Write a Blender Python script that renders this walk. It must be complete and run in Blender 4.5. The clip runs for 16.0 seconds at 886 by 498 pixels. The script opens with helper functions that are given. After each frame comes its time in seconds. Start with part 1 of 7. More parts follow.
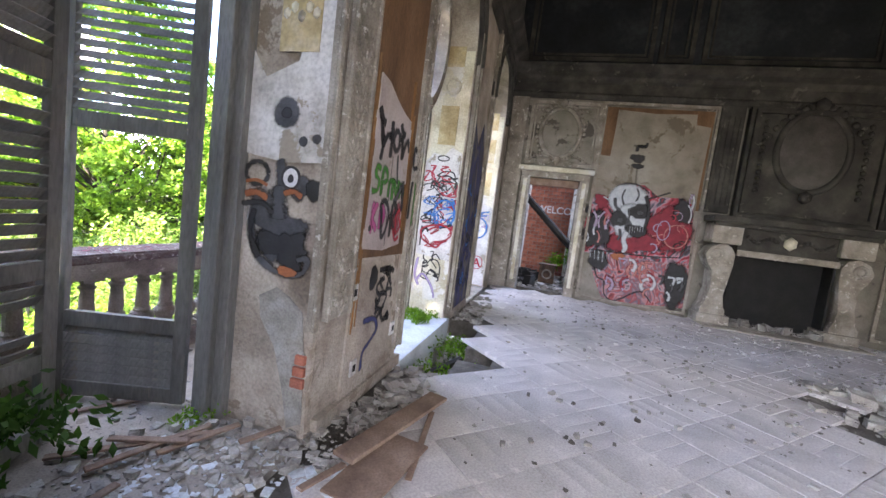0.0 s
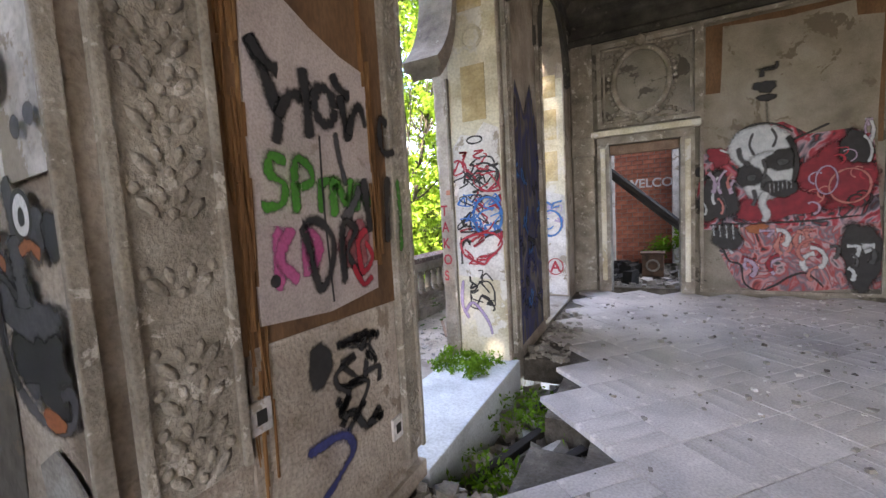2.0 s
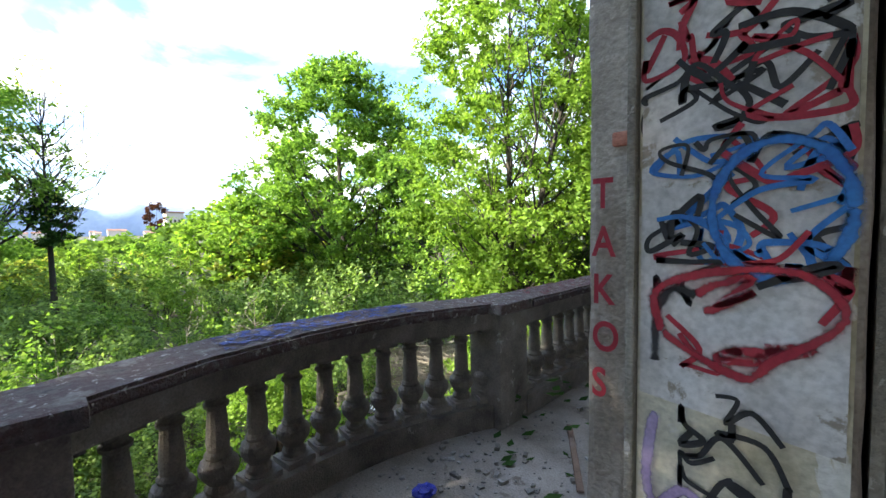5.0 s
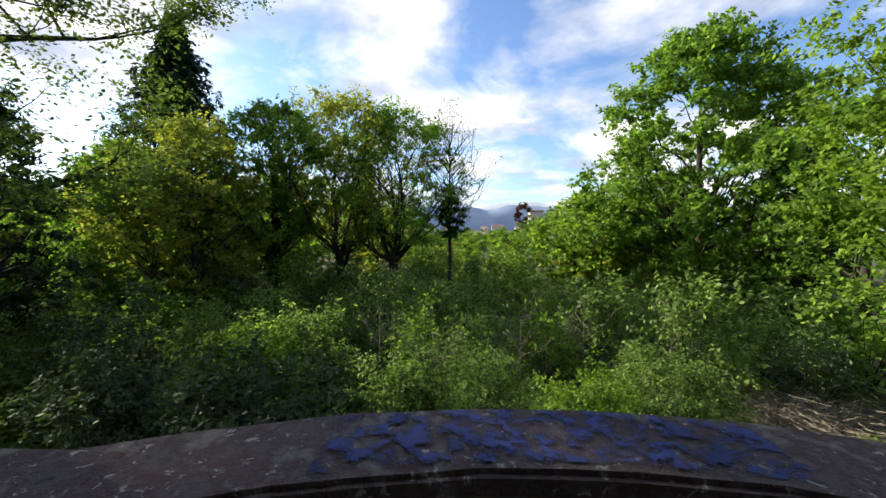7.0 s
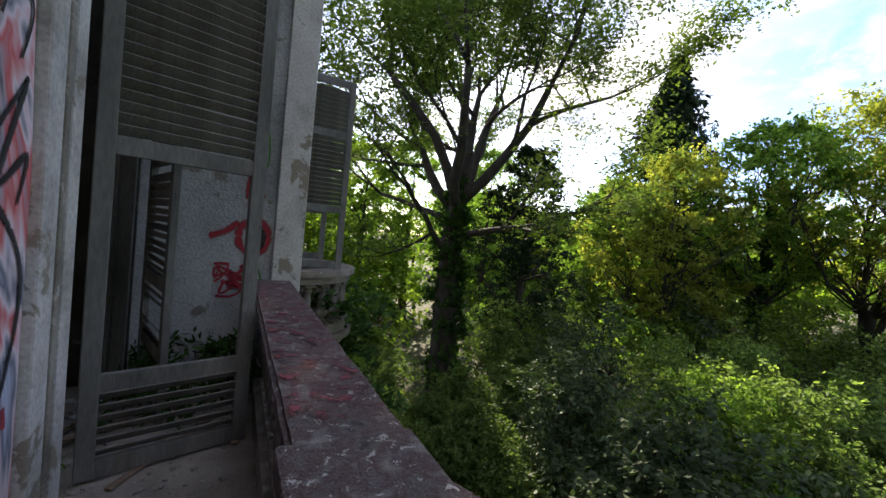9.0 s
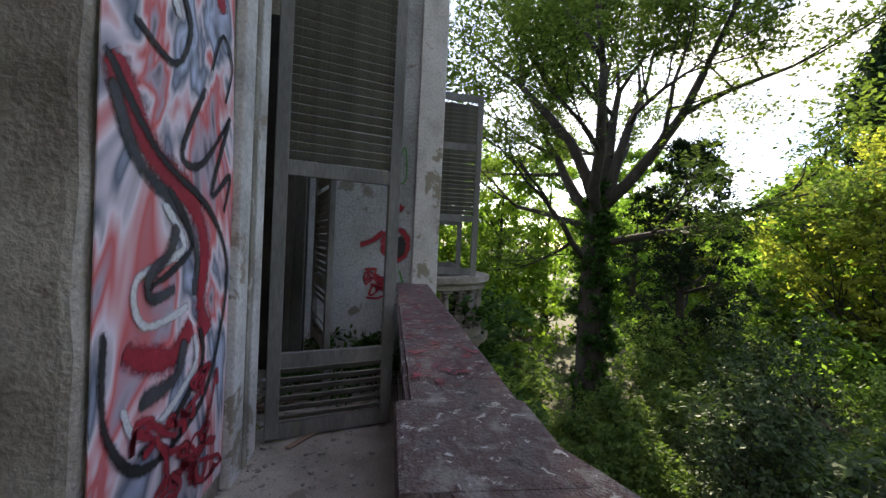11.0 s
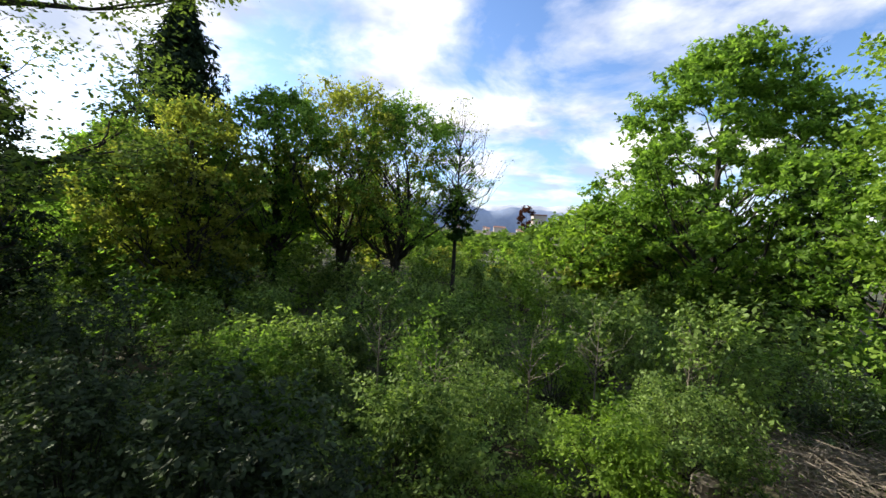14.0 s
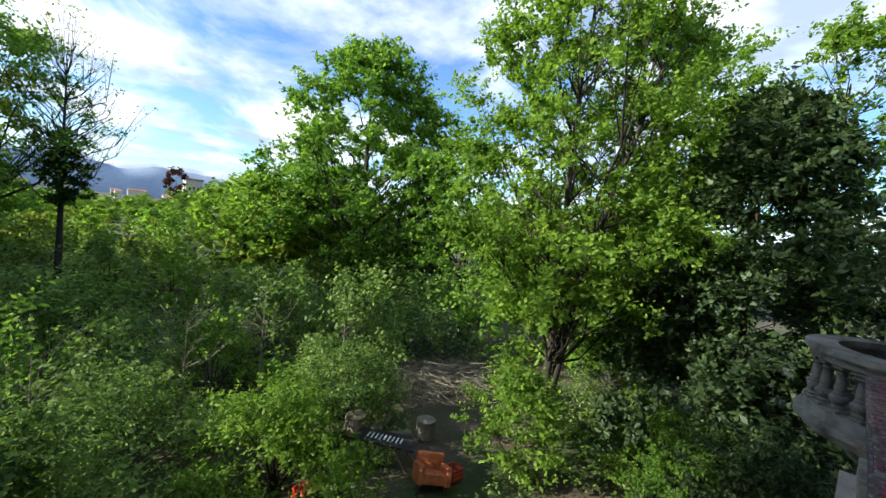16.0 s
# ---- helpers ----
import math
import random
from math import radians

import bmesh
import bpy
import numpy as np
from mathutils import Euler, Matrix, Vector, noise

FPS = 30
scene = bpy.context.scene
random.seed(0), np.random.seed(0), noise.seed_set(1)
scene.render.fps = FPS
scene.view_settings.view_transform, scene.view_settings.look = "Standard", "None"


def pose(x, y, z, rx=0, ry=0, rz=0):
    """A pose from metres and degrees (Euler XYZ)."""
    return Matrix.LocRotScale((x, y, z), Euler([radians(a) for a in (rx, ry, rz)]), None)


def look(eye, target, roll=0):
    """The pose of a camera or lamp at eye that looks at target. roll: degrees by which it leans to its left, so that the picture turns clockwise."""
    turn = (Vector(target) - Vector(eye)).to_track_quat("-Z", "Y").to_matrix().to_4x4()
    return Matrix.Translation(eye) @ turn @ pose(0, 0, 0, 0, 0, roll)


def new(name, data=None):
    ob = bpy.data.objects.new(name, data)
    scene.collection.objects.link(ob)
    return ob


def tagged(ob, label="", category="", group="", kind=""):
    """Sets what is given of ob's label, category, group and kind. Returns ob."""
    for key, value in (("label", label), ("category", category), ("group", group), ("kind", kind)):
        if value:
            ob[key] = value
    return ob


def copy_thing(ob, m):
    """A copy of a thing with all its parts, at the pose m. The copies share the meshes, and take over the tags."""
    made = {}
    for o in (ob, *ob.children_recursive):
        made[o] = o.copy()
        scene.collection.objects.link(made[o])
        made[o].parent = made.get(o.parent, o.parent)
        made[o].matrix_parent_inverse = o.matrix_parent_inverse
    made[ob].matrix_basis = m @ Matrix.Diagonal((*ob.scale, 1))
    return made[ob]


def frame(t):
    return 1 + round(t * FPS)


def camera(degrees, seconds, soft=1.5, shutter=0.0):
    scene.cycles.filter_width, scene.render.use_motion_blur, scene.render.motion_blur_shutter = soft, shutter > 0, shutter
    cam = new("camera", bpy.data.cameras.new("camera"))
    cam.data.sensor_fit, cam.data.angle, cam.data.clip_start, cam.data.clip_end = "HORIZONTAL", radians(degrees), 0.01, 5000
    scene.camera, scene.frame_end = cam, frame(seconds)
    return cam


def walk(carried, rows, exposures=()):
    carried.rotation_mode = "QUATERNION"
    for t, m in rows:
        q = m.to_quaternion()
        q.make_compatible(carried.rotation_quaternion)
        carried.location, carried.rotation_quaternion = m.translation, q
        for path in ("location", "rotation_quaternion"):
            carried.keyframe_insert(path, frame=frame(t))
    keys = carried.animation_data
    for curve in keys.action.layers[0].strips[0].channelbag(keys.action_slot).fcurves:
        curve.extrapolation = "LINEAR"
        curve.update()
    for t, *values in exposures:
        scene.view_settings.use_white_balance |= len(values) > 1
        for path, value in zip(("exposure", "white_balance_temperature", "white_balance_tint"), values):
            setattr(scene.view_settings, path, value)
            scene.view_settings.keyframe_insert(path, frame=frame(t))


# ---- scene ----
cam = camera(95.5, 16.0, soft=1.5, shutter=0.0)
PATH = [
    (0, look((0.000, 0.000, 1.518), (-1.026, 3.850, 1.160), 7.18)),
    (0.5, look((0.049, 0.370, 1.498), (-1.389, 4.088, 1.169), 4.27)),
    (1, look((0.051, 0.785, 1.480), (-1.305, 4.525, 1.066), 2.31)),
    (1.5, look((-0.041, 1.175, 1.500), (-1.466, 4.886, 1.057), 0.06)),
    (2, look((-0.065, 1.663, 1.550), (-1.895, 5.202, 1.202), -3.28)),
    (2.5, look((-0.246, 2.100, 1.582), (-2.138, 5.623, 1.513), -3.87)),
    (3, look((-0.256, 2.588, 1.598), (-2.060, 6.152, 1.812), -4.24)),
    (3.2, look((-0.283, 2.793, 1.614), (-2.121, 6.342, 1.774), -3.44)),
    (4.2, look((-0.860, 3.640, 1.560), (-3.390, 6.730, 1.500), -2.00)),
    (5.3, look((-1.603, 4.250, 1.450), (-4.636, 6.846, 1.201), -0.57)),
    (5.5, look((-1.767, 4.450, 1.480), (-5.026, 6.759, 1.263), -0.56)),
    (6, look((-1.935, 4.820, 1.490), (-5.636, 6.331, 1.352), 0.14)),
    (6.5, look((-2.150, 4.940, 1.520), (-6.047, 5.818, 1.322), 0.30)),
    (7, look((-2.433, 4.943, 1.500), (-6.426, 4.835, 1.285), 0.27)),
    (7.5, look((-2.625, 4.931, 1.492), (-6.392, 3.604, 1.273), 0.58)),
    (8, look((-2.743, 4.922, 1.498), (-5.904, 2.479, 1.301), 2.13)),
    (8.5, look((-2.820, 4.862, 1.502), (-5.345, 1.763, 1.356), 4.05)),
    (9, look((-2.911, 4.780, 1.514), (-4.735, 1.223, 1.376), 5.61)),
    (10.2, look((-2.990, 4.810, 1.440), (-2.500, 0.840, 1.330), 3.80)),
    (11.5, look((-3.035, 4.855, 1.367), (-4.486, 1.128, 1.281), 2.07)),
    (12, look((-3.095, 4.862, 1.357), (-5.222, 1.476, 1.253), 2.23)),
    (12.5, look((-3.170, 4.821, 1.358), (-6.028, 2.025, 1.231), 2.69)),
    (13, look((-3.270, 4.680, 1.660), (-6.768, 2.748, 1.485), 2.92)),
    (13.5, look((-3.420, 4.580, 1.810), (-7.286, 3.573, 1.603), 3.33)),
    (14, look((-3.490, 4.560, 1.830), (-7.482, 4.450, 1.594), 3.83)),
    (14.5, look((-3.500, 4.560, 1.830), (-7.404, 5.392, 1.572), 4.19)),
    (15, look((-3.500, 4.560, 1.830), (-7.215, 6.020, 1.566), 4.49)),
    (15.5, look((-3.500, 4.560, 1.830), (-6.886, 6.675, 1.579), 5.42)),
    (16, look((-3.500, 4.560, 1.830), (-6.383, 7.324, 1.603), 6.28)),
]
EXPOSURES = [(0.0, 4.6, 6900, 20), (1.5, 4.3, 7400, 20), (2.5, 4.1, 7600, 20), (3.2, 4.0, 7500, 20), (4.4, 2.9, 6900, 10), (5.3, 2.35, 6500, 8), (6.0, 1.7, 6600, 8), (7.0, 1.05, 6800, 11), (8.0, 1.0, 7000, 13), (9.0, 1.65, 7100, 16), (11.5, 2.0, 7200, 17), (13.0, 1.3, 6800, 14), (14.5, 1.1, 6500, 11), (16.0, 1.2, 6250, 5)]
walk(cam, PATH, EXPOSURES)

# ---------------------------------------------------------------- sky and sun
SUN_YAW, SUN_UP = 155.5, 25.0
sun_way = Vector((-math.sin(radians(SUN_YAW)) * math.cos(radians(SUN_UP)), math.cos(radians(SUN_YAW)) * math.cos(radians(SUN_UP)), math.sin(radians(SUN_UP))))
world = bpy.data.worlds.new("world")
scene.world = world
world.use_nodes = True
wt = world.node_tree
bg = wt.nodes["Background"]
sky = wt.nodes.new("ShaderNodeTexSky")
sky.sky_type, sky.sun_disc = "NISHITA", False
sky.sun_elevation = radians(SUN_UP)
sky.sun_rotation = math.atan2(sun_way.x, sun_way.y)
sky.air_density, sky.dust_density, sky.ozone_density = 1.0, 0.6, 2.0
coord = wt.nodes.new("ShaderNodeTexCoord")
sep = wt.nodes.new("ShaderNodeSeparateXYZ")
wt.links.new(coord.outputs["Generated"], sep.inputs[0])
# clouds lie on a high sheet: the direction is divided by its height
lift = wt.nodes.new("ShaderNodeMath")
lift.operation, lift.inputs[1].default_value = "ADD", 0.16
wt.links.new(sep.outputs["Z"], lift.inputs[0])
clip = wt.nodes.new("ShaderNodeMath")
clip.operation, clip.inputs[1].default_value = "MAXIMUM", 0.08
wt.links.new(lift.outputs[0], clip.inputs[0])
sheet = wt.nodes.new("ShaderNodeVectorMath")
sheet.operation = "DIVIDE"
wt.links.new(coord.outputs["Generated"], sheet.inputs[0])
wt.links.new(clip.outputs[0], sheet.inputs[1])
cloud = wt.nodes.new("ShaderNodeTexNoise")
cloud.inputs["Scale"].default_value, cloud.inputs["Detail"].default_value = 1.15, 9.0
cloud.inputs["Roughness"].default_value, cloud.inputs["Distortion"].default_value = 0.58, 0.35
wt.links.new(sheet.outputs[0], cloud.inputs["Vector"])
cover = wt.nodes.new("ShaderNodeValToRGB")
cover.color_ramp.elements[0].position, cover.color_ramp.elements[1].position = 0.43, 0.60
wt.links.new(cloud.outputs["Fac"], cover.inputs[0])
shade = wt.nodes.new("ShaderNodeTexNoise")
shade.inputs["Scale"].default_value, shade.inputs["Detail"].default_value = 2.6, 6.0
wt.links.new(sheet.outputs[0], shade.inputs["Vector"])
tone = wt.nodes.new("ShaderNodeValToRGB")
tone.color_ramp.elements[0].position, tone.color_ramp.elements[1].position = 0.38, 0.6
tone.color_ramp.elements[0].color, tone.color_ramp.elements[1].color = (3.0, 3.5, 4.5, 1), (6.6, 6.7, 6.9, 1)
wt.links.new(shade.outputs["Fac"], tone.inputs[0])
blue = wt.nodes.new("ShaderNodeMixRGB")
blue.blend_type, blue.inputs[0].default_value = "MULTIPLY", 1.0
blue.inputs[2].default_value = (0.85, 1.0, 1.22, 1)
wt.links.new(sky.outputs[0], blue.inputs[1])
blend = wt.nodes.new("ShaderNodeMixRGB")
wt.links.new(cover.outputs[0], blend.inputs[0])
wt.links.new(blue.outputs[0], blend.inputs[1])
wt.links.new(tone.outputs[0], blend.inputs[2])
wt.links.new(blend.outputs[0], bg.inputs[0])
bg.inputs[1].default_value = 0.10
sun = new("sun", bpy.data.lights.new("sun", "SUN"))
sun.data.energy, sun.data.angle, sun.data.color = 5.0, radians(0.6), (1.0, 0.92, 0.76)
sun.matrix_world = look(sun_way * 60, (0, 0, 0))
# fill lamps added in two unseen end-wall windows, standing in for daylight
for name_, at_, to_ in (("fill_light_1", (1.6, -2.9, 2.4), (1.0, 3.2, 0.0)), ("fill_light_2", (5.0, -2.9, 2.4), (4.0, 3.4, 0.0))):
    lamp = new(name_, bpy.data.lights.new(name_, "AREA"))
    lamp.data.shape, lamp.data.size, lamp.data.size_y, lamp.data.energy = "RECTANGLE", 1.6, 3.4, 3
    lamp.data.color = (0.9, 0.95, 1.0)
    lamp.data.spread = radians(80)
    lamp.matrix_world = look(at_, to_)

# ---------------------------------------------------------------- materials


def surf(name, cols, scale=1.5, fine=40.0, rough=0.85, bump=0.35, depth=0.02, metal=0.0, stretch=(1, 1, 1), random=0.0, speck=0.28, peel=None):
    """A worn surface: broad stains between the colours, fine grain over them, relief."""
    m = bpy.data.materials.new(name)
    m.use_nodes = True
    nt = m.node_tree
    n, l = nt.nodes, nt.links
    b = n["Principled BSDF"]
    tc = n.new("ShaderNodeTexCoord")
    mp = n.new("ShaderNodeMapping")
    mp.inputs["Scale"].default_value = stretch
    l.new(tc.outputs["Object"], mp.inputs[0])
    broad = n.new("ShaderNodeTexNoise")
    broad.inputs["Scale"].default_value, broad.inputs["Detail"].default_value = scale, 8
    broad.inputs["Roughness"].default_value = 0.62
    l.new(mp.outputs[0], broad.inputs["Vector"])
    ramp = n.new("ShaderNodeValToRGB")
    els = ramp.color_ramp.elements
    while len(els) < len(cols):
        els.new(0.5)
    for i, c in enumerate(cols):
        els[i].position = 0.3 + 0.42 * i / max(1, len(cols) - 1)
        els[i].color = (*c, 1)
    l.new(broad.outputs["Fac"], ramp.inputs[0])
    grain = n.new("ShaderNodeTexNoise")
    grain.inputs["Scale"].default_value, grain.inputs["Detail"].default_value = fine * 1.8, 6
    l.new(mp.outputs[0], grain.inputs["Vector"])
    gr = n.new("ShaderNodeValToRGB")
    gr.color_ramp.elements[0].position, gr.color_ramp.elements[1].position = 0.3, 0.62
    gr.color_ramp.elements[0].color = (1 - speck, 1 - speck, 1 - speck, 1)
    l.new(grain.outputs["Fac"], gr.inputs[0])
    mul = n.new("ShaderNodeMixRGB")
    mul.blend_type, mul.inputs[0].default_value = "MULTIPLY", 1.0
    l.new(ramp.outputs[0], mul.inputs[1])
    l.new(gr.outputs[0], mul.inputs[2])
    out = mul.outputs[0]
    if peel:
        flake = n.new("ShaderNodeTexNoise")
        flake.inputs["Scale"].default_value, flake.inputs["Detail"].default_value, flake.inputs["Roughness"].default_value = peel[1], 9, 0.66
        flake.inputs["Distortion"].default_value = 0.4
        l.new(mp.outputs[0], flake.inputs["Vector"])
        edge = n.new("ShaderNodeValToRGB")
        edge.color_ramp.elements[0].position, edge.color_ramp.elements[1].position = peel[2], peel[2] + 0.025
        l.new(flake.outputs["Fac"], edge.inputs[0])
        over = n.new("ShaderNodeMixRGB")
        l.new(edge.outputs[0], over.inputs[0])
        l.new(out, over.inputs[1])
        under = n.new("ShaderNodeMixRGB")
        under.blend_type, under.inputs[0].default_value = "MULTIPLY", 0.6
        under.inputs[1].default_value = (*peel[0], 1)
        l.new(gr.outputs[0], under.inputs[2])
        l.new(under.outputs[0], over.inputs[2])
        out = over.outputs[0]
    if random:
        info = n.new("ShaderNodeObjectInfo")
        mr = n.new("ShaderNodeMapRange")
        mr.inputs[3].default_value, mr.inputs[4].default_value = 1 - random, 1 + random
        l.new(info.outputs["Random"], mr.inputs[0])
        mm = n.new("ShaderNodeMixRGB")
        mm.blend_type, mm.inputs[0].default_value = "MULTIPLY", 1.0
        l.new(out, mm.inputs[1])
        l.new(mr.outputs[0], mm.inputs[2])
        out = mm.outputs[0]
    l.new(out, b.inputs["Base Color"])
    b.inputs["Roughness"].default_value, b.inputs["Metallic"].default_value = rough, metal
    add = n.new("ShaderNodeMath")
    add.operation = "ADD"
    l.new(broad.outputs["Fac"], add.inputs[0])
    l.new(grain.outputs["Fac"], add.inputs[1])
    bp = n.new("ShaderNodeBump")
    bp.inputs["Strength"].default_value, bp.inputs["Distance"].default_value = bump, depth
    l.new(add.outputs[0], bp.inputs["Height"])
    l.new(bp.outputs[0], b.inputs["Normal"])
    return m


def leafy(name, dark, light, see=0.45, gloss=0.007):
    """Leaves: each one its own tint, letting light through."""
    m = bpy.data.materials.new(name)
    m.use_nodes = True
    n, l = m.node_tree.nodes, m.node_tree.links
    out = n["Material Output"]
    n.remove(n["Principled BSDF"])
    geo = n.new("ShaderNodeNewGeometry")
    tc = n.new("ShaderNodeTexCoord")
    no = n.new("ShaderNodeTexNoise")
    no.inputs["Scale"].default_value, no.inputs["Detail"].default_value = 0.45, 3
    l.new(tc.outputs["Object"], no.inputs["Vector"])
    mix = n.new("ShaderNodeMath")
    mix.operation = "MULTIPLY_ADD"
    mix.inputs[1].default_value = 0.45
    l.new(geo.outputs["Random Per Island"], mix.inputs[0])
    l.new(no.outputs["Fac"], mix.inputs[2])
    ramp = n.new("ShaderNodeValToRGB")
    ramp.color_ramp.elements[0].position, ramp.color_ramp.elements[1].position = 0.4, 1.0
    ramp.color_ramp.elements[0].color, ramp.color_ramp.elements[1].color = (*dark, 1), (*light, 1)
    l.new(mix.outputs[0], ramp.inputs[0])
    df = n.new("ShaderNodeBsdfDiffuse")
    tl = n.new("ShaderNodeBsdfTranslucent")
    gl = n.new("ShaderNodeBsdfGlossy")
    gl.inputs["Roughness"].default_value = 0.55
    gl.inputs["Color"].default_value = (0.8, 0.85, 0.8, 1)
    tint = n.new("ShaderNodeMixRGB")
    tint.blend_type, tint.inputs[0].default_value = "MULTIPLY", 1.0
    tint.inputs[2].default_value = (1.3, 1.35, 0.75, 1)
    l.new(ramp.outputs[0], df.inputs[0])
    l.new(ramp.outputs[0], tint.inputs[1])
    l.new(tint.outputs[0], tl.inputs[0])
    a = n.new("ShaderNodeMixShader")
    a.inputs[0].default_value = see
    l.new(df.outputs[0], a.inputs[1])
    l.new(tl.outputs[0], a.inputs[2])
    c = n.new("ShaderNodeMixShader")
    c.inputs[0].default_value = gloss
    l.new(a.outputs[0], c.inputs[1])
    l.new(gl.outputs[0], c.inputs[2])
    l.new(c.outputs[0], out.inputs[0])
    return m


def swirl(name, cols, scale, warp=2.5, stretch=(1, 1, 1)):
    """Sprayed mural paint: flowing bands of colour."""
    m = bpy.data.materials.new(name)
    m.use_nodes = True
    n, l = m.node_tree.nodes, m.node_tree.links
    b = n["Principled BSDF"]
    tc = n.new("ShaderNodeTexCoord")
    mp = n.new("ShaderNodeMapping")
    mp.inputs["Scale"].default_value = stretch
    l.new(tc.outputs["Object"], mp.inputs[0])
    no = n.new("ShaderNodeTexNoise")
    no.inputs["Scale"].default_value, no.inputs["Detail"].default_value, no.inputs["Distortion"].default_value = scale, 2.5, warp
    l.new(mp.outputs[0], no.inputs["Vector"])
    ramp = n.new("ShaderNodeValToRGB")
    els = ramp.color_ramp.elements
    while len(els) < len(cols):
        els.new(0.5)
    for i, c in enumerate(cols):
        els[i].position = 0.3 + 0.4 * i / (len(cols) - 1)
        els[i].color = (*c, 1)
    l.new(no.outputs["Fac"], ramp.inputs[0])
    l.new(ramp.outputs[0], b.inputs["Base Color"])
    b.inputs["Roughness"].default_value = 0.7
    return m


PLASTER = surf("old_plaster", [(0.17, 0.135, 0.105), (0.4, 0.345, 0.29), (0.6, 0.545, 0.48)], 1.6, 30, 0.9, 0.6, 0.02, peel=((0.25, 0.205, 0.16), 2.2, 0.57))
GREYWALL = surf("grey_plaster", [(0.1, 0.09, 0.07), (0.22, 0.2, 0.165), (0.34, 0.315, 0.265)], 1.1, 35, 0.9, 0.5, 0.025, peel=((0.09, 0.08, 0.065), 2.0, 0.57))
STUCCO = surf("stucco_mouldings", [(0.14, 0.12, 0.095), (0.29, 0.26, 0.215), (0.44, 0.405, 0.35)], 3, 45, 0.9, 0.5, 0.02, peel=((0.47, 0.435, 0.385), 11.0, 0.59))
WHITEWASH = surf("white_paint", [(0.3, 0.28, 0.26), (0.6, 0.58, 0.56), (0.74, 0.73, 0.72)], 2.2, 25, 0.85, 0.3, 0.01, peel=((0.3, 0.26, 0.21), 2.6, 0.58))
CREAM = surf("cream_paint", [(0.4, 0.34, 0.22), (0.62, 0.58, 0.45), (0.72, 0.7, 0.6)], 1.8, 22, 0.85, 0.4, 0.015, peel=((0.62, 0.6, 0.55), 3.0, 0.57))
# cream canvas toned down: the far wall's shade is in its colour
CANVAS = surf("shaded_canvas", [(0.1482, 0.1287, 0.0975), (0.2652, 0.2379, 0.1911), (0.351, 0.3237, 0.273)], 1.4, 60, 0.9, 0.4, 0.012, peel=((0.156, 0.1287, 0.0936), 2.4, 0.6))
# white paint greyed to hold the shade on the pier's room side
PANELWHITE = surf("shaded_white_panel", [(0.24, 0.2024, 0.1911), (0.4, 0.345, 0.3276), (0.5, 0.437, 0.4186)], 2.0, 60, 0.8, 0.3, 0.006, peel=((0.3, 0.2484, 0.2184), 3.0, 0.62))
OCHRE = surf("ochre_panel", [(0.3, 0.22, 0.1), (0.5, 0.4, 0.22), (0.62, 0.56, 0.42)], 3, 20, 0.85, 0.3, 0.01)
BROWNBOARD = surf("bare_brown_board", [(0.07, 0.035, 0.015), (0.16, 0.085, 0.04), (0.22, 0.13, 0.07)], 2, 30, 0.9, 0.4, 0.01, stretch=(1, 1, 0.4))
OUTWALL = surf("weathered_render", [(0.2, 0.2, 0.2), (0.42, 0.43, 0.44), (0.58, 0.58, 0.57)], 0.9, 25, 0.9, 0.4, 0.02, peel=((0.22, 0.2, 0.17), 1.4, 0.58))
# blue fresco near black: the high wall's shade is put into its colour
UPPER = surf("shaded_fresco", [(0.0042, 0.0049, 0.0056), (0.0112, 0.0147, 0.0182), (0.042, 0.049, 0.0546)], 0.9, 8, 0.85, 0.2, 0.01, peel=((0.07, 0.0805, 0.0875), 1.3, 0.66))
# stucco darkened so that its colour carries the dimness of the upper hall
SHADESTUCCO = surf("shaded_stucco", [(0.0154, 0.014, 0.0119), (0.0455, 0.042, 0.035), (0.098, 0.091, 0.077)], 2.2, 40, 0.9, 0.4, 0.02, peel=((0.119, 0.112, 0.0945), 4.0, 0.62))
CONCRETE = surf("mossy_concrete", [(0.1, 0.082, 0.068), (0.26, 0.225, 0.19), (0.4, 0.36, 0.315)], 3.0, 60, 0.92, 0.7, 0.012, peel=((0.44, 0.41, 0.36), 7.0, 0.62))
RAILTOP = surf("worn_coping_paint", [(0.04, 0.034, 0.032), (0.14, 0.115, 0.105), (0.1, 0.06, 0.056), (0.2, 0.175, 0.16), (0.3, 0.275, 0.255)], 9.0, 70, 0.9, 0.9, 0.01, peel=((0.42, 0.395, 0.37), 24.0, 0.6))
DUSTY = surf("dusty_balcony", [(0.2, 0.175, 0.145), (0.33, 0.295, 0.255), (0.45, 0.41, 0.365)], 2.4, 50, 0.95, 0.5, 0.012, peel=((0.2, 0.17, 0.14), 2.5, 0.6))
FLOORTILE = surf("dusty_stone_tile", [(0.3224, 0.3, 0.2891), (0.5208, 0.492, 0.472), (0.6448, 0.606, 0.5782)], 1.1, 35, 0.75, 0.35, 0.006, random=0.05, peel=((0.62, 0.582, 0.5546), 3.5, 0.6))
SUBFLOOR = surf("earth_under_tiles", [(0.05, 0.043, 0.036), (0.11, 0.1, 0.085), (0.2, 0.18, 0.16)], 4, 30, 0.95, 0.8, 0.03)
MARBLE = surf("pale_threshold", [(0.42, 0.46, 0.5), (0.6, 0.65, 0.69), (0.68, 0.72, 0.75)], 2, 30, 0.6, 0.2, 0.004)
WOODGREY = surf("grey_shutter_paint", [(0.07812, 0.07552, 0.06944), (0.1562, 0.1527, 0.1415), (0.2517, 0.2457, 0.2274)], 3, 40, 0.75, 0.5, 0.006, stretch=(0.868, 0.868, 0.217), peel=((0.1736, 0.1562, 0.1302), 9.0, 0.62))
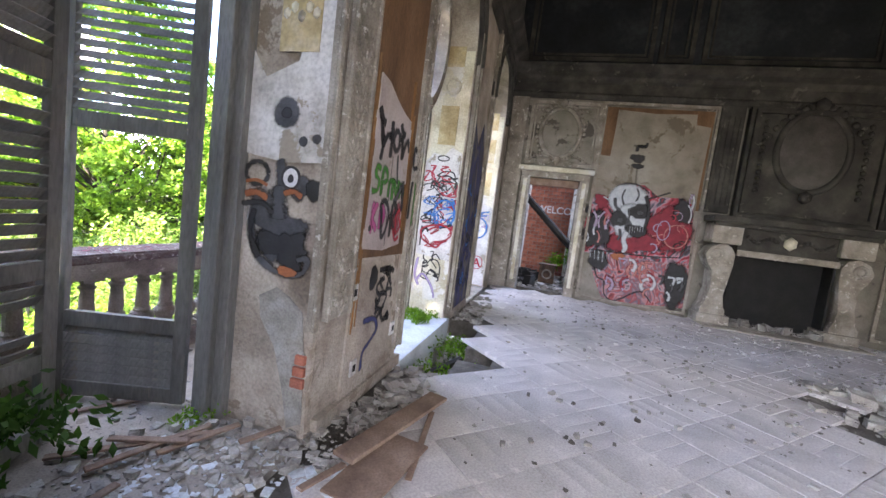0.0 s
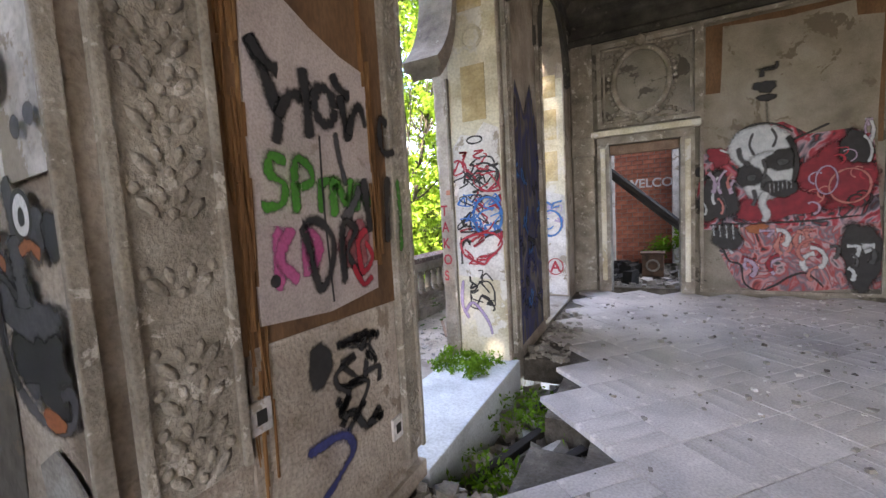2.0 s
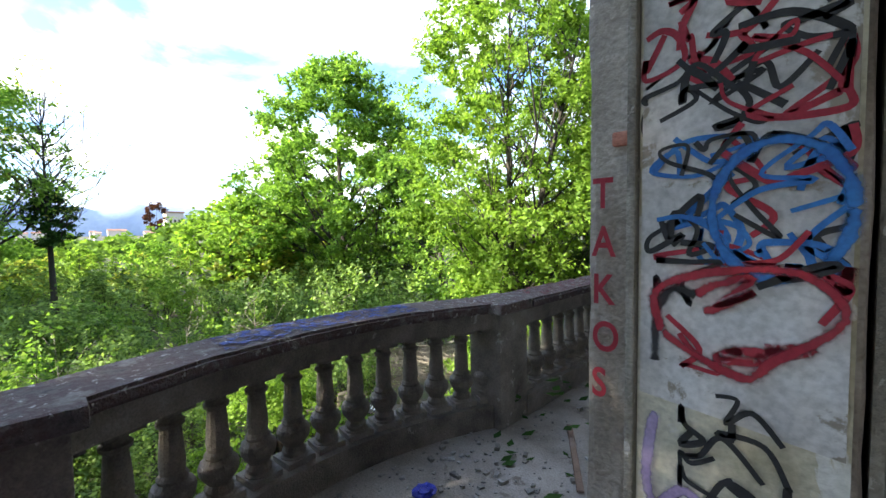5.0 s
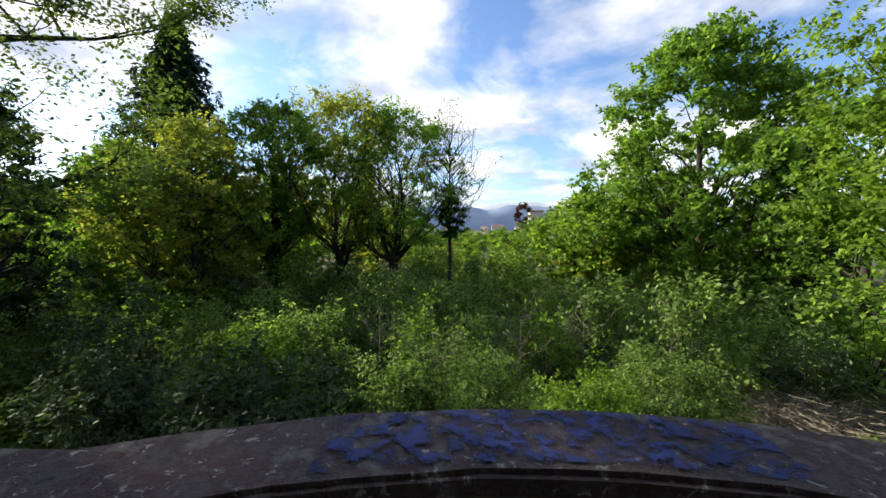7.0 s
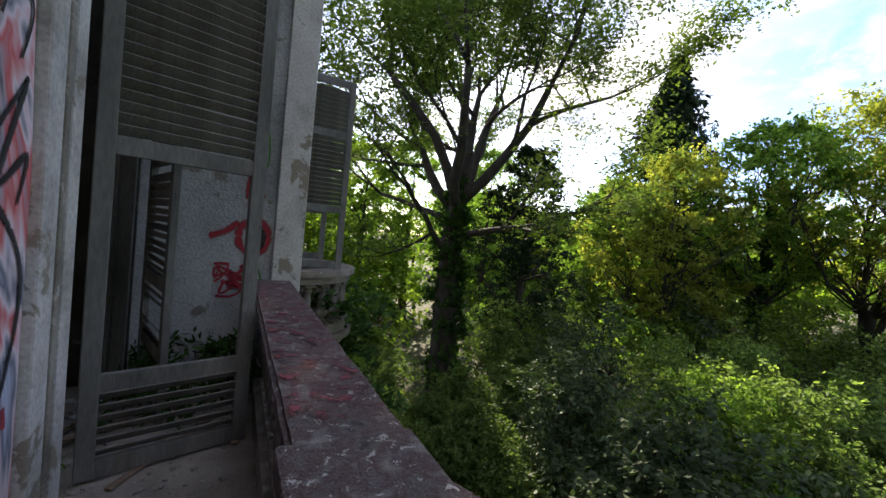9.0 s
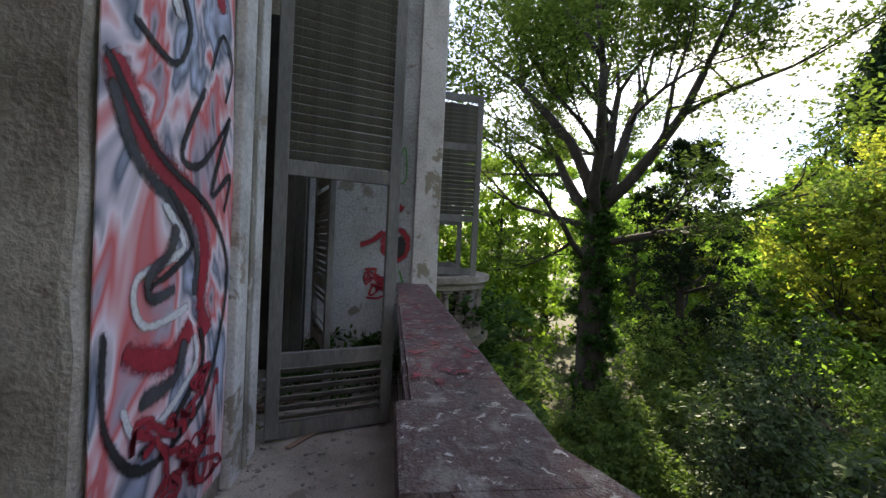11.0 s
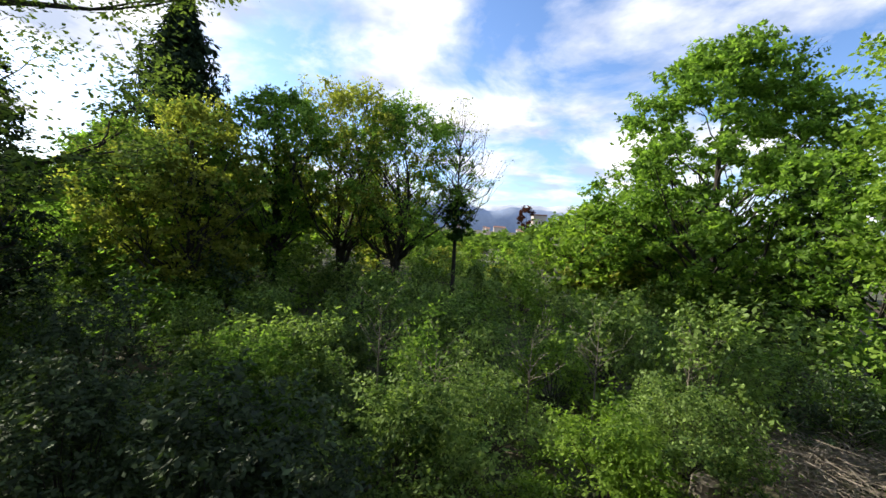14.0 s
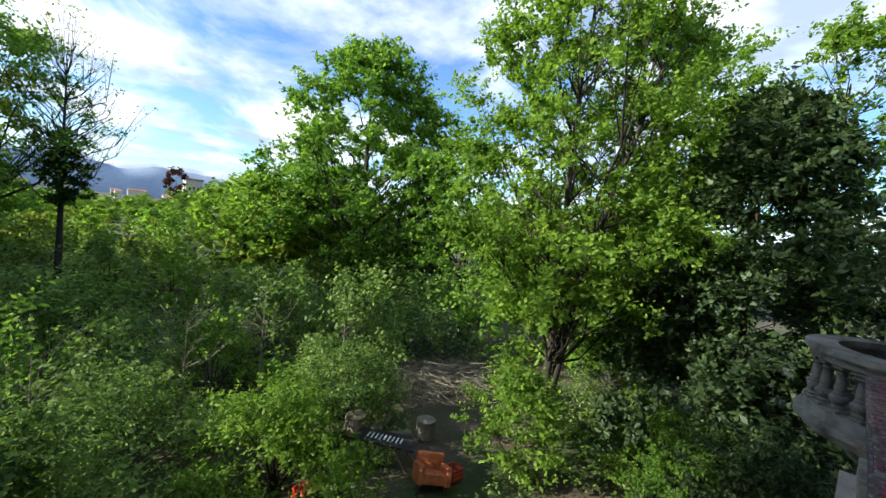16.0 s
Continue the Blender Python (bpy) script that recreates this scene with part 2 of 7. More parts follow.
WOODRAW = surf("raw_plank", [(0.12, 0.075, 0.05), (0.24, 0.16, 0.115), (0.36, 0.27, 0.21)], 3, 40, 0.85, 0.5, 0.006)
SPLINTER = surf("splintered_wood", [(0.08, 0.035, 0.012), (0.19, 0.09, 0.03), (0.3, 0.17, 0.07)], 6, 50, 0.85, 0.5, 0.006, stretch=(1, 1, 0.2))
BRICK = surf("red_brick", [(0.26, 0.08, 0.05), (0.4, 0.14, 0.09), (0.48, 0.24, 0.17)], 5, 40, 0.95, 0.6, 0.008, random=0.25)
MORTAR = surf("mortar", [(0.2, 0.18, 0.16), (0.32, 0.29, 0.26)], 6, 50, 0.95, 0.6, 0.01)
RUBBLE = surf("rubble_stone", [(0.12, 0.11, 0.1), (0.26, 0.245, 0.22), (0.42, 0.41, 0.39)], 4, 40, 0.95, 0.6, 0.01, random=0.3)
CHARRED = surf("charred_wood", [(0.008, 0.007, 0.007), (0.025, 0.022, 0.02)], 5, 40, 0.9, 0.6, 0.01)
SOOT = surf("soot", [(0.008, 0.008, 0.008), (0.02, 0.019, 0.018)], 3, 30, 0.95, 0.4, 0.01)
RUST = surf("rusty_metal", [(0.03, 0.025, 0.022), (0.1, 0.06, 0.04), (0.16, 0.1, 0.07)], 8, 60, 0.7, 0.4, 0.004, metal=0.3)
BARK = surf("bark", [(0.0132, 0.0108, 0.0084), (0.036, 0.03, 0.024), (0.066, 0.057, 0.045)], 3, 18, 0.95, 1.0, 0.03, stretch=(1, 1, 0.3))
PALEBARK = surf("pale_bark", [(0.1, 0.085, 0.065), (0.2, 0.175, 0.14), (0.28, 0.25, 0.21)], 3, 25, 0.95, 0.7, 0.01)
SOIL = surf("woodland_soil", [(0.028, 0.04, 0.014), (0.05, 0.068, 0.02), (0.085, 0.066, 0.042), (0.15, 0.11, 0.08)], 0.35, 6, 0.98, 0.8, 0.06)
ORANGE = surf("orange_leather", [(0.3, 0.07, 0.02), (0.48, 0.13, 0.04), (0.55, 0.2, 0.08)], 6, 50, 0.55, 0.3, 0.006)
REDPLASTIC = surf("red_plastic", [(0.5, 0.05, 0.02), (0.6, 0.08, 0.03)], 4, 30, 0.45, 0.1, 0.002)
BLUEPLASTIC = surf("blue_foil", [(0.01, 0.015, 0.25), (0.03, 0.05, 0.5)], 20, 60, 0.35, 0.3, 0.004)
INK = {
    "black": surf("black_spray", [(0.012, 0.012, 0.013), (0.03, 0.03, 0.032)], 8, 40, 0.7, 0.1, 0.002),
    "red": surf("red_spray", [(0.3, 0.012, 0.03), (0.45, 0.03, 0.05)], 8, 40, 0.7, 0.1, 0.002),
    "blue": surf("blue_spray", [(0.02, 0.12, 0.4), (0.04, 0.22, 0.55)], 8, 40, 0.7, 0.1, 0.002),
    "navy": surf("navy_spray", [(0.012, 0.018, 0.09), (0.05, 0.06, 0.2)], 8, 40, 0.7, 0.1, 0.002),
    "green": surf("green_spray", [(0.03, 0.16, 0.02), (0.06, 0.26, 0.03)], 8, 40, 0.7, 0.1, 0.002),
    "pink": surf("pink_spray", [(0.4, 0.06, 0.2), (0.5, 0.12, 0.28)], 8, 40, 0.7, 0.1, 0.002),
    "white": surf("white_spray", [(0.65, 0.65, 0.66), (0.78, 0.78, 0.78)], 8, 40, 0.7, 0.1, 0.002),
    "orange": surf("orange_spray", [(0.26, 0.08, 0.025), (0.38, 0.13, 0.05)], 8, 40, 0.7, 0.1, 0.002),
    "grey": surf("grey_spray", [(0.025, 0.026, 0.03), (0.09, 0.09, 0.1)], 8, 40, 0.7, 0.1, 0.002),
    "violet": surf("violet_spray", [(0.3, 0.22, 0.42), (0.42, 0.34, 0.52)], 8, 40, 0.7, 0.1, 0.002),
}
NAVYWALL = swirl("navy_stained_wall", [(0.01, 0.012, 0.03), (0.06, 0.055, 0.06), (0.02, 0.03, 0.12), (0.14, 0.12, 0.1), (0.015, 0.015, 0.03)], 3.0, 1.5, (1, 1, 0.4))
MURAL = swirl("mural_red", [(0.012, 0.012, 0.015), (0.03, 0.015, 0.02), (0.26, 0.015, 0.03), (0.34, 0.05, 0.07), (0.36, 0.24, 0.28), (0.1, 0.1, 0.13), (0.015, 0.015, 0.018), (0.25, 0.03, 0.05)], 2.1, 2.2)
MURALLOW = swirl("mural_pink", [(0.02, 0.015, 0.02), (0.3, 0.05, 0.05), (0.42, 0.2, 0.21), (0.13, 0.11, 0.14), (0.3, 0.05, 0.05), (0.36, 0.26, 0.28), (0.04, 0.04, 0.05)], 2.6, 2.4, (1, 1, 0.6))
OUTMURAL = swirl("mural_marbled", [(0.025, 0.024, 0.03), (0.4375, 0.36, 0.432), (0.625, 0.12, 0.12), (0.775, 0.66, 0.72), (0.125, 0.144, 0.192), (0.5, 0.54, 0.696), (0.0375, 0.036, 0.036)], 1.5, 2.6, (1, 1, 0.55))
FRESH = leafy("spring_leaves", (0.055, 0.12, 0.014), (0.25, 0.38, 0.06), 0.5)
OAK = leafy("oak_leaves", (0.04, 0.1, 0.017), (0.22, 0.36, 0.065), 0.58)
# darker copy of the green leaves, with shade put into the colour
SHADELEAF = leafy("shaded_leaves", (0.025, 0.06, 0.014), (0.15, 0.22, 0.055), 0.42, 0.012)
OLIVE = leafy("yellowing_leaves", (0.08, 0.11, 0.022), (0.32, 0.35, 0.07), 0.62)
SHRUB = leafy("shrub_leaves", (0.032, 0.075, 0.015), (0.28, 0.4, 0.11), 0.45, 0.012)
DARKLEAF = leafy("evergreen_leaves", (0.012, 0.026, 0.01), (0.07, 0.115, 0.038), 0.28, 0.028)
NEEDLE = leafy("conifer_needles", (0.008, 0.018, 0.01), (0.03, 0.05, 0.025), 0.15)
IVY = leafy("ivy_leaves", (0.012, 0.032, 0.01), (0.05, 0.11, 0.025), 0.3)
GRASS = leafy("grass_blades", (0.05, 0.12, 0.012), (0.16, 0.3, 0.03), 0.4)
FARLEAF = leafy("far_woods", (0.04, 0.09, 0.016), (0.18, 0.28, 0.045), 0.45)
# the blue is aerial haze mixed into the mountains' colour
SNOWHILL = surf("haze_blue_mountain", [(0.2, 0.27, 0.4), (0.3, 0.37, 0.5), (0.42, 0.48, 0.58)], 0.002, 0.02, 1.0, 0.0, 0.01, speck=0.1)
SNOW = surf("snow", [(0.75, 0.78, 0.82), (0.85, 0.86, 0.88)], 0.01, 0.1, 0.9, 0.0, 0.01, speck=0.1)
TOWN = surf("town_walls", [(0.4, 0.34, 0.3), (0.55, 0.5, 0.45)], 0.05, 0.5, 0.9, 0.0, 0.01, speck=0.1)
ROOF = surf("clay_roof", [(0.25, 0.13, 0.09), (0.35, 0.2, 0.15)], 0.05, 0.5, 0.9, 0.0, 0.01, speck=0.1)



def stain(name, colour, scale, keep):
    """Worn paint: broken through by bare patches."""
    m = surf(name, [tuple(c * 0.6 for c in colour), colour, tuple(min(1, c * 1.5) for c in colour)], 6, 60, 0.85, 0.3, 0.003)
    n, l = m.node_tree.nodes, m.node_tree.links
    tc = n.new("ShaderNodeTexCoord")
    no = n.new("ShaderNodeTexNoise")
    no.inputs["Scale"].default_value, no.inputs["Detail"].default_value, no.inputs["Roughness"].default_value = scale, 9, 0.68
    l.new(tc.outputs["Object"], no.inputs["Vector"])
    rp = n.new("ShaderNodeValToRGB")
    rp.color_ramp.elements[0].position, rp.color_ramp.elements[1].position = keep - 0.02, keep + 0.09
    l.new(no.outputs["Fac"], rp.inputs[0])
    tr = n.new("ShaderNodeBsdfTransparent")
    mx = n.new("ShaderNodeMixShader")
    l.new(rp.outputs[0], mx.inputs[0])
    l.new(tr.outputs[0], mx.inputs[1])
    l.new(n["Principled BSDF"].outputs[0], mx.inputs[2])
    l.new(mx.outputs[0], n["Material Output"].inputs[0])
    return m


# ---------------------------------------------------------------- mesh helpers


def cube(bm, x0, x1, y0, y1, z0, z1, m=None):
    r = bmesh.ops.create_cube(bm, size=1)
    for v in r["verts"]:
        v.co = Vector(((x0 + x1) / 2 + v.co.x * (x1 - x0), (y0 + y1) / 2 + v.co.y * (y1 - y0), (z0 + z1) / 2 + v.co.z * (z1 - z0)))
        if m:
            v.co = m @ v.co
    return r["verts"]


def soften(bm, w, seg=2):
    bmesh.ops.bevel(bm, geom=list(bm.edges), offset=w, segments=seg, affect="EDGES", profile=0.6)


def part(name, bm, material, parent=None, label="", smooth=False):
    me = bpy.data.meshes.new(name)
    bm.normal_update()
    bm.to_mesh(me)
    bm.free()
    me.materials.append(material)
    if smooth:
        for p in me.polygons:
            p.use_smooth = True
    ob = new(name, me)
    ob.parent = parent
    if label:
        tagged(ob, label)
    return ob


def raw(name, verts, faces, material, parent=None, smooth=False):
    me = bpy.data.meshes.new(name)
    me.from_pydata([tuple(v) for v in verts], [], [tuple(q) for q in faces])
    me.materials.append(material)
    if smooth:
        for p in me.polygons:
            p.use_smooth = True
    ob = new(name, me)
    ob.parent = parent
    return ob


def boxpart(name, dims, material, parent=None, bevel=0.0, label="", m=None):
    bm = bmesh.new()
    cube(bm, *dims, m)
    if bevel:
        soften(bm, bevel)
    return part(name, bm, material, parent, label)


def empty(name, label, category, group="", kind="", at=(0, 0, 0)):
    e = tagged(new(name), label, category, group, kind)
    e.location = at
    return e


def lathe(bm, profile, cx, cy, seg=14, z=0.0):
    rings = []
    for r, h in profile:
        rings.append([bm.verts.new((cx + r * math.cos(2 * math.pi * i / seg), cy + r * math.sin(2 * math.pi * i / seg), z + h)) for i in range(seg)])
    for a, b in zip(rings, rings[1:]):
        for i in range(seg):
            bm.faces.new((a[i], a[(i + 1) % seg], b[(i + 1) % seg], b[i]))
    bm.faces.new(rings[-1])
    bm.faces.new(rings[0][::-1])


def tubes(paths, sides=6):
    """Tapered tubes: each path is a list of (point, radius)."""
    V, F = [], []
    for path in paths:
        base = len(V)
        for i, (p, r) in enumerate(path):
            a, b = Vector(path[max(0, i - 1)][0]), Vector(path[min(len(path) - 1, i + 1)][0])
            d = (b - a).normalized()
            u = d.cross(Vector((0.3, 0.9, 0.1))).normalized()
            w = d.cross(u)
            for k in range(sides):
                t = 2 * math.pi * k / sides
                V.append(Vector(p) + (u * math.cos(t) + w * math.sin(t)) * r)
        for i in range(len(path) - 1):
            for k in range(sides):
                F.append((base + i * sides + k, base + i * sides + (k + 1) % sides, base + (i + 1) * sides + (k + 1) % sides, base + (i + 1) * sides + k))
        F.append(tuple(base + k for k in range(sides))[::-1])
        F.append(tuple(base + (len(path) - 1) * sides + k for k in range(sides)))
    return V, F


def prism(bm, outline, axis, a, b):
    """A closed outline of (u, v) pushed along an axis from a to b; u, v are the two other axes in order."""
    def at(u, v, w):
        return (w, u, v) if axis == "x" else (u, w, v) if axis == "y" else (u, v, w)
    lo = [bm.verts.new(at(u, v, a)) for u, v in outline]
    hi = [bm.verts.new(at(u, v, b)) for u, v in outline]
    bm.faces.new(lo)
    bm.faces.new(hi[::-1])
    for i in range(len(outline)):
        j = (i + 1) % len(outline)
        bm.faces.new((lo[i], hi[i], hi[j], lo[j]))
    bmesh.ops.recalc_face_normals(bm, faces=bm.faces)


def leaves(name, centres, radii, count, size, material, parent=None, seed=1, flat=0.45, droop=0.0, narrow=0.55, twigs=7, fan=1.0):
    """A mesh of many small folded leaves, set along short twigs that fan out from each centre."""
    rng = np.random.default_rng(seed)
    c = np.asarray(centres, float)
    rad = np.asarray(radii, float)
    out = c - np.array([c[:, 0].mean(), c[:, 1].mean(), c[:, 2].min() - 0.3 * np.ptp(c[:, 2]) - 0.1])
    out /= np.linalg.norm(out, axis=1, keepdims=True) + 1e-9
    ways = rng.normal(size=(len(c), twigs, 3)) * np.array([1, 1, 0.6]) * fan + out[:, None, :] * 0.8
    ways /= np.linalg.norm(ways, axis=2, keepdims=True) + 1e-9
    reach = 0.7 + 0.7 * rng.random((len(c), twigs))
    k, j = rng.integers(0, len(c), count), rng.integers(0, twigs, count)
    d = ways[k, j]
    u = (0.08 + 0.92 * rng.random(count) ** 0.7)[:, None]
    r_ = (rad[k] * reach[k, j])[:, None]
    p = c[k] + d * u * r_ * 1.25 + rng.normal(size=(count, 3)) * r_ * 0.09
    p[:, 2] -= (0.22 + 0.5 * droop) * (u * u * r_)[:, 0]
    n = rng.normal(size=(count, 3)) * 0.55 + d * 0.3
    n[:, 2] = np.abs(n[:, 2]) + 0.22 + flat
    n /= np.linalg.norm(n, axis=1, keepdims=True)
    side = np.cross(n, d) * np.where(rng.random((count, 1)) < 0.5, 1.0, -1.0)
    t = d * 0.6 + side + rng.normal(size=(count, 3)) * 0.35
    t -= n * (t * n).sum(1, keepdims=True)
    t /= np.linalg.norm(t, axis=1, keepdims=True) + 1e-9
    t[:, 2] -= droop
    s = np.cross(n, t)
    L = (size * (0.6 + 0.8 * rng.random((count, 1))))
    p = p + t * L * 0.4
    v = np.stack([p - t * L * 0.5, p + s * L * narrow * 0.5 - n * L * 0.06, p + t * L * 0.5, p - s * L * narrow * 0.5 - n * L * 0.06], 1).reshape(-1, 3)
    me = bpy.data.meshes.new(name)
    me.vertices.add(len(v))
    me.vertices.foreach_set("co", v.ravel())
    me.loops.add(4 * count)
    me.loops.foreach_set("vertex_index", np.arange(4 * count))
    me.polygons.add(count)
    me.polygons.foreach_set("loop_start", np.arange(0, 4 * count, 4))
    me.update(calc_edges=True)
    me.materials.append(material)
    ob = new(name, me)
    ob.parent = parent
    return ob


# ---------------------------------------------------------------- the house: facade, room, wings
XI, XO = -1.32, -2.15          # inner and outer face of the loggia wall
YF = 9.41                      # far wall of the hall
OPEN = [(0.60, 2.14), (3.62, 5.47), (7.00, 8.78)]
GROUND = -5.5


def wallbox(name, dims, material, bevel=0.0):
    return tagged(boxpart(name, dims, material, None, bevel), kind="structure")


def worn_wall(name, dims, material, cell=0.12, rough=0.012, seed=0):
    """A wall block whose faces are cut fine and roughened, with chipped corners."""
    bm = bmesh.new()
    x0, x1, y0, y1, z0, z1 = dims
    cube(bm, *dims)
    soften(bm, 0.03, 2)
    long = [e for e in bm.edges if e.calc_length() > 0.3]
    bmesh.ops.subdivide_edges(bm, edges=long, cuts=7, use_grid_fill=True)
    long = [e for e in bm.edges if abs(e.verts[0].co.z - e.verts[1].co.z) > 0.25]
    bmesh.ops.subdivide_edges(bm, edges=long, cuts=3, use_grid_fill=True)
    for v in bm.verts:
        d = noise.noise_vector(v.co * 4 + Vector((seed, 0, 0))) * rough + noise.noise_vector(v.co * 13) * rough * 0.5
        v.co += Vector((d.x, d.y, 0))
    return tagged(part(name, bm, material), kind="structure")


# dark colour on this block stands in for the unlit room behind the opening
wallbox("wall_facade_back", (XO, XI, -3.3, OPEN[0][0], -0.3, 4.9), SHADESTUCCO)
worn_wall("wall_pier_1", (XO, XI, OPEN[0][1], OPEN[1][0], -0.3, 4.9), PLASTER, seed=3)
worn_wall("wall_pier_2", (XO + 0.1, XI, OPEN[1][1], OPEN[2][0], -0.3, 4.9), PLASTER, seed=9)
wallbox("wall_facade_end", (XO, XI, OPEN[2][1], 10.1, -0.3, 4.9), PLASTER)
wallbox("wall_facade_upper", (XO, XI, -3.3, 10.1, 4.9, 8.2), SHADESTUCCO)
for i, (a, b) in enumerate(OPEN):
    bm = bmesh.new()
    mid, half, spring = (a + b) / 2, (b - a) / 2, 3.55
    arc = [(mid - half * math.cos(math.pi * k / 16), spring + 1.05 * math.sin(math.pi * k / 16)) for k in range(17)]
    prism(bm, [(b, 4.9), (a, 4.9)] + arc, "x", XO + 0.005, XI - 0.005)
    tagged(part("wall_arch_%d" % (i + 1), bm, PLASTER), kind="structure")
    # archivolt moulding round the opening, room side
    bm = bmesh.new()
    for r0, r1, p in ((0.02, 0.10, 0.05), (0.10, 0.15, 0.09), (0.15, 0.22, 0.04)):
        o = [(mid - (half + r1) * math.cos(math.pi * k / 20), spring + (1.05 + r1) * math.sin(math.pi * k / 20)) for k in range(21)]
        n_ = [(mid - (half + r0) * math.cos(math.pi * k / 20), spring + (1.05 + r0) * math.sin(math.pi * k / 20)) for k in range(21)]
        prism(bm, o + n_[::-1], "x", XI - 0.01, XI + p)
    tagged(part("trim_arch", bm, SHADESTUCCO), kind="structure")
wallbox("ceiling", (XO, 8.5, -3.3, 9.75, 7.6, 7.8), SHADESTUCCO)
# end wall out of view; its two window openings are added for light
for k, (a, b) in enumerate(((XI, 0.8), (2.4, 4.2), (5.8, 8.5))):
    wallbox("wall_back_%d" % k, (a, b, -3.3, -3.0, -0.3, 4.2), GREYWALL)
wallbox("wall_back_upper", (XI, 8.5, -3.3, -3.0, 4.2, 7.6), GREYWALL)
wallbox("wall_side", (8.2, 8.5, -3.0, 9.75, -0.3, 7.6), GREYWALL)
for k, (a, b) in enumerate(((0.8, 2.4), (4.2, 5.8))):
    wallbox("wall_back_sill_%d" % k, (a, b, -3.3, -3.0, -0.3, 0.5), GREYWALL)
DX0, DX1, DH = -0.68, 0.39, 2.57
wallbox("wall_far_a", (XI, DX0, YF, YF + 0.4, -0.3, 4.9), GREYWALL)
wallbox("wall_far_b", (DX1, 8.2, YF, YF + 0.4, -0.3, 4.9), GREYWALL)
wallbox("wall_far_over_door", (DX0, DX1, YF + 0.002, YF + 0.4, DH, 4.9), GREYWALL)
# upper wall in the fresco coloured for shade
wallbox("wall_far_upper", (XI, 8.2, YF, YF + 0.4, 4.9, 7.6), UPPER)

# floor: earth below, stone above in pieces; a trench is broken open before the threshold
bm = bmesh.new()
for d in ((-1.30, -0.80, -3.0, 3.58), (-1.30, -0.80, 5.80, 9.41), (-0.80, -0.44, 4.20, 4.62), (-0.80, 8.2, -3.0, 4.20), (-0.80, 8.2, 4.62, 9.41), (-0.44, 8.2, 4.20, 4.62)):
    if d != (-0.80, -0.44, 4.20, 4.62):
        cube(bm, d[0], d[1], d[2], d[3], -0.3, -0.048)
wallbox("floor_trench", (-1.26, -0.40, 3.5, 5.9, -0.62, -0.42), SUBFLOOR)
floor = tagged(part("floor", bm, SUBFLOOR), "dusty grey stone floor laid in squares and strips", kind="structure")
wallbox("floor_door_1", (XO, -1.30, OPEN[0][0], OPEN[0][1], -0.3, -0.005), DUSTY)
wallbox("floor_door_3", (XO, -1.30, OPEN[2][0], OPEN[2][1], -0.3, -0.005), DUSTY)
bm = bmesh.new()
cube(bm, -1.96, -1.255, OPEN[1][0], OPEN[1][1] + 0.06, -0.42, 0.03)
soften(bm, 0.012)
tagged(part("threshold", bm, MARBLE), "pale blue-grey stone threshold slab, dusty", kind="structure")
wallbox("floor_door_2", (XO, -1.96, OPEN[1][0], OPEN[1][1], -0.3, 0.0), DUSTY)

# balcony deck with its bowed middle
BY0, BY1, BMID = 3.92, 6.46, 5.19


def bow(y, out=0.32):
    return -3.22 - out * max(0.0, 1 - ((y - BMID) / (BY1 - BMID)) ** 2)


bm = bmesh.new()
edge = [(-3.44, 0.55), (-3.44, 3.9)] + [(bow(BY0 + (BY1 - BY0) * k / 12) - 0.22, BY0 + (BY1 - BY0) * k / 12) for k in range(13)] + [(-3.44, 6.5), (-3.44, 9.85), (XO, 9.85), (XO, 0.55)]
prism(bm, edge, "z", -0.34, -0.002)
tagged(part("floor_balcony", bm, DUSTY), "bare dusty concrete balcony deck", kind="structure")
wallbox("wall_lower", (-2.75, -2.3, 0.5, 9.9, GROUND - 0.2, -0.34), OUTWALL)


def sweep(bm, pts, w0, w1, z0, z1):
    """A beam of rectangular section along a plan line; w0 is on its left side, w1 on its right."""
    rows = []
    for i, (x, y) in enumerate(pts):
        a, b = Vector(pts[max(0, i - 1)]), Vector(pts[min(len(pts) - 1, i + 1)])
        d = (b - a).normalized()
        nx, ny = -d.y, d.x
        rows.append([bm.verts.new((x + nx * w0, y + ny * w0, z0)), bm.verts.new((x - nx * w1, y - ny * w1, z0)), bm.verts.new((x - nx * w1, y - ny * w1, z1)), bm.verts.new((x + nx * w0, y + ny * w0, z1))])
    for a, b in zip(rows, rows[1:]):
        for k in range(4):
            bm.faces.new((a[k], b[k], b[(k + 1) % 4], a[(k + 1) % 4]))
    bm.faces.new(rows[0])
    bm.faces.new(rows[-1][::-1])
    bmesh.ops.recalc_face_normals(bm, faces=bm.faces)


BALUSTER = [(0.074, 0.0), (0.074, 0.045), (0.05, 0.052), (0.055, 0.075), (0.042, 0.1), (0.05, 0.115), (0.07, 0.15), (0.074, 0.185), (0.068, 0.205), (0.048, 0.225), (0.052, 0.24), (0.04, 0.26), (0.043, 0.3), (0.036, 0.42), (0.034, 0.46), (0.045, 0.47), (0.046, 0.485), (0.036, 0.495), (0.04, 0.515), (0.06, 0.53), (0.064, 0.545)]
bm = bmesh.new()
lathe(bm, [(r * (1.22 if 0.05 < h < 0.5 else 1.0), h) for r, h in BALUSTER], 0, 0, 14)
cube(bm, -0.082, 0.082, -0.082, 0.082, -0.03, 0.04)
cube(bm, -0.072, 0.072, -0.072, 0.072, 0.53, 0.56)
BALMESH = bpy.data.meshes.new("baluster")
bm.normal_update()
bm.to_mesh(BALMESH)
bm.free()
BALMESH.materials.append(CONCRETE)


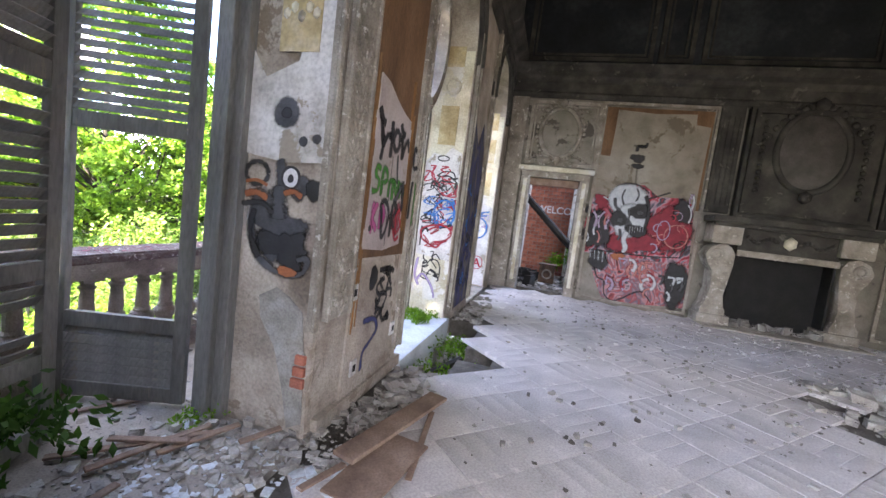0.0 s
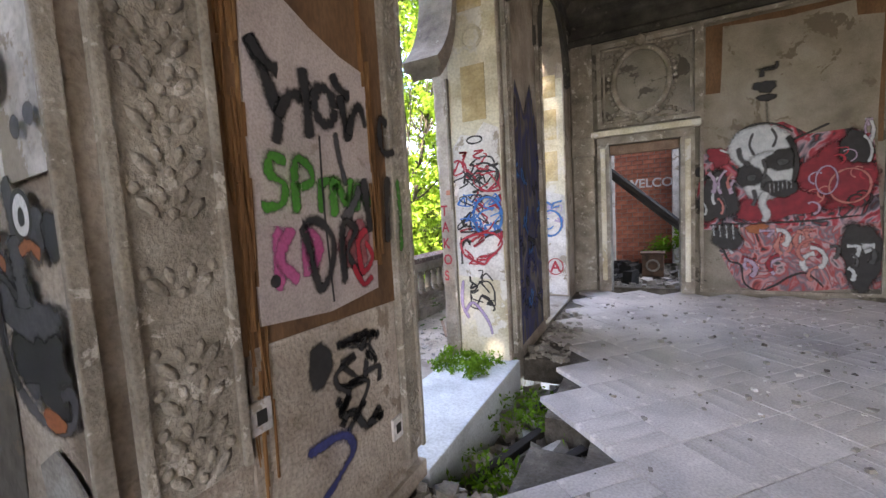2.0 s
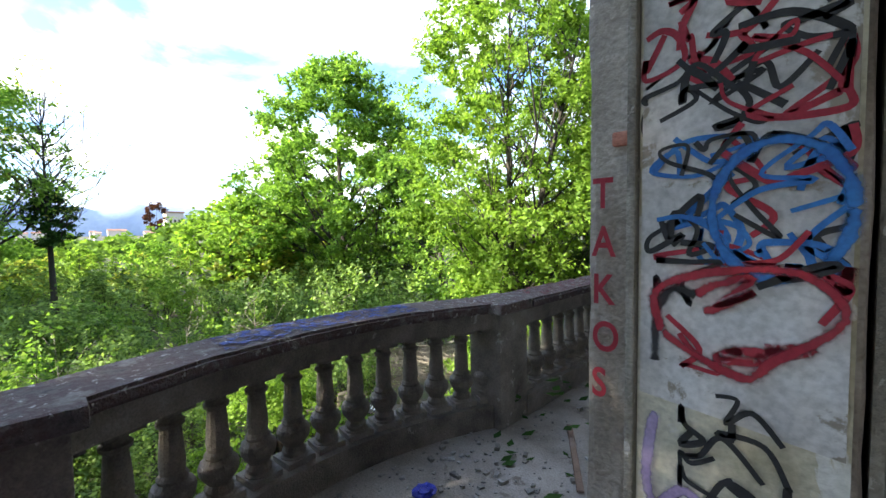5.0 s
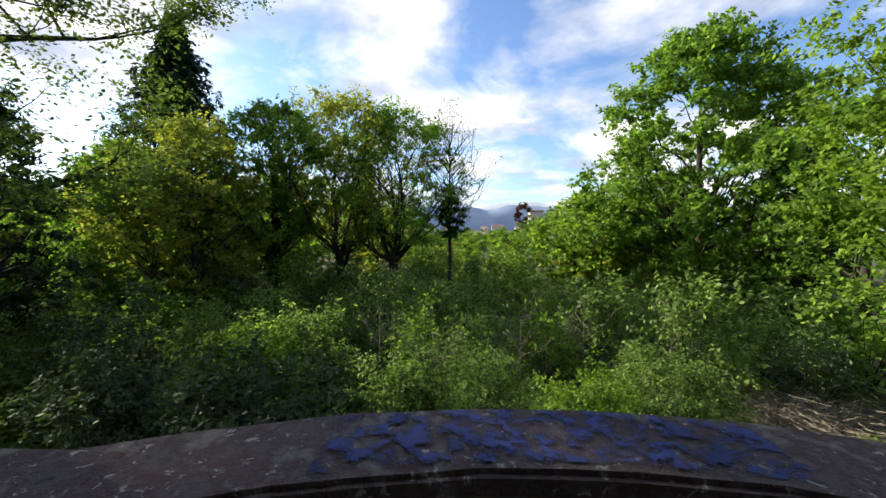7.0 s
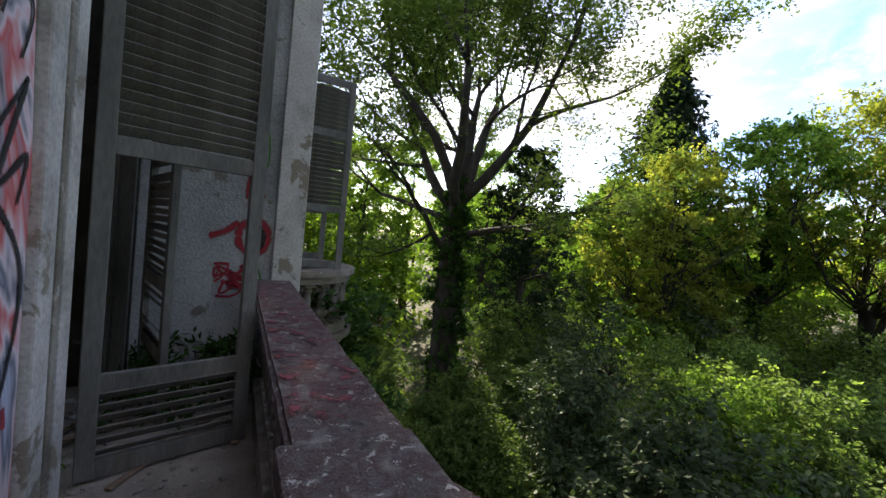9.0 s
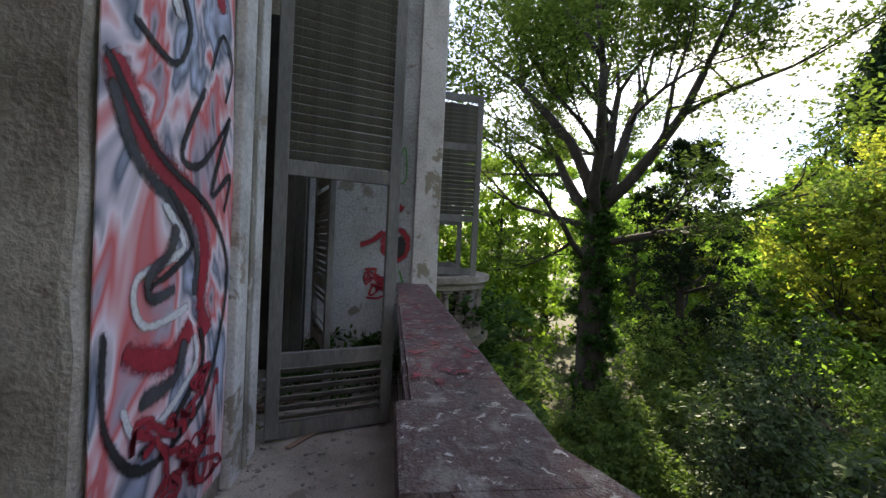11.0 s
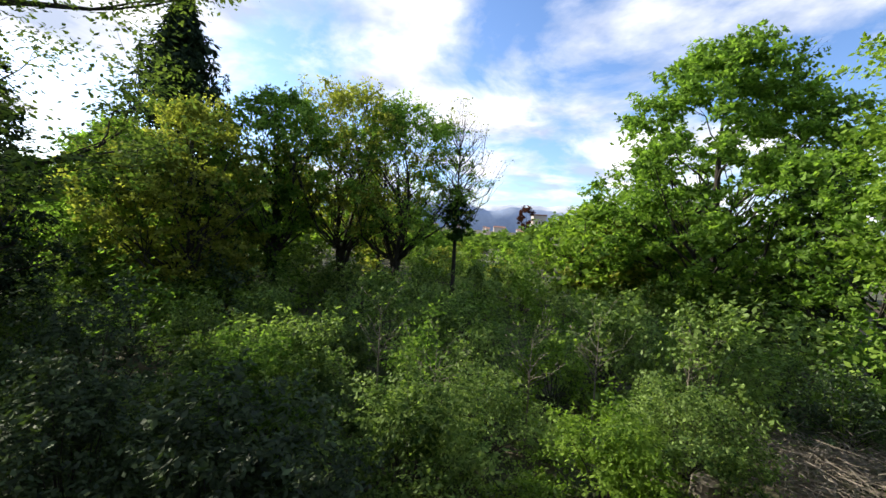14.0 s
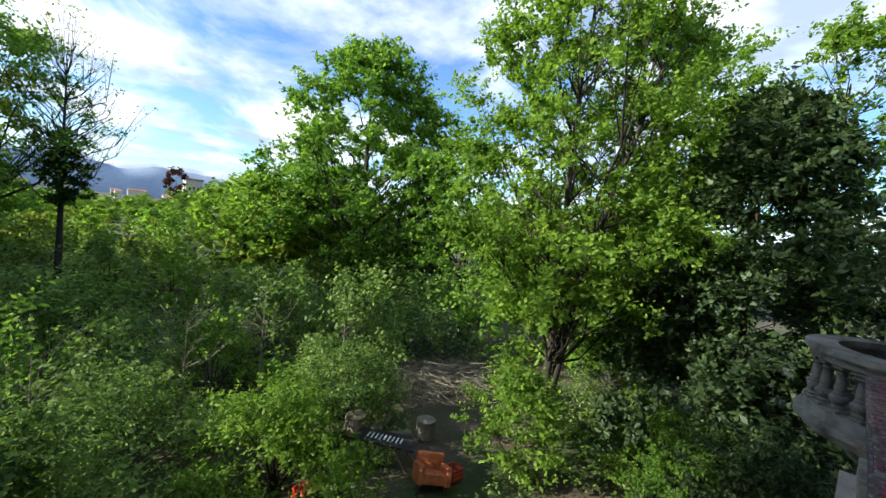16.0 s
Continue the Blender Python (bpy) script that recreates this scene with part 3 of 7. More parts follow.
def balustrade(name, pts, count, label, coping=RAILTOP, z=0.0, ends=True, skip=()):
    b = empty(name, label, "balustrade", "balcony balustrades")
    b.location = (0, 0, z)
    fine = []
    for (x0, y0), (x1, y1) in zip(pts, pts[1:]):
        k = max(1, int(math.hypot(x1 - x0, y1 - y0) / 0.12))
        fine += [(x0 + (x1 - x0) * i / k, y0 + (y1 - y0) * i / k) for i in range(k)]
    fine.append(pts[-1])
    for nm, w0, w1, z0, z1, mat, bv in (("plinth", 0.13, 0.13, -0.002, 0.17, CONCRETE, 0.01), ("beam", 0.115, 0.115, 0.725, 0.85, CONCRETE, 0.01), ("coping", 0.175, 0.175, 0.85, 0.92, coping, 0.0)):
        bm = bmesh.new()
        sweep(bm, fine, w0, w1, z0, z1)
        if nm == "coping":
            bmesh.ops.bevel(bm, geom=list(bm.edges), offset=0.016, segments=2, affect="EDGES")
        for v in bm.verts:
            d = noise.noise_vector(v.co * 6) * 0.006
            v.co += d
        part(nm, bm, mat, b)
    total = [0.0]
    for p, q in zip(fine, fine[1:]):
        total.append(total[-1] + math.hypot(q[0] - p[0], q[1] - p[1]))
    for i in range(count):
        s = total[-1] * (i + 0.5) / count
        k = max(j for j in range(len(total)) if total[j] <= s)
        k = min(k, len(fine) - 2)
        u = (s - total[k]) / (total[k + 1] - total[k])
        if i in skip:
            continue
        o = new("baluster", BALMESH)
        o.parent = b
        o.location = (fine[k][0] * (1 - u) + fine[k + 1][0] * u, fine[k][1] * (1 - u) + fine[k + 1][1] * u, 0.165)
        o.rotation_euler = (0, 0, math.atan2(fine[k + 1][1] - fine[k][1], fine[k + 1][0] - fine[k][0]))
    return b


bowline = [(bow(BY0 + (BY1 - BY0) * k / 14), BY0 + (BY1 - BY0) * k / 14) for k in range(15)]
balustrade("balustrade", bowline, 13, "bowed stone balustrade with blue-stained coping, mossy")
balustrade("balustrade", [(-3.24, 0.56), (-3.24, BY0 - 0.18)], 15, "straight weathered stone balustrade with red-stained coping")
balustrade("balustrade", [(-3.20, BY1 + 0.18), (-3.20, 9.86)], 16, "straight weathered stone balustrade with red-stained coping")
for y in (BY0 - 0.02, BY1 + 0.02):
    p = empty("pedestal", "square concrete corner pedestal of the balustrade", "pedestal", "balustrade pedestals")
    boxpart("block", (-3.37, -3.08, y - 0.17, y + 0.17, -0.002, 0.85), CONCRETE, p, 0.012)
    bm = bmesh.new()
    cube(bm, -3.42, -3.035, y - 0.215, y + 0.215, 0.846, 0.925)
    soften(bm, 0.015)
    part("cap", bm, RAILTOP, p)

# wings of the house at both ends of the loggia
WX = -3.45


def wing(sign, name):
    WX = -3.45 if sign < 0 else -2.8

    def yy(v):
        return v if sign < 0 else 10.4 - v

    def wb(n, x0, x1, a, b, z0, z1, m, bevel=0.0):
        a, b = sorted((yy(a), yy(b)))
        return wallbox(n, (x0, x1, a, b, z0, z1), m, bevel)

    wb("wall_%s_return" % name, WX, XO, 0.2, 0.55, GROUND - 0.2, 8.2, OUTWALL)
    wb("wall_%s_front_a" % name, WX, WX + 0.4, -0.9, 0.2, GROUND - 0.2, 8.2, OUTWALL)
    wb("wall_%s_front_b" % name, WX, WX + 0.4, -9.0, -2.35, GROUND - 0.2, 8.2, OUTWALL)
    wb("wall_%s_front_c" % name, WX, WX + 0.4, -2.35, -0.9, GROUND - 0.2, -0.1, OUTWALL)
    wb("wall_%s_front_d" % name, WX, WX + 0.4, -2.35, -0.9, 3.5, 8.2, OUTWALL)
    # room walls in the same shade-darkened stucco
    wb("wall_%s_inner" % name, WX + 0.4, WX + 2.4, -9.0, -8.8, GROUND, 8.2, SHADESTUCCO)
    wb("wall_%s_room" % name, WX + (2.4 if sign < 0 else 1.2), WX + (2.6 if sign < 0 else 1.4), -9.0, 0.2, -0.4, 8.2 if sign < 0 else 3.4, SHADESTUCCO)
    wb("trim_%s_corner" % name, WX - 0.05, WX + 0.22, 0.3, 0.6, -0.3, 8.2, WHITEWASH, 0.01)
    wb("trim_%s_band" % name, WX - 0.14, WX, -9.0, 0.2, -0.42, -0.12, OUTWALL, 0.02)
    wb("trim_%s_window_l" % name, WX - 0.07, WX, -0.9, -0.72, -0.1, 3.5, WHITEWASH, 0.01)
    wb("trim_%s_window_r" % name, WX - 0.07, WX, -2.53, -2.35, -0.1, 3.5, WHITEWASH, 0.01)
    wb("trim_%s_window_head" % name, WX - 0.16, WX, -2.6, -0.65, 3.5, 3.75, OUTWALL, 0.03)
    wb("ceiling_%s" % name, WX, XI - 0.1, -9.0, 0.55, 8.2, 8.4, OUTWALL, 0.02)
    # small round balcony before the window
    cy = yy(-1.62)
    rb = empty("round_balcony", "small half-round stone balcony with balusters and scroll bracket", "balcony", "round balconies")
    half = [(WX - 0.98 * math.cos(t), cy + 0.98 * math.sin(t)) for t in [radians(-90 + 12 * k) for k in range(16)]]
    bm = bmesh.new()
    prism(bm, [(WX - 1.16 * math.cos(radians(-90 + 12 * k)), cy + 1.16 * math.sin(radians(-90 + 12 * k))) for k in range(16)], "z", -0.1, 0.0)
    prism(bm, [(WX - 1.06 * math.cos(radians(-90 + 12 * k)), cy + 1.06 * math.sin(radians(-90 + 12 * k))) for k in range(16)], "z", -0.2, -0.1)
    part("deck", bm, CONCRETE, rb)
    for nm, w, z0, z1 in (("plinth", 0.11, 0.0, 0.13), ("beam", 0.1, 0.7, 0.8), ("coping", 0.16, 0.8, 0.88)):
        bm = bmesh.new()
        sweep(bm, half, w, w, z0, z1)
        part(nm, bm, CONCRETE, rb)
    for k in range(13):
        t = radians(-84 + 14 * k)
        o = new("baluster", BALMESH)
        o.parent = rb
        o.location = (WX - 0.98 * math.cos(t), cy + 0.98 * math.sin(t), 0.125)
        o.rotation_euler = (0, 0, -t)
    bm = bmesh.new()
    spiral = []
    for k in range(26):
        t = 0.55 * k
        spiral.append(((WX - 0.45 - (0.2 - 0.007 * k) * math.cos(t), cy, -0.42 + (0.2 - 0.007 * k) * math.sin(t)), 0.05 - 0.001 * k))
    V, F = tubes([spiral, [((WX, cy, -0.75), 0.1), ((WX - 0.25, cy, -0.6), 0.09), ((WX - 0.4, cy, -0.25), 0.08)]], 8)
    part("bracket", bm, CONCRETE, rb)
    raw("scroll", V, F, CONCRETE, rb, True)
    return yy


wing(-1, "wing_left")
wing(1, "wing_right")

# ---------------------------------------------------------------- shutters


def shutter(at, angle, w, h, bands, label, broken=()):
    """A louvred leaf hinged at its foot; bands are (z0, z1, filled)."""
    s = empty("shutter", label, "shutter", "louvred shutters")
    s.matrix_world = pose(*at, 0, 0, angle)
    st = 0.085
    for x in (0.0, w - st):
        boxpart("stile", (x, x + st, -0.024, 0.024, 0.0, h), WOODGREY, s, 0.005)
    zs = sorted({b[0] for b in bands} | {b[1] for b in bands})
    for z in zs:
        z = min(max(z, 0.05), h - 0.05)
        boxpart("rail", (st - 0.002, w - st + 0.002, -0.02, 0.02, z - 0.05, z + 0.05), WOODGREY, s, 0.004)
    bm = bmesh.new()
    cube(bm, st - 0.01, w - st + 0.01, -0.004, 0.004, -0.032, 0.032)
    for v in bm.verts:
        y, z = v.co.y, v.co.z
        v.co.y, v.co.z = y * 0.77 - z * 0.64, y * 0.64 + z * 0.77
    me = bpy.data.meshes.new("slat")
    bm.to_mesh(me)
    bm.free()
    me.materials.append(WOODGREY)
    rng = random.Random(int(h * 100) + int(angle))
    for z0, z1, filled in bands:
        if not filled:
            continue
        z = z0 + 0.085
        while z < z1 - 0.06:
            if rng.random() > 0.05 or not broken:
                o = new("slat", me)
                o.parent = s
                o.location = (0, 0, z)
                o.rotation_euler = (rng.uniform(-0.08, 0.08) * (2.5 if broken else 1), rng.uniform(-0.01, 0.01), 0)
            z += 0.062
    return s


B1 = [(0.05, 0.52, True), (0.52, 1.80, False), (1.80, 3.3, True)]
B0 = [(0.05, 0.45, False), (0.45, 0.95, True), (0.95, 1.95, True), (1.95, 3.3, True)]
shutter((-2.23, 2.10, 0.02), 198.5, 0.86, 3.3, B1, "grey louvred shutter leaf standing open with a missing middle panel")
shutter((-2.26, 0.70, 0.02), 108.0, 0.86, 3.3, B0, "grey louvred shutter leaf hanging half open with broken slats", broken=(1,))
for mid, sg in ((-1.62, -1), (12.02, 1)):
    for k, (dy, ang) in enumerate(((0.74, 174), (-0.74, 186))):
        a = ang if sg < 0 else 360 - ang
        shutter(((WX if sg < 0 else -2.8) - 0.08, mid - sg * dy * (1 if sg < 0 else 1), 0.0), (180 + (6 if (k == 0) else -4)) if sg < 0 else (112 if k else 245), 0.72, 3.5, [(1.72, 2.75, True), (2.75, 3.45, True), (0.95, 1.72, False)] if sg < 0 else [(0.05, 1.1, True), (1.1, 2.2, True), (2.2, 3.45, True)], "weathered louvred window shutter standing open")

# door frame of the shuttered opening
for y in (OPEN[0][0] + 0.02, OPEN[0][1] - 0.02):
    sgn = 1 if y < 1 else -1
    f = tagged(new("window_frame"), "flaking grey timber door frame with mouldings", "door frame", kind="structure")
    for x0, x1, t in ((-2.14, -2.04, 0.05), (-2.04, -1.98, 0.09), (-1.98, -1.90, 0.05)):
        a, b = sorted((y - sgn * 0.02, y + sgn * t))
        boxpart("jamb", (x0, x1, a, b, 0.0, 3.6), WOODGREY, f, 0.008)

# ---------------------------------------------------------------- trees and shrubs


def crown_points(rng, n, base, top, r, shape):
    pts, rad = [], []
    while len(pts) < n:
        u = rng.random()
        a = rng.random() * 2 * math.pi
        prof = {"round": math.sin(math.pi * (0.12 + 0.83 * u)) ** 0.7, "cone": (1 - u) ** 0.8 + 0.04, "tall": math.sin(math.pi * (0.08 + 0.86 * u)) ** 0.6 * (1 - 0.3 * u), "dome": (1 - u ** 2.2) ** 0.6, "vase": math.sin(math.pi * (0.1 + 0.7 * u)) ** 0.6}[shape]
        lobes = 1 + 0.22 * math.sin(3 * a + u * 7) + 0.14 * math.sin(5 * a - u * 11)
        q = (0.35 + 0.65 * rng.random() ** 0.6) * r * prof * lobes
        pts.append((q * math.cos(a), q * math.sin(a), base + (top - base) * u))
        rad.append(1.0)
    return pts, rad


def tree(name, x, y, h, r, base, trunk_r, mat, count, size, label, shape="round", clusters=90, seed=1, lean=(0, 0), limbs=26, clump=0.17, stems=1, bark=None, droop=0.0, narrow=0.55, group="garden trees", z=GROUND, rise=0.7, fork=0.0, thin=0.028, leans=(), sides=6):
    rng = random.Random(seed)
    t = empty(name, label, "tree", group, at=(x, y, z))
    pts, rad = crown_points(rng, clusters, base, h, r, shape)
    pts = [(p[0] + lean[0] * p[2] / h, p[1] + lean[1] * p[2] / h, p[2]) for p in pts]
    rad = [r * clump * (0.6 + 0.9 * rng.random()) for _ in rad]
    paths = []
    spines = []
    for s in range(stems):
        a = 2 * math.pi * s / stems + rng.random()
        ex, ey = lean[0] * 0.9 + (0.0 if stems == 1 else r * 0.5 * math.cos(a)), lean[1] * 0.9 + (0.0 if stems == 1 else r * 0.5 * math.sin(a))
        if leans:
            ex, ey = leans[s]
        sp = []
        for k in range(9):
            u = k / 8
            f_ = max(0.0, (u - fork) / (1 - fork)) ** 1.2
            wv = 0.1 * r * math.sin(8 * u + 2.1 * s) * u if stems > 1 else 0.0
            sp.append((Vector((ex * f_ + wv + 0.25 * trunk_r * math.sin(5 * u + s), ey * f_ - wv + 0.25 * trunk_r * math.cos(4 * u + s), h * 0.86 * u - 0.15)), trunk_r * (1.15 - u * 1.05) * (1 if stems == 1 else 0.75) * (1.35 if k == 0 else 1)))
        spines.append(sp)
        paths.append(sp)
    for p in rng.sample(pts, min(limbs, len(pts))):
        sp = rng.choice(spines)
        e = Vector(p)
        away = math.hypot(p[0] - lean[0] * p[2] / h, p[1] - lean[1] * p[2] / h)
        low = max(base * 0.75, min(p[2] - rise * away, h * 0.8))
        fk_ = max(0.5, min(7.4, 8 * low / (h * 0.86)))
        k = int(fk_)
        o, rr = sp[k][0].lerp(sp[k + 1][0], fk_ - k), sp[k][1] + (sp[k + 1][1] - sp[k][1]) * (fk_ - k)
        mid = o.lerp(e, 0.5) + Vector((rng.uniform(-0.3, 0.3) * away, rng.uniform(-0.3, 0.3) * away, rng.uniform(-0.25, 0.16) * away))
        L0 = min(rr * 0.6, 0.012 + thin * away)
        paths.append([(o, L0), (o.lerp(mid, 0.5) + Vector((rng.uniform(-0.1, 0.1), rng.uniform(-0.1, 0.1), rng.uniform(-0.08, 0.08))) * away, L0 * 0.8), (mid, L0 * 0.6), (mid.lerp(e, 0.6), L0 * 0.38), (e, max(0.008, L0 * 0.14))])
        for _ in range(2):
            q = e + Vector((rng.uniform(-1, 1), rng.uniform(-1, 1), rng.uniform(-0.3, 0.8))) * r * 0.22
            paths.append([(mid, L0 * 0.35), (mid.lerp(q, 0.5) + Vector((0, 0, 0.05 * r)), L0 * 0.22), (q, 0.006)])
    V, F = tubes(paths, sides)
    raw("trunk", V, F, bark or BARK, t, True)
    if count:
        leaves("crown", pts, rad, count, size, mat, t, seed, 0.0, droop, narrow)
    return t


def grown_tree(name, x, y, h, bole, trunk_r, mat, count, size, label, seed, spread=0.62, forks=5, z=GROUND, clump=0.8):
    """A tree whose limbs fork again and again; the leaves gather round the twigs."""
    rng = random.Random(seed)
    t = empty(name, label, "tree", "garden trees", at=(x, y, z))
    paths, tips = [], []

    def limb(o, d, length, r, depth):
        line, p, q = [(o, r)], o.copy(), d.copy()
        for k in range(4):
            q = (q + Vector((rng.uniform(-1, 1), rng.uniform(-1, 1), rng.uniform(-0.5, 0.75))) * 0.24).normalized()
            p = p + q * length / 4
            line.append((p.copy(), r * (1 - 0.13 * (k + 1))))
            if depth < 3 and k in (1, 2) and rng.random() < 0.7:
                side = Vector((rng.uniform(-1, 1), rng.uniform(-1, 1), rng.uniform(-0.3, 0.6))).normalized()
                limb(p.copy(), (q * 0.5 + side).normalized(), length * 0.55, r * 0.42, depth + 1)
            if depth >= 1:
                tips.append(tuple(p))
        paths.append(line)
        if depth < 4:
            for _ in range(2):
                side = Vector((rng.uniform(-1, 1), rng.uniform(-1, 1), rng.uniform(-0.2, 0.7)))
                limb(p.copy(), (q + side * 0.7).normalized(), length * rng.uniform(0.6, 0.8), r * 0.36, depth + 1)
        else:
            tips.append(tuple(p))

    bolepts = [(Vector((0.1 * math.sin(3 * u), 0.1 * math.cos(2.5 * u), -0.15 + bole * u)), trunk_r * (1.3 if u == 0 else 1.08 - 0.3 * u)) for u in (0, 0.1, 0.3, 0.55, 0.8, 1.0)]
    paths.append(bolepts)
    top = bolepts[-1][0]
    for k in range(forks):
        a = 2 * math.pi * k / forks + rng.uniform(-0.35, 0.35)
        tilt = spread * (0.25 + 0.75 * (k % 2)) + 0.12
        start = top - Vector((0, 0, 0.35 * (k % 3)))
        limb(start, Vector((math.cos(a) * math.sin(tilt), math.sin(a) * math.sin(tilt), math.cos(tilt))), (h - bole) * 0.42, trunk_r * 0.48, 0)
    for k in range(3):
        a = 2.2 * k + rng.random()
        limb(Vector((0, 0, bole * (0.72 + 0.09 * k))), Vector((math.cos(a), math.sin(a), 0.22)).normalized(), (h - bole) * 0.3, trunk_r * 0.3, 1)
    V, F = tubes(paths, 6)
    raw("trunk", V, F, BARK, t, True)
    leaves("crown", tips, [clump * rng.uniform(0.5, 1.3) for _ in tips], count, size, mat, t, seed)
    return t


EYE = (-3.0, 4.7)


def polar(yaw, d):
    return EYE[0] - math.sin(radians(yaw)) * d, EYE[1] + math.cos(radians(yaw)) * d


def spruce(name, x, y, h, label, seed):
    """A conifer with whorls of boughs that sweep down and turn up at their ends."""
    rng = random.Random(seed)
    t = empty(name, label, "tree", "garden trees", at=(x, y, GROUND))
    paths = [[(Vector((0, 0, h * u - 0.15)), 0.36 * (1.05 - u)) for u in (0, 0.2, 0.4, 0.6, 0.8, 0.93, 1.0)]]
    pts, rad = [], []
    z = 3.0
    while z < h - 0.3:
        reach = min(6.0, 0.44 * (h - z) + 0.15)
        n = 9 if h - z > 3 else 6
        for k in range(n):
            a = 2 * math.pi * (k + rng.random() * 0.8) / n
            L = reach * rng.uniform(0.65, 1.15)
            line = []
            for i in range(5):
                u = i / 4
                line.append((Vector((math.cos(a) * L * u, math.sin(a) * L * u, z + L * (0.12 * u - 0.55 * u * u + 0.22 * u ** 4) + rng.uniform(-0.05, 0.05))), 0.04 * (1.1 - u)))
            paths.append(line)
            for p, _ in line[1:]:
                pts.append(tuple(p))
                rad.append(0.25 + 0.12 * L)
        z += 0.62 + 0.02 * (h - z)
    V, F = tubes(paths, 5)
    raw("trunk", V, F, BARK, t, True)
    leaves("crown", pts, rad, 34000, 0.5, NEEDLE, t, seed, 0.0, 0.5, 0.3, 5)
    return t


x, y = polar(58.5, 40)
tree("oak_tree", x, y, 22.3, 8.4, 2.2, 0.5, OAK, 66000, 0.37, "large round green oak standing alone among shrubs", "round", 340, 11, clump=0.14, limbs=60, rise=1.1, thin=0.014)
x, y = polar(32.0, 15.0)
tree("hornbeam_tree", x, y, 20.5, 4.5, 4.0, 0.2, FRESH, 96000, 0.165, "tall fresh light-green tree with two slender leaning trunks", "tall", 420, 21, stems=2, limbs=120, clump=0.15, lean=(0.4, 0.6), leans=((0.3, -0.2), (2.9, 1.7)), rise=1.5, thin=0.011)
x, y = polar(35, 12.6)
tree("hornbeam_sapling", x, y, 3.0, 1.5, 0.4, 0.05, FRESH, 7000, 0.13, "bright green young tree at the foot of another", "dome", 70, 22, limbs=14, clump=0.26)
x, y = polar(22, 20.0)
tree("maple_tree", x, y, 16.5, 4.6, 1.2, 0.24, FRESH, 30000, 0.2, "light green tree behind the slender trunks", "tall", 200, 23, clump=0.16)
x, y = polar(44, 31.0)
tree("linden_tree", x, y, 13.5, 4.6, 0.8, 0.3, OAK, 18000, 0.3, "dense green tree at the back of the clearing", "tall", 140, 24, clump=0.18)
x, y = polar(49.5, 37.0)
tree("yew_tree", x, y, 12.5, 3.0, 0.6, 0.3, DARKLEAF, 12000, 0.3, "dark evergreen standing behind a round oak", "tall", 110, 28, clump=0.2)
x, y = polar(10.5, 17.0)
tree("holly_tree", x, y, 12.6, 4.2, 0.2, 0.2, DARKLEAF, 70000, 0.21, "dark glossy evergreen tree hung with ivy", "dome", 420, 25, clump=0.15, limbs=30, thin=0.012)
x, y = polar(4.0, 27.0)
tree("ash_tree", x, y, 19.0, 3.6, 5.0, 0.3, FRESH, 16000, 0.22, "tall light green tree beside the house", "tall", 130, 26, clump=0.16)
x, y = polar(15, 30.0)
tree("ash_tree", x, y, 20.0, 4.5, 5.0, 0.3, FRESH, 16000, 0.24, "tall light green tree behind the evergreen", "tall", 130, 27, clump=0.16)
x, y = polar(90.2, 36)
tree("bare_tree", x, y, 17.8, 3.3, 8.0, 0.2, OLIVE, 900, 0.2, "nearly bare slender tree with thin twigs", "round", 130, 31, limbs=120, clump=0.15, rise=1.2, thin=0.009)
tree("ivy_clump", x, y, 9.4, 1.3, 6.2, 0.1, IVY, 5000, 0.2, "ivy clump climbing a slender trunk", "round", 40, 32, limbs=2, clump=0.3)
for yaw, d, h, r, low, sd, mt, lb, st in ((98.3, 38, 17.6, 5.6, 5.2, 41, OAK, "broad green tree with several trunks", 3), (105.5, 39, 18.8, 5.8, 6.0, 42, OLIVE, "broad yellow-green tree with several trunks", 4), (114.3, 36, 16.8, 4.2, 5.5, 43, OAK, "green tree with an ivy-clad trunk", 1), (123.5, 33, 14.0, 4.4, 1.5, 44, OLIVE, "yellowing tree before a spruce", 1), (130, 36, 12.5, 3.8, 1.2, 45, OAK, "green tree at the edge of the wood", 1)):
    x, y = polar(yaw, d)
    tree("broadleaf_tree", x, y, h, r + 0.7, low, 0.3, mt, 25000, 0.27, lb, "round", 240, sd, stems=st, clump=0.15, limbs=60, fork=0.12, rise=1.3, thin=0.02)
x, y = polar(114.3, 36)
tree("ivy_clump", x, y, 9.5, 0.75, 0.0, 0.1, IVY, 7000, 0.2, "ivy clothing the trunk of a tall tree", "tall", 90, 33, limbs=2, clump=0.4)
x, y = polar(124.8, 44)
spruce("spruce_tree", x, y, 26.3, "tall dark spruce with drooping boughs", 51)
x, y = polar(141.5, 24)
tree("yew_tree", x, y, 12.3, 3.4, 1.4, 0.26, NEEDLE, 30000, 0.17, "dark reddish evergreen tree in the shade", "tall", 230, 52, clump=0.14, limbs=60)
x, y = polar(151.6, 18.2)
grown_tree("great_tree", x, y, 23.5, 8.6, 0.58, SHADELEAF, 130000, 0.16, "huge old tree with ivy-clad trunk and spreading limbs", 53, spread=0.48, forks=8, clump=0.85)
tree("ivy_clump", x, y, 9.4, 1.05, 0.0, 0.1, IVY, 26000, 0.15, "ivy clothing the lower trunk of a great tree", "tall", 150, 54, limbs=2, clump=0.3)
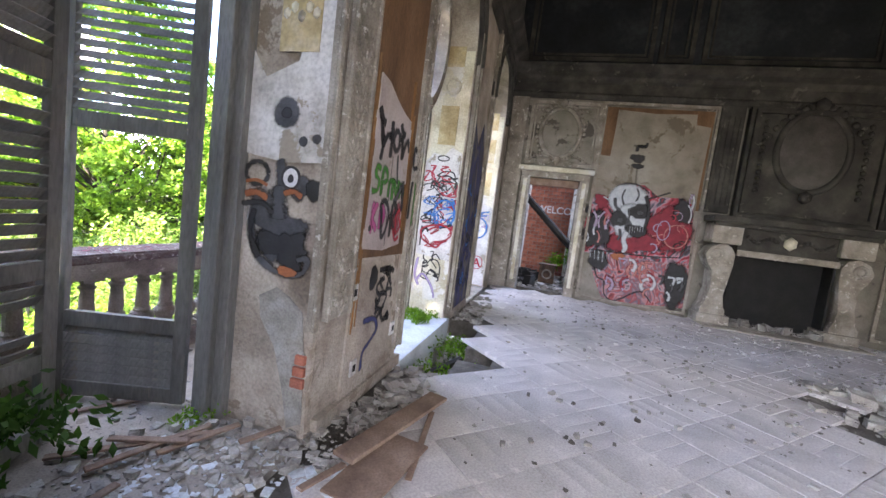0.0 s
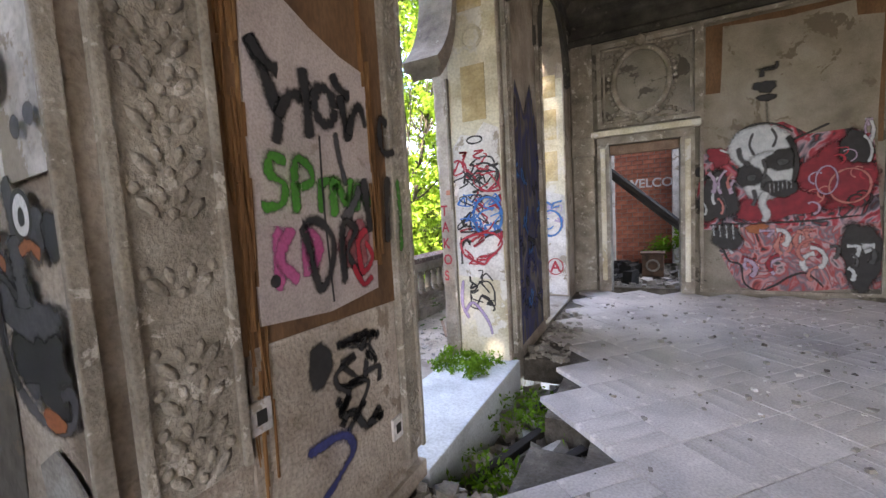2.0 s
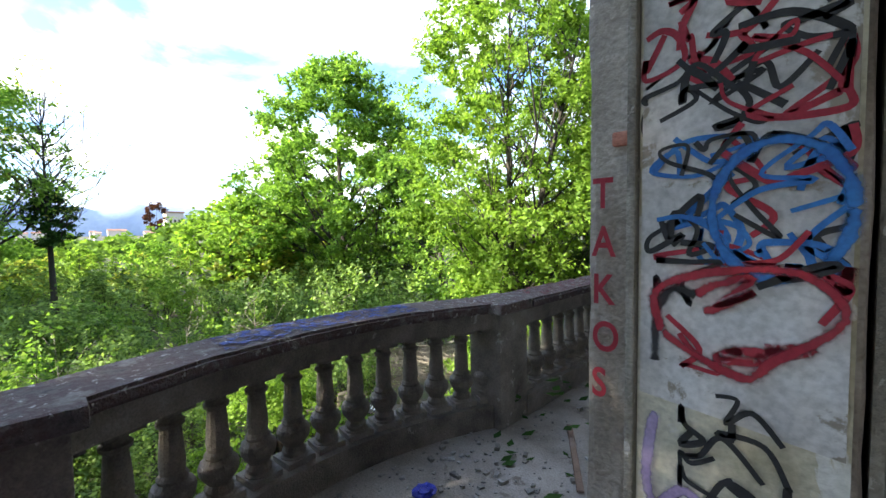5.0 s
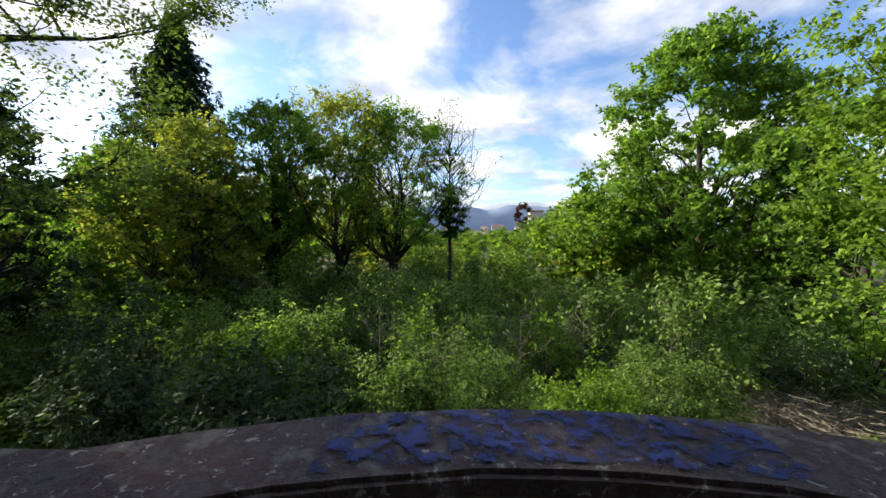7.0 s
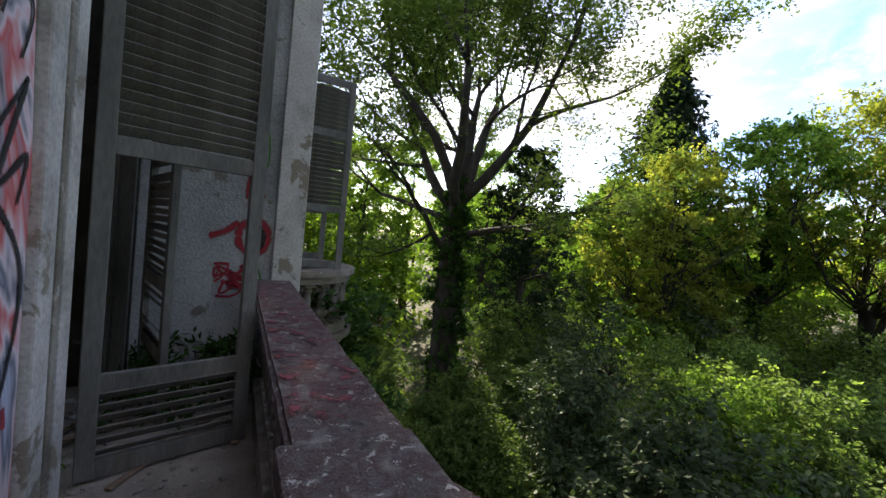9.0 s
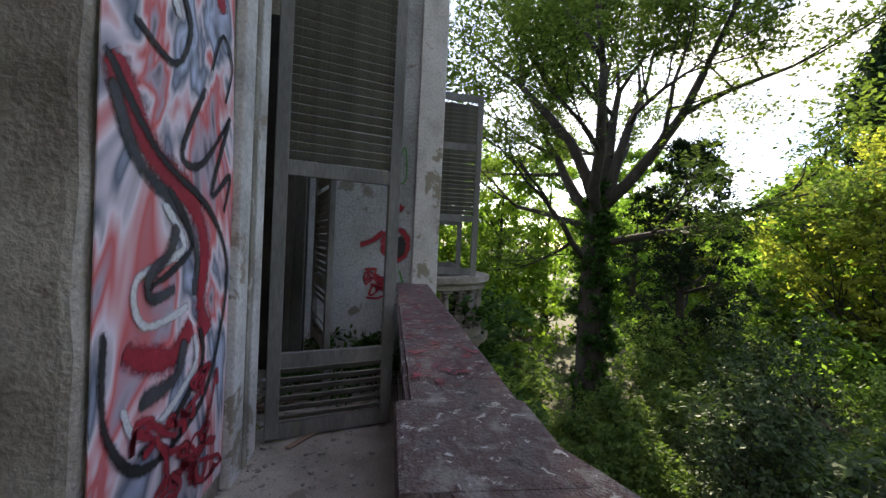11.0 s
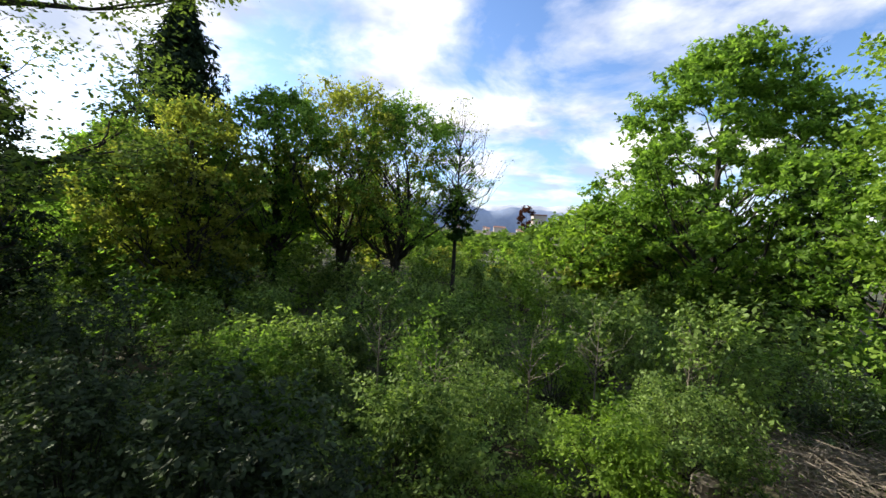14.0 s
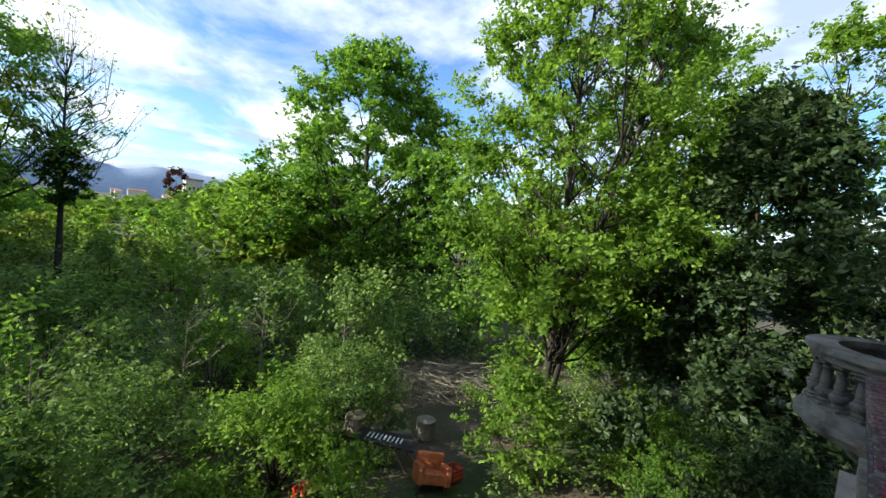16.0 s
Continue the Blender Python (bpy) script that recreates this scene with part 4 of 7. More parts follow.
for yaw, d, h, r, sd, mt in ((158, 34, 15.0, 4.6, 61, OAK), (164.5, 30, 13.0, 4.4, 62, FRESH), (171, 33, 16.0, 4.8, 63, OAK), (147, 38, 15.0, 4.6, 64, OAK), (177, 27, 13.0, 3.6, 65, FRESH)):
    x, y = polar(yaw, d)
    tree("broadleaf_tree", x, y, h, r, 0.8, 0.3, mt, 17000, 0.27, "dense green tree at the back of the wood", "tall", 150, sd, clump=0.18, limbs=24)

# ---------------------------------------------------------------- ground, shrubs, distance
V, F = [], []
RINGS = [0, 4, 8, 12, 16, 20, 25, 30, 36, 44, 54, 68, 90, 130, 200, 320, 520, 900, 1600, 2600, 4600]
SEG = 72
for ri, rr in enumerate(RINGS):
    for k in range(SEG):
        a = 2 * math.pi * k / SEG
        gx, gy = EYE[0] + rr * math.cos(a), EYE[1] + rr * math.sin(a)
        relief = noise.noise(Vector((gx * 0.12, gy * 0.12, 0))) * 0.22 if 4 < rr < 200 else 0.0
        drop = -0.02 * max(0.0, rr - 70) if rr < 900 else -16.6
        V.append((gx, gy, GROUND + relief + drop))
for ri in range(len(RINGS) - 1):
    for k in range(SEG):
        F.append((ri * SEG + k, (ri + 1) * SEG + k, (ri + 1) * SEG + (k + 1) % SEG, ri * SEG + (k + 1) % SEG))
tagged(raw("ground", V, F, SOIL, None, True), "brown woodland soil with moss and weeds", kind="structure")



def shrub(h, r, mat, count, size, label, seed, shoots=44, twigs=5):
    """A mound of arching shoots from one root; sprays of leaves hang from their outer parts."""
    rng = random.Random(seed)
    t = empty("shrub", label, "shrub", "garden shrubs")
    paths, pts, rad = [], [], []
    bulge = [rng.uniform(0.7, 1.25) for _ in range(7)]
    for k in range(shoots):
        a = rng.random() * 2 * math.pi
        lobe = bulge[int(a / (2 * math.pi) * 7)]
        w = math.sqrt(rng.random())
        out = r * w * lobe
        up = h * max(0.16, 1.0 - 0.85 * w ** 2.2) * (0.55 + 0.45 * lobe) * rng.uniform(0.82, 1.12)
        bend = rng.uniform(0.7, 1.5)
        line = []
        for i in range(5):
            u = i / 4
            line.append((Vector((math.cos(a) * out * u ** bend + 0.06 * math.sin(7 * u + k), math.sin(a) * out * u ** bend + 0.06 * math.cos(6 * u + k), up * (1.3 * u - 0.3 * u ** 3) - 0.05)), 0.02 * (1.15 - u)))
        paths.append(line)
        for i, v in ((4, 0.0), (4, 0.45), (3, 0.0), (3, 0.6)):
            q = line[i][0].lerp(line[i - 1][0], v)
            pts.append((q.x, q.y, max(0.2, q.z)))
            rad.append(rng.uniform(0.16, 0.3) * r)
    V, F = tubes(paths, 3)
    raw("branchwork", V, F, BARK, t, True)
    leaves("foliage", pts, rad, count, size, mat, t, seed, 0.15, 0.12, 0.5, twigs, 0.8)
    return t


rng = random.Random(5)
protos, midpro, farpro = [], [], []
for k, (mt, sz, hh, rr_) in enumerate(((SHRUB, 0.12, 3.7, 2.3), (SHRUB, 0.11, 3.1, 2.6), (FRESH, 0.12, 3.0, 2.2), (SHRUB, 0.13, 4.4, 2.2), (OAK, 0.12, 3.5, 2.4), (DARKLEAF, 0.125, 4.2, 2.4), (SHADELEAF, 0.14, 3.4, 2.2))):
    lb = "overgrown %s shrub in the wild garden" % ("dark" if k == 5 else "shaded green" if k == 6 else "leafy green")
    protos.append(shrub(hh, rr_, mt, 14000, sz, lb, 60 + k))
    midpro.append(shrub(hh, rr_, mt, 3600, sz * 1.45, lb, 70 + k, 30))
    farpro.append(shrub(hh, rr_, mt, 1500, sz * 2.1, lb, 80 + k, 20))
spots = []
for _ in range(4000):
    yaw, d = rng.uniform(51, 168), 8.2 + 36 * rng.random() ** 0.9
    x, y = polar(yaw, d)
    if x > -7.5 or (yaw < 58 and d < 19) or (yaw < 62 and d < 14):
        continue
    if abs(yaw - 156) < 9 and d > 14:      # the track
        continue
    if 145 < yaw < 160 and d > 11.5:
        continue
    if 88 > yaw > 60 and d < 9.5:
        continue
    gap = 3.0 if d < 18 else 3.1
    if all((x - a) ** 2 + (y - b) ** 2 > gap ** 2 for a, b, _ in spots):
        spots.append((x, y, d))
used = set()
for i, (x, y, d) in enumerate(spots[:210]):
    yaw = math.degrees(math.atan2(-(x - EYE[0]), y - EYE[1])) % 360
    # shrubs on this side get darker leaf colours in place of shade
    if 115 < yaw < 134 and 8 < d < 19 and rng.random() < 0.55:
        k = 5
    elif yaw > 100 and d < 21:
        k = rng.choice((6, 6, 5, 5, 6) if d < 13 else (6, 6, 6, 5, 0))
    else:
        k = rng.choice((0, 1, 1, 2, 3, 4, 0))
    s = rng.uniform(0.6, 1.35) * (0.6 if 140 < yaw < 162 and d < 13 else 1)
    m = pose(x, y, GROUND - 0.1, 0, 0, rng.uniform(0, 360))
    src, band = (protos, 0) if d < 15 else (midpro, 1) if d < 24 else (farpro, 2)
    if (k, band) not in used:
        src[k].matrix_basis = m
        used.add((k, band))
    else:
        c = copy_thing(src[k], m)
        c.scale = (s, s, s * rng.uniform(0.85, 1.1))
for k in range(7):
    for band, src in enumerate((protos, midpro, farpro)):
        if (k, band) not in used:
            x, y = polar(100 + 4 * k, (13, 20, 30)[band])
            src[k].location = (x, y, GROUND)

# shrubs at the foot of the clearing's trees and against the house
for yaw, d, k, s in ((20, 15.5, 2, 0.8), (26, 17, 1, 0.7), (14, 13.0, 4, 0.75), (36, 17.5, 2, 0.75), (8, 12.5, 5, 0.8), (43, 25, 4, 1.3), (50, 26, 1, 1.4), (33, 26, 2, 1.3), (24, 25, 2, 1.5), (164, 11.0, 0, 0.7), (168, 13.0, 4, 0.9), (160, 9.5, 2, 0.6), (172, 19, 2, 1.2), (165, 24, 2, 1.4), (46, 21, 5, 0.7), (161, 30, 2, 1.6), (170, 34, 1, 2.0), (150, 9.6, 6, 0.75), (157, 9.2, 6, 0.6), (144, 10.4, 6, 0.85), (153, 12.4, 6, 0.65), (147, 13.5, 6, 0.8), (138, 9.0, 6, 0.7), (160, 15.5, 6, 0.8)):
    x, y = polar(yaw, d)
    c = copy_thing((protos if d < 15 else midpro if d < 22 else farpro)[k], pose(x, y, GROUND - 0.1, 0, 0, yaw * 7))
    c.scale = (s, s, s)

# woods behind, lower towards the view over the town
wood = []
for k, (mt, hh, rr_) in enumerate(((FARLEAF, 12, 4.2), (OAK, 14, 4.4), (OLIVE, 11, 4.0), (FRESH, 13, 4.2))):
    p = tree("woodland_tree", 0, 0, hh, rr_, 1.0, 0.3, mt, 1900, 0.75, "distant green tree of the wood", "round", 90, 80 + k, limbs=8, clump=0.2, group="far woods", sides=4)
    wood.append(p)
first = set()
for i in range(165):
    yaw = rng.uniform(-6, 182)
    d = rng.uniform(46, 105)
    lim = 0.9
    if i > 105:
        yaw = rng.uniform(62, 98)
    if 66 < yaw < 97:
        lim = (0.27 if 76 < yaw < 94 else 0.4) + 0.16 * rng.random() + (0.25 if yaw < 73 else 0)
        d = rng.uniform(42, 120)
    x, y = polar(yaw, d)
    if x > -9:
        continue
    k = rng.randrange(4)
    s = lim * rng.uniform(0.8, 1.15)
    z = GROUND - 0.02 * max(0, d - 70)
    m = pose(x, y, z, 0, 0, rng.uniform(0, 360))
    if k not in first:
        first.add(k)
        wood[k].matrix_basis = m
    else:
        c = copy_thing(wood[k], m)
        c.scale = (s * 1.15, s * 1.15, s)
# far slope with its own woods, houses of the town, mountains
pts, rad = [], []
for i in range(420):
    yaw, d = rng.uniform(55, 125), rng.uniform(140, 480)
    x, y = polar(yaw, d)
    rise = 22 * math.exp(-((yaw - 71) / 8) ** 2) * min(1, d / 300)
    pts.append((x, y, GROUND - 0.02 * (d - 70) + rise + 2))
    rad.append(rng.uniform(4, 8))
tagged(leaves("far_woods", pts, rad, 60000, 2.2, FARLEAF, None, 91, narrow=0.8), "distant wooded slope below the town", "woods", kind="stuff")
for i in range(46):
    yaw, d = rng.uniform(79, 118), rng.uniform(850, 1500)
    x, y = polar(yaw, d)
    w, dd, hh = rng.uniform(10, 26), rng.uniform(10, 20), rng.uniform(8, 20)
    z0 = -24.0
    hs = empty("house", "distant pale town house with a tiled roof", "house", "town houses", at=(x, y, z0))
    boxpart("wall", (-w / 2, w / 2, -dd / 2, dd / 2, -4, 19 + hh * 0.5), TOWN, hs)
    bm = bmesh.new()
    prism(bm, [(-w / 2 - 0.6, 19 + hh * 0.5), (w / 2 + 0.6, 19 + hh * 0.5), (0, 22 + hh * 0.5)], "y", -dd / 2 - 0.6, dd / 2 + 0.6)
    part("roof", bm, ROOF, hs)
x, y = polar(78.6, 330)
vl = empty("villa", "pale square villa on the wooded hill", "house", at=(x, y, -10.8))
boxpart("wall", (-5, 5, -5, 5, 0, 25), TOWN, vl)
boxpart("roof", (-5.6, 5.6, -5.6, 5.6, 25, 26), ROOF, vl, 0.2)
for k in range(3):
    boxpart("window", (4.99, 5.06, -3.2 + 2.5 * k, -2.0 + 2.5 * k, 18, 20.5), SOOT, vl)
x, y = polar(80.2, 300)
tree("copper_beech", x, y, 28, 6.0, 12, 0.5, leafy("copper_leaves", (0.03, 0.012, 0.01), (0.1, 0.04, 0.025), 0.3), 2500, 1.2, "dark copper-red tree on the hill", "round", 40, 92, limbs=6, clump=0.22, z=-10.2)
# nearer range wears the haze-blue colour, the farther one snow
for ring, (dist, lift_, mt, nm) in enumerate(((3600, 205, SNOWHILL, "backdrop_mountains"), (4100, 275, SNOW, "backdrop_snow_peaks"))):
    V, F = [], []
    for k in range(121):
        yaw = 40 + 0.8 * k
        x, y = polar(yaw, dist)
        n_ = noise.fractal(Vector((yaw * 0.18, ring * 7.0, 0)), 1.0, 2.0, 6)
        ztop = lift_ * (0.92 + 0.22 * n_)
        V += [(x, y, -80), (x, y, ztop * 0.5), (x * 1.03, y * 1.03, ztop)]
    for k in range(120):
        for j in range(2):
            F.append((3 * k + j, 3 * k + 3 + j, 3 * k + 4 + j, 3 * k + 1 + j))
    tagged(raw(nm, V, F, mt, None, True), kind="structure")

# low growth over the ground near the house
pts = []
for _ in range(900):
    yaw, d = rng.uniform(-2, 172), rng.uniform(7.5, 26)
    x, y = polar(yaw, d)
    if x > -5.0 or (abs(x + 11.6) < 1.5 and 9 < y < 17) or (x + 14.5) ** 2 + (y - 16) ** 2 < 5:
        continue
    pts.append((x, y, GROUND + 0.12))
tagged(leaves("ground_weeds", pts, [0.7] * len(pts), 52000, 0.13, SHRUB, None, 93), "low weeds and nettles over the soil", "weeds", kind="stuff")

# ---------------------------------------------------------------- the hall: mouldings and fireplace
WALL = YF - 0.001


def trimbox(name, dims, material, bevel=0.006):
    return tagged(boxpart(name, dims, material, None, bevel), kind="structure")


def frame_y(bm, x0, x1, z0, z1, w, y0, y1):
    cube(bm, x0, x0 + w, y0, y1, z0, z1)
    cube(bm, x1 - w, x1, y0, y1, z0, z1)
    cube(bm, x0 + w, x1 - w, y0, y1, z0, z0 + w)
    cube(bm, x0 + w, x1 - w, y0, y1, z1 - w, z1)


def ring_y(cx, cz, rx, rz, t, y, n=40, sides=8, a0=0, a1=360, squash=0.7):
    V, F = [], []
    for i in range(n + 1):
        a = radians(a0 + (a1 - a0) * i / n)
        for k in range(sides):
            b = 2 * math.pi * k / sides
            q = t * math.cos(b)
            V.append((cx + (rx + q) * math.cos(a), y - t * squash * math.sin(b), cz + (rz + q) * math.sin(a)))
    for i in range(n):
        for k in range(sides):
            F.append((i * sides + k, (i + 1) * sides + k, (i + 1) * sides + (k + 1) % sides, i * sides + (k + 1) % sides))
    return V, F


def beads(bm, pts, r, squash=(1, 1, 1)):
    for p in pts:
        q = bmesh.ops.create_icosphere(bm, subdivisions=1, radius=r)
        for v in q["verts"]:
            v.co = Vector((v.co.x * squash[0] + p[0], v.co.y * squash[1] + p[1], v.co.z * squash[2] + p[2]))


# entablature along the far wall and the loggia wall
prof = [(0, 4.32), (-0.06, 4.32), (-0.08, 4.42), (-0.05, 4.46), (-0.05, 4.66), (-0.12, 4.7), (-0.16, 4.76), (-0.3, 4.82), (-0.34, 4.9), (-0.36, 4.97), (0, 4.97)]
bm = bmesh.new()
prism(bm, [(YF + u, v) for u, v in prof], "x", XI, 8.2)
tagged(part("trim_cornice_far", bm, SHADESTUCCO), "heavy plaster cornice coloured dark for shade", kind="structure")
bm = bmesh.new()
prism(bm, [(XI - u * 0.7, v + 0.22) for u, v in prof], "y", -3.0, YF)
tagged(part("trim_cornice_loggia", bm, SHADESTUCCO), "plaster cornice coloured dark for shade", kind="structure")
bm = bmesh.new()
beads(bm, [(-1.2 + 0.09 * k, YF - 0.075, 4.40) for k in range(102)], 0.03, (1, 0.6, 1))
tagged(part("trim_beading", bm, SHADESTUCCO), "row of plaster beads", kind="structure")
for x0, x1, m_ in ((-1.1, 1.45, UPPER), (1.55, 2.2, SHADESTUCCO), (2.35, 5.35, UPPER), (5.5, 6.4, SHADESTUCCO), (6.55, 8.1, UPPER)):
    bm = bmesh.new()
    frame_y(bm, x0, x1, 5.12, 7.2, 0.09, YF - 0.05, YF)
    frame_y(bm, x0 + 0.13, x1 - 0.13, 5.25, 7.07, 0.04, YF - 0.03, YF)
    tagged(part("trim_upper_panel", bm, SHADESTUCCO), "dark plaster panel moulding", kind="structure")
# pale stucco balustrade drawn in relief on the narrow upper panel
bm = bmesh.new()
for k in range(4):
    lathe(bm, [(r * 0.8, h * 1.1) for r, h in BALUSTER], 5.72 + 0.16 * k, YF - 0.03, 8, 5.5)
tagged(part("trim_relief", bm, SHADESTUCCO), "small relief of balusters on the upper wall", kind="structure")

# corner pilaster, door surround, overdoor with oval
trimbox("trim_corner_pilaster", (-1.28, -0.93, YF - 0.07, YF, 0, 4.32), STUCCO)
trimbox("trim_corner_capital", (-1.3, -0.9, YF - 0.12, YF - 0.07, 2.4, 2.75), STUCCO, 0.03)
surround = tagged(new("door_surround"), "chipped pale carved stone door surround", "door frame", kind="structure")
for x0, x1 in ((DX0 - 0.2, DX0), (DX1, DX1 + 0.2)):
    boxpart("jamb", (x0, x1, YF - 0.09, YF + 0.06, 0, DH), STUCCO, surround, 0.015)
    boxpart("bead", (x0 + 0.06, x1 - 0.06, YF - 0.12, YF - 0.09, 0.2, DH - 0.05), CREAM, surround, 0.012)
boxpart("lintel", (DX0 - 0.2, DX1 + 0.2, YF - 0.09, YF + 0.06, DH, DH + 0.14), STUCCO, surround, 0.012)
boxpart("hood", (DX0 - 0.28, DX1 + 0.28, YF - 0.17, YF, DH + 0.14, DH + 0.24), CREAM, surround, 0.02)
boxpart("brown_head", (DX0, DX1, YF + 0.08, YF + 0.2, DH - 0.16, DH), WOODRAW, surround, 0.01)
over = tagged(new("trim_overdoor"), "stucco overdoor panel with an oval garlanded frame", "relief", kind="structure")
bm = bmesh.new()
frame_y(bm, -0.86, 0.66, 2.86, 4.26, 0.07, YF - 0.05, YF)
frame_y(bm, -0.76, 0.56, 2.95, 4.17, 0.03, YF - 0.03, YF)
part("border", bm, STUCCO, over)
V, F = ring_y(-0.17, 3.58, 0.42, 0.54, 0.045, YF - 0.01)
raw("oval_frame", V, F, STUCCO, over, True)
bm = bmesh.new()
beads(bm, [(-0.17 + 0.5 * math.cos(radians(10 * k)), YF - 0.02, 3.58 + 0.62 * math.sin(radians(10 * k))) for k in range(36)], 0.04, (1, 0.7, 1))
for sx in (-1, 1):
    for k in range(9):
        u = k / 8
        beads(bm, [(-0.17 + sx * (0.1 + 0.52 * u), YF - 0.03, 3.0 + 0.1 * math.sin(3 * u) - 0.05 * u)], 0.055 - 0.02 * u, (1, 0.7, 1))
        beads(bm, [(-0.17 + sx * (0.05 + 0.6 * u), YF - 0.03, 4.2 - 0.3 * u ** 2 + 0.06 * math.sin(9 * u))], 0.05 - 0.02 * u, (1, 0.7, 1))
beads(bm, [(-0.17, YF - 0.05, 4.22), (-0.17, YF - 0.05, 2.98)], 0.1, (1, 0.6, 1.1))
part("garland", bm, STUCCO, over, smooth=True)
bm = bmesh.new()
frame_y(bm, 0.66, 2.86, 0.03, 4.3, 0.05, YF - 0.045, YF)
tagged(part("trim_wall_panel", bm, STUCCO), "long stucco panel moulding", kind="structure")
bm = bmesh.new()
frame_y(bm, 6.0, 8.1, 0.1, 4.28, 0.06, YF - 0.045, YF)
tagged(part("trim_wall_panel", bm, STUCCO), "long stucco panel moulding", kind="structure")


def sheet_y(name, outline, y, material, parent=None, label="", t=0.006):
    bm = bmesh.new()
    prism(bm, outline, "y", y - t, y)
    return part(name, bm, material, parent, label)


tagged(sheet_y("trim_bare_board", [(0.74, 2.2), (2.78, 2.2), (2.78, 4.2), (0.74, 4.2)], YF, BROWNBOARD, t=0.008), "bare brown backing board", kind="structure")
tagged(sheet_y("trim_canvas_remnant", [(0.7, 1.2), (2.74, 1.2), (2.72, 2.6), (2.75, 3.88), (2.62, 3.9), (2.48, 3.92), (2.46, 4.13), (1.7, 4.1), (0.96, 4.15), (0.95, 3.6), (0.93, 3.17), (0.72, 3.18)], YF - 0.008, CANVAS), "pale plaster patch with torn edge", kind="structure")
tagged(sheet_y("trim_canvas_remnant", [(6.1, 0.9), (8.0, 0.9), (8.0, 4.1), (7.3, 4.15), (6.7, 4.2), (6.15, 4.1)], YF, CANVAS), "pale plaster patch with torn edge", kind="structure")

# pilasters beside the chimney piece
for x0 in (2.86, 5.72):
    p = tagged(new("trim_pilaster"), "fluted stucco pilaster", "pilaster", kind="structure")
    boxpart("shaft", (x0, x0 + 0.42, YF - 0.1, YF, 2.2, 4.32), SHADESTUCCO, p, 0.01)
    for k in range(4):
        boxpart("flute", (x0 + 0.05 + 0.095 * k, x0 + 0.09 + 0.095 * k, YF - 0.125, YF - 0.1, 2.35, 4.1), SHADESTUCCO, p, 0.008)
fp = empty("fireplace", "tall grey carved stone fireplace with scrolled jambs and sooty hearth", "fireplace")
FY = 8.98
jamb = [(0.0, 0.0), (0.44, 0.0), (0.44, 0.3), (0.4, 0.36), (0.36, 0.6), (0.4, 0.9), (0.44, 1.2), (0.44, 1.42), (0.36, 1.55), (0.2, 1.6), (0.02, 1.52), (-0.06, 1.36), (0.0, 1.2), (0.1, 1.05), (0.12, 0.7), (0.06, 0.4), (0.0, 0.3)]
for x0 in (2.98, 5.06):
    bm = bmesh.new()
    sgn = 1 if x0 < 4 else -1
    pts = [((x0 + u) if sgn > 0 else (x0 + 0.5 - u), v) for u, v in jamb]
    prism(bm, pts, "y", FY, YF)
    part("jamb", bm, STUCCO, fp)
    V, F = ring_y(x0 + (0.14 if sgn > 0 else 0.36), 1.38, 0.09, 0.09, 0.035, FY, 20, 6)
    raw("volute", V, F, STUCCO, fp, True)
    boxpart("foot", (x0 - 0.05, x0 + 0.52, FY - 0.06, YF, 0, 0.2), STUCCO, fp, 0.015)
    boxpart("capital", (x0 - 0.02, x0 + 0.5, FY - 0.05, YF, 1.6, 2.02), STUCCO, fp, 0.03)
# frieze, shelf and overmantel also take the stucco darkened for shade
boxpart("frieze", (3.45, 5.1, FY + 0.06, YF, 1.42, 2.0), SHADESTUCCO, fp, 0.01)
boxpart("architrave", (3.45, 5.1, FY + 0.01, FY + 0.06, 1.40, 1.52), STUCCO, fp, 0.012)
boxpart("mantel_shelf", (2.9, 5.65, FY - 0.18, YF, 2.02, 2.14), SHADESTUCCO, fp, 0.025)
boxpart("mantel_moulding", (2.96, 5.6, FY - 0.1, YF, 1.94, 2.02), SHADESTUCCO, fp, 0.02)
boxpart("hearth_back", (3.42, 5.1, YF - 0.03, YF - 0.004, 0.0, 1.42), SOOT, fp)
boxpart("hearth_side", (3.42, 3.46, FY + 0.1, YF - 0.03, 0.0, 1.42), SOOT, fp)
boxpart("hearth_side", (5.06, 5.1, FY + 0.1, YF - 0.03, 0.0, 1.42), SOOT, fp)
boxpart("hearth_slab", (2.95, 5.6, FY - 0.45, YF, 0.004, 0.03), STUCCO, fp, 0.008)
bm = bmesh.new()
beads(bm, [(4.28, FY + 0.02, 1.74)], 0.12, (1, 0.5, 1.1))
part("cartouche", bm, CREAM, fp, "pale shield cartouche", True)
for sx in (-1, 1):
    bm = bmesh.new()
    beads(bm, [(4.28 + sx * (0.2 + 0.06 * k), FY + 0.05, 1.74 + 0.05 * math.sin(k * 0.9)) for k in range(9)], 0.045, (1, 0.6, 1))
    part("garland", bm, SHADESTUCCO, fp, smooth=True)
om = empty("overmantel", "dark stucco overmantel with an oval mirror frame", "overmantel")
boxpart("back_panel", (3.35, 5.65, YF - 0.16, YF, 2.14, 4.3), SHADESTUCCO, om, 0.01)
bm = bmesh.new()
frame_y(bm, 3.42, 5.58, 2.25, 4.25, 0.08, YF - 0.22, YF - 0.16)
part("border", bm, SHADESTUCCO, om)
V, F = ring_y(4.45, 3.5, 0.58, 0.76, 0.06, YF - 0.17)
raw("oval_frame", V, F, SHADESTUCCO, om, True)
GLASS = surf("tarnished_mirror", [(0.05, 0.045, 0.04), (0.14, 0.13, 0.12)], 3, 30, 0.35, 0.05, 0.002, metal=0.6)
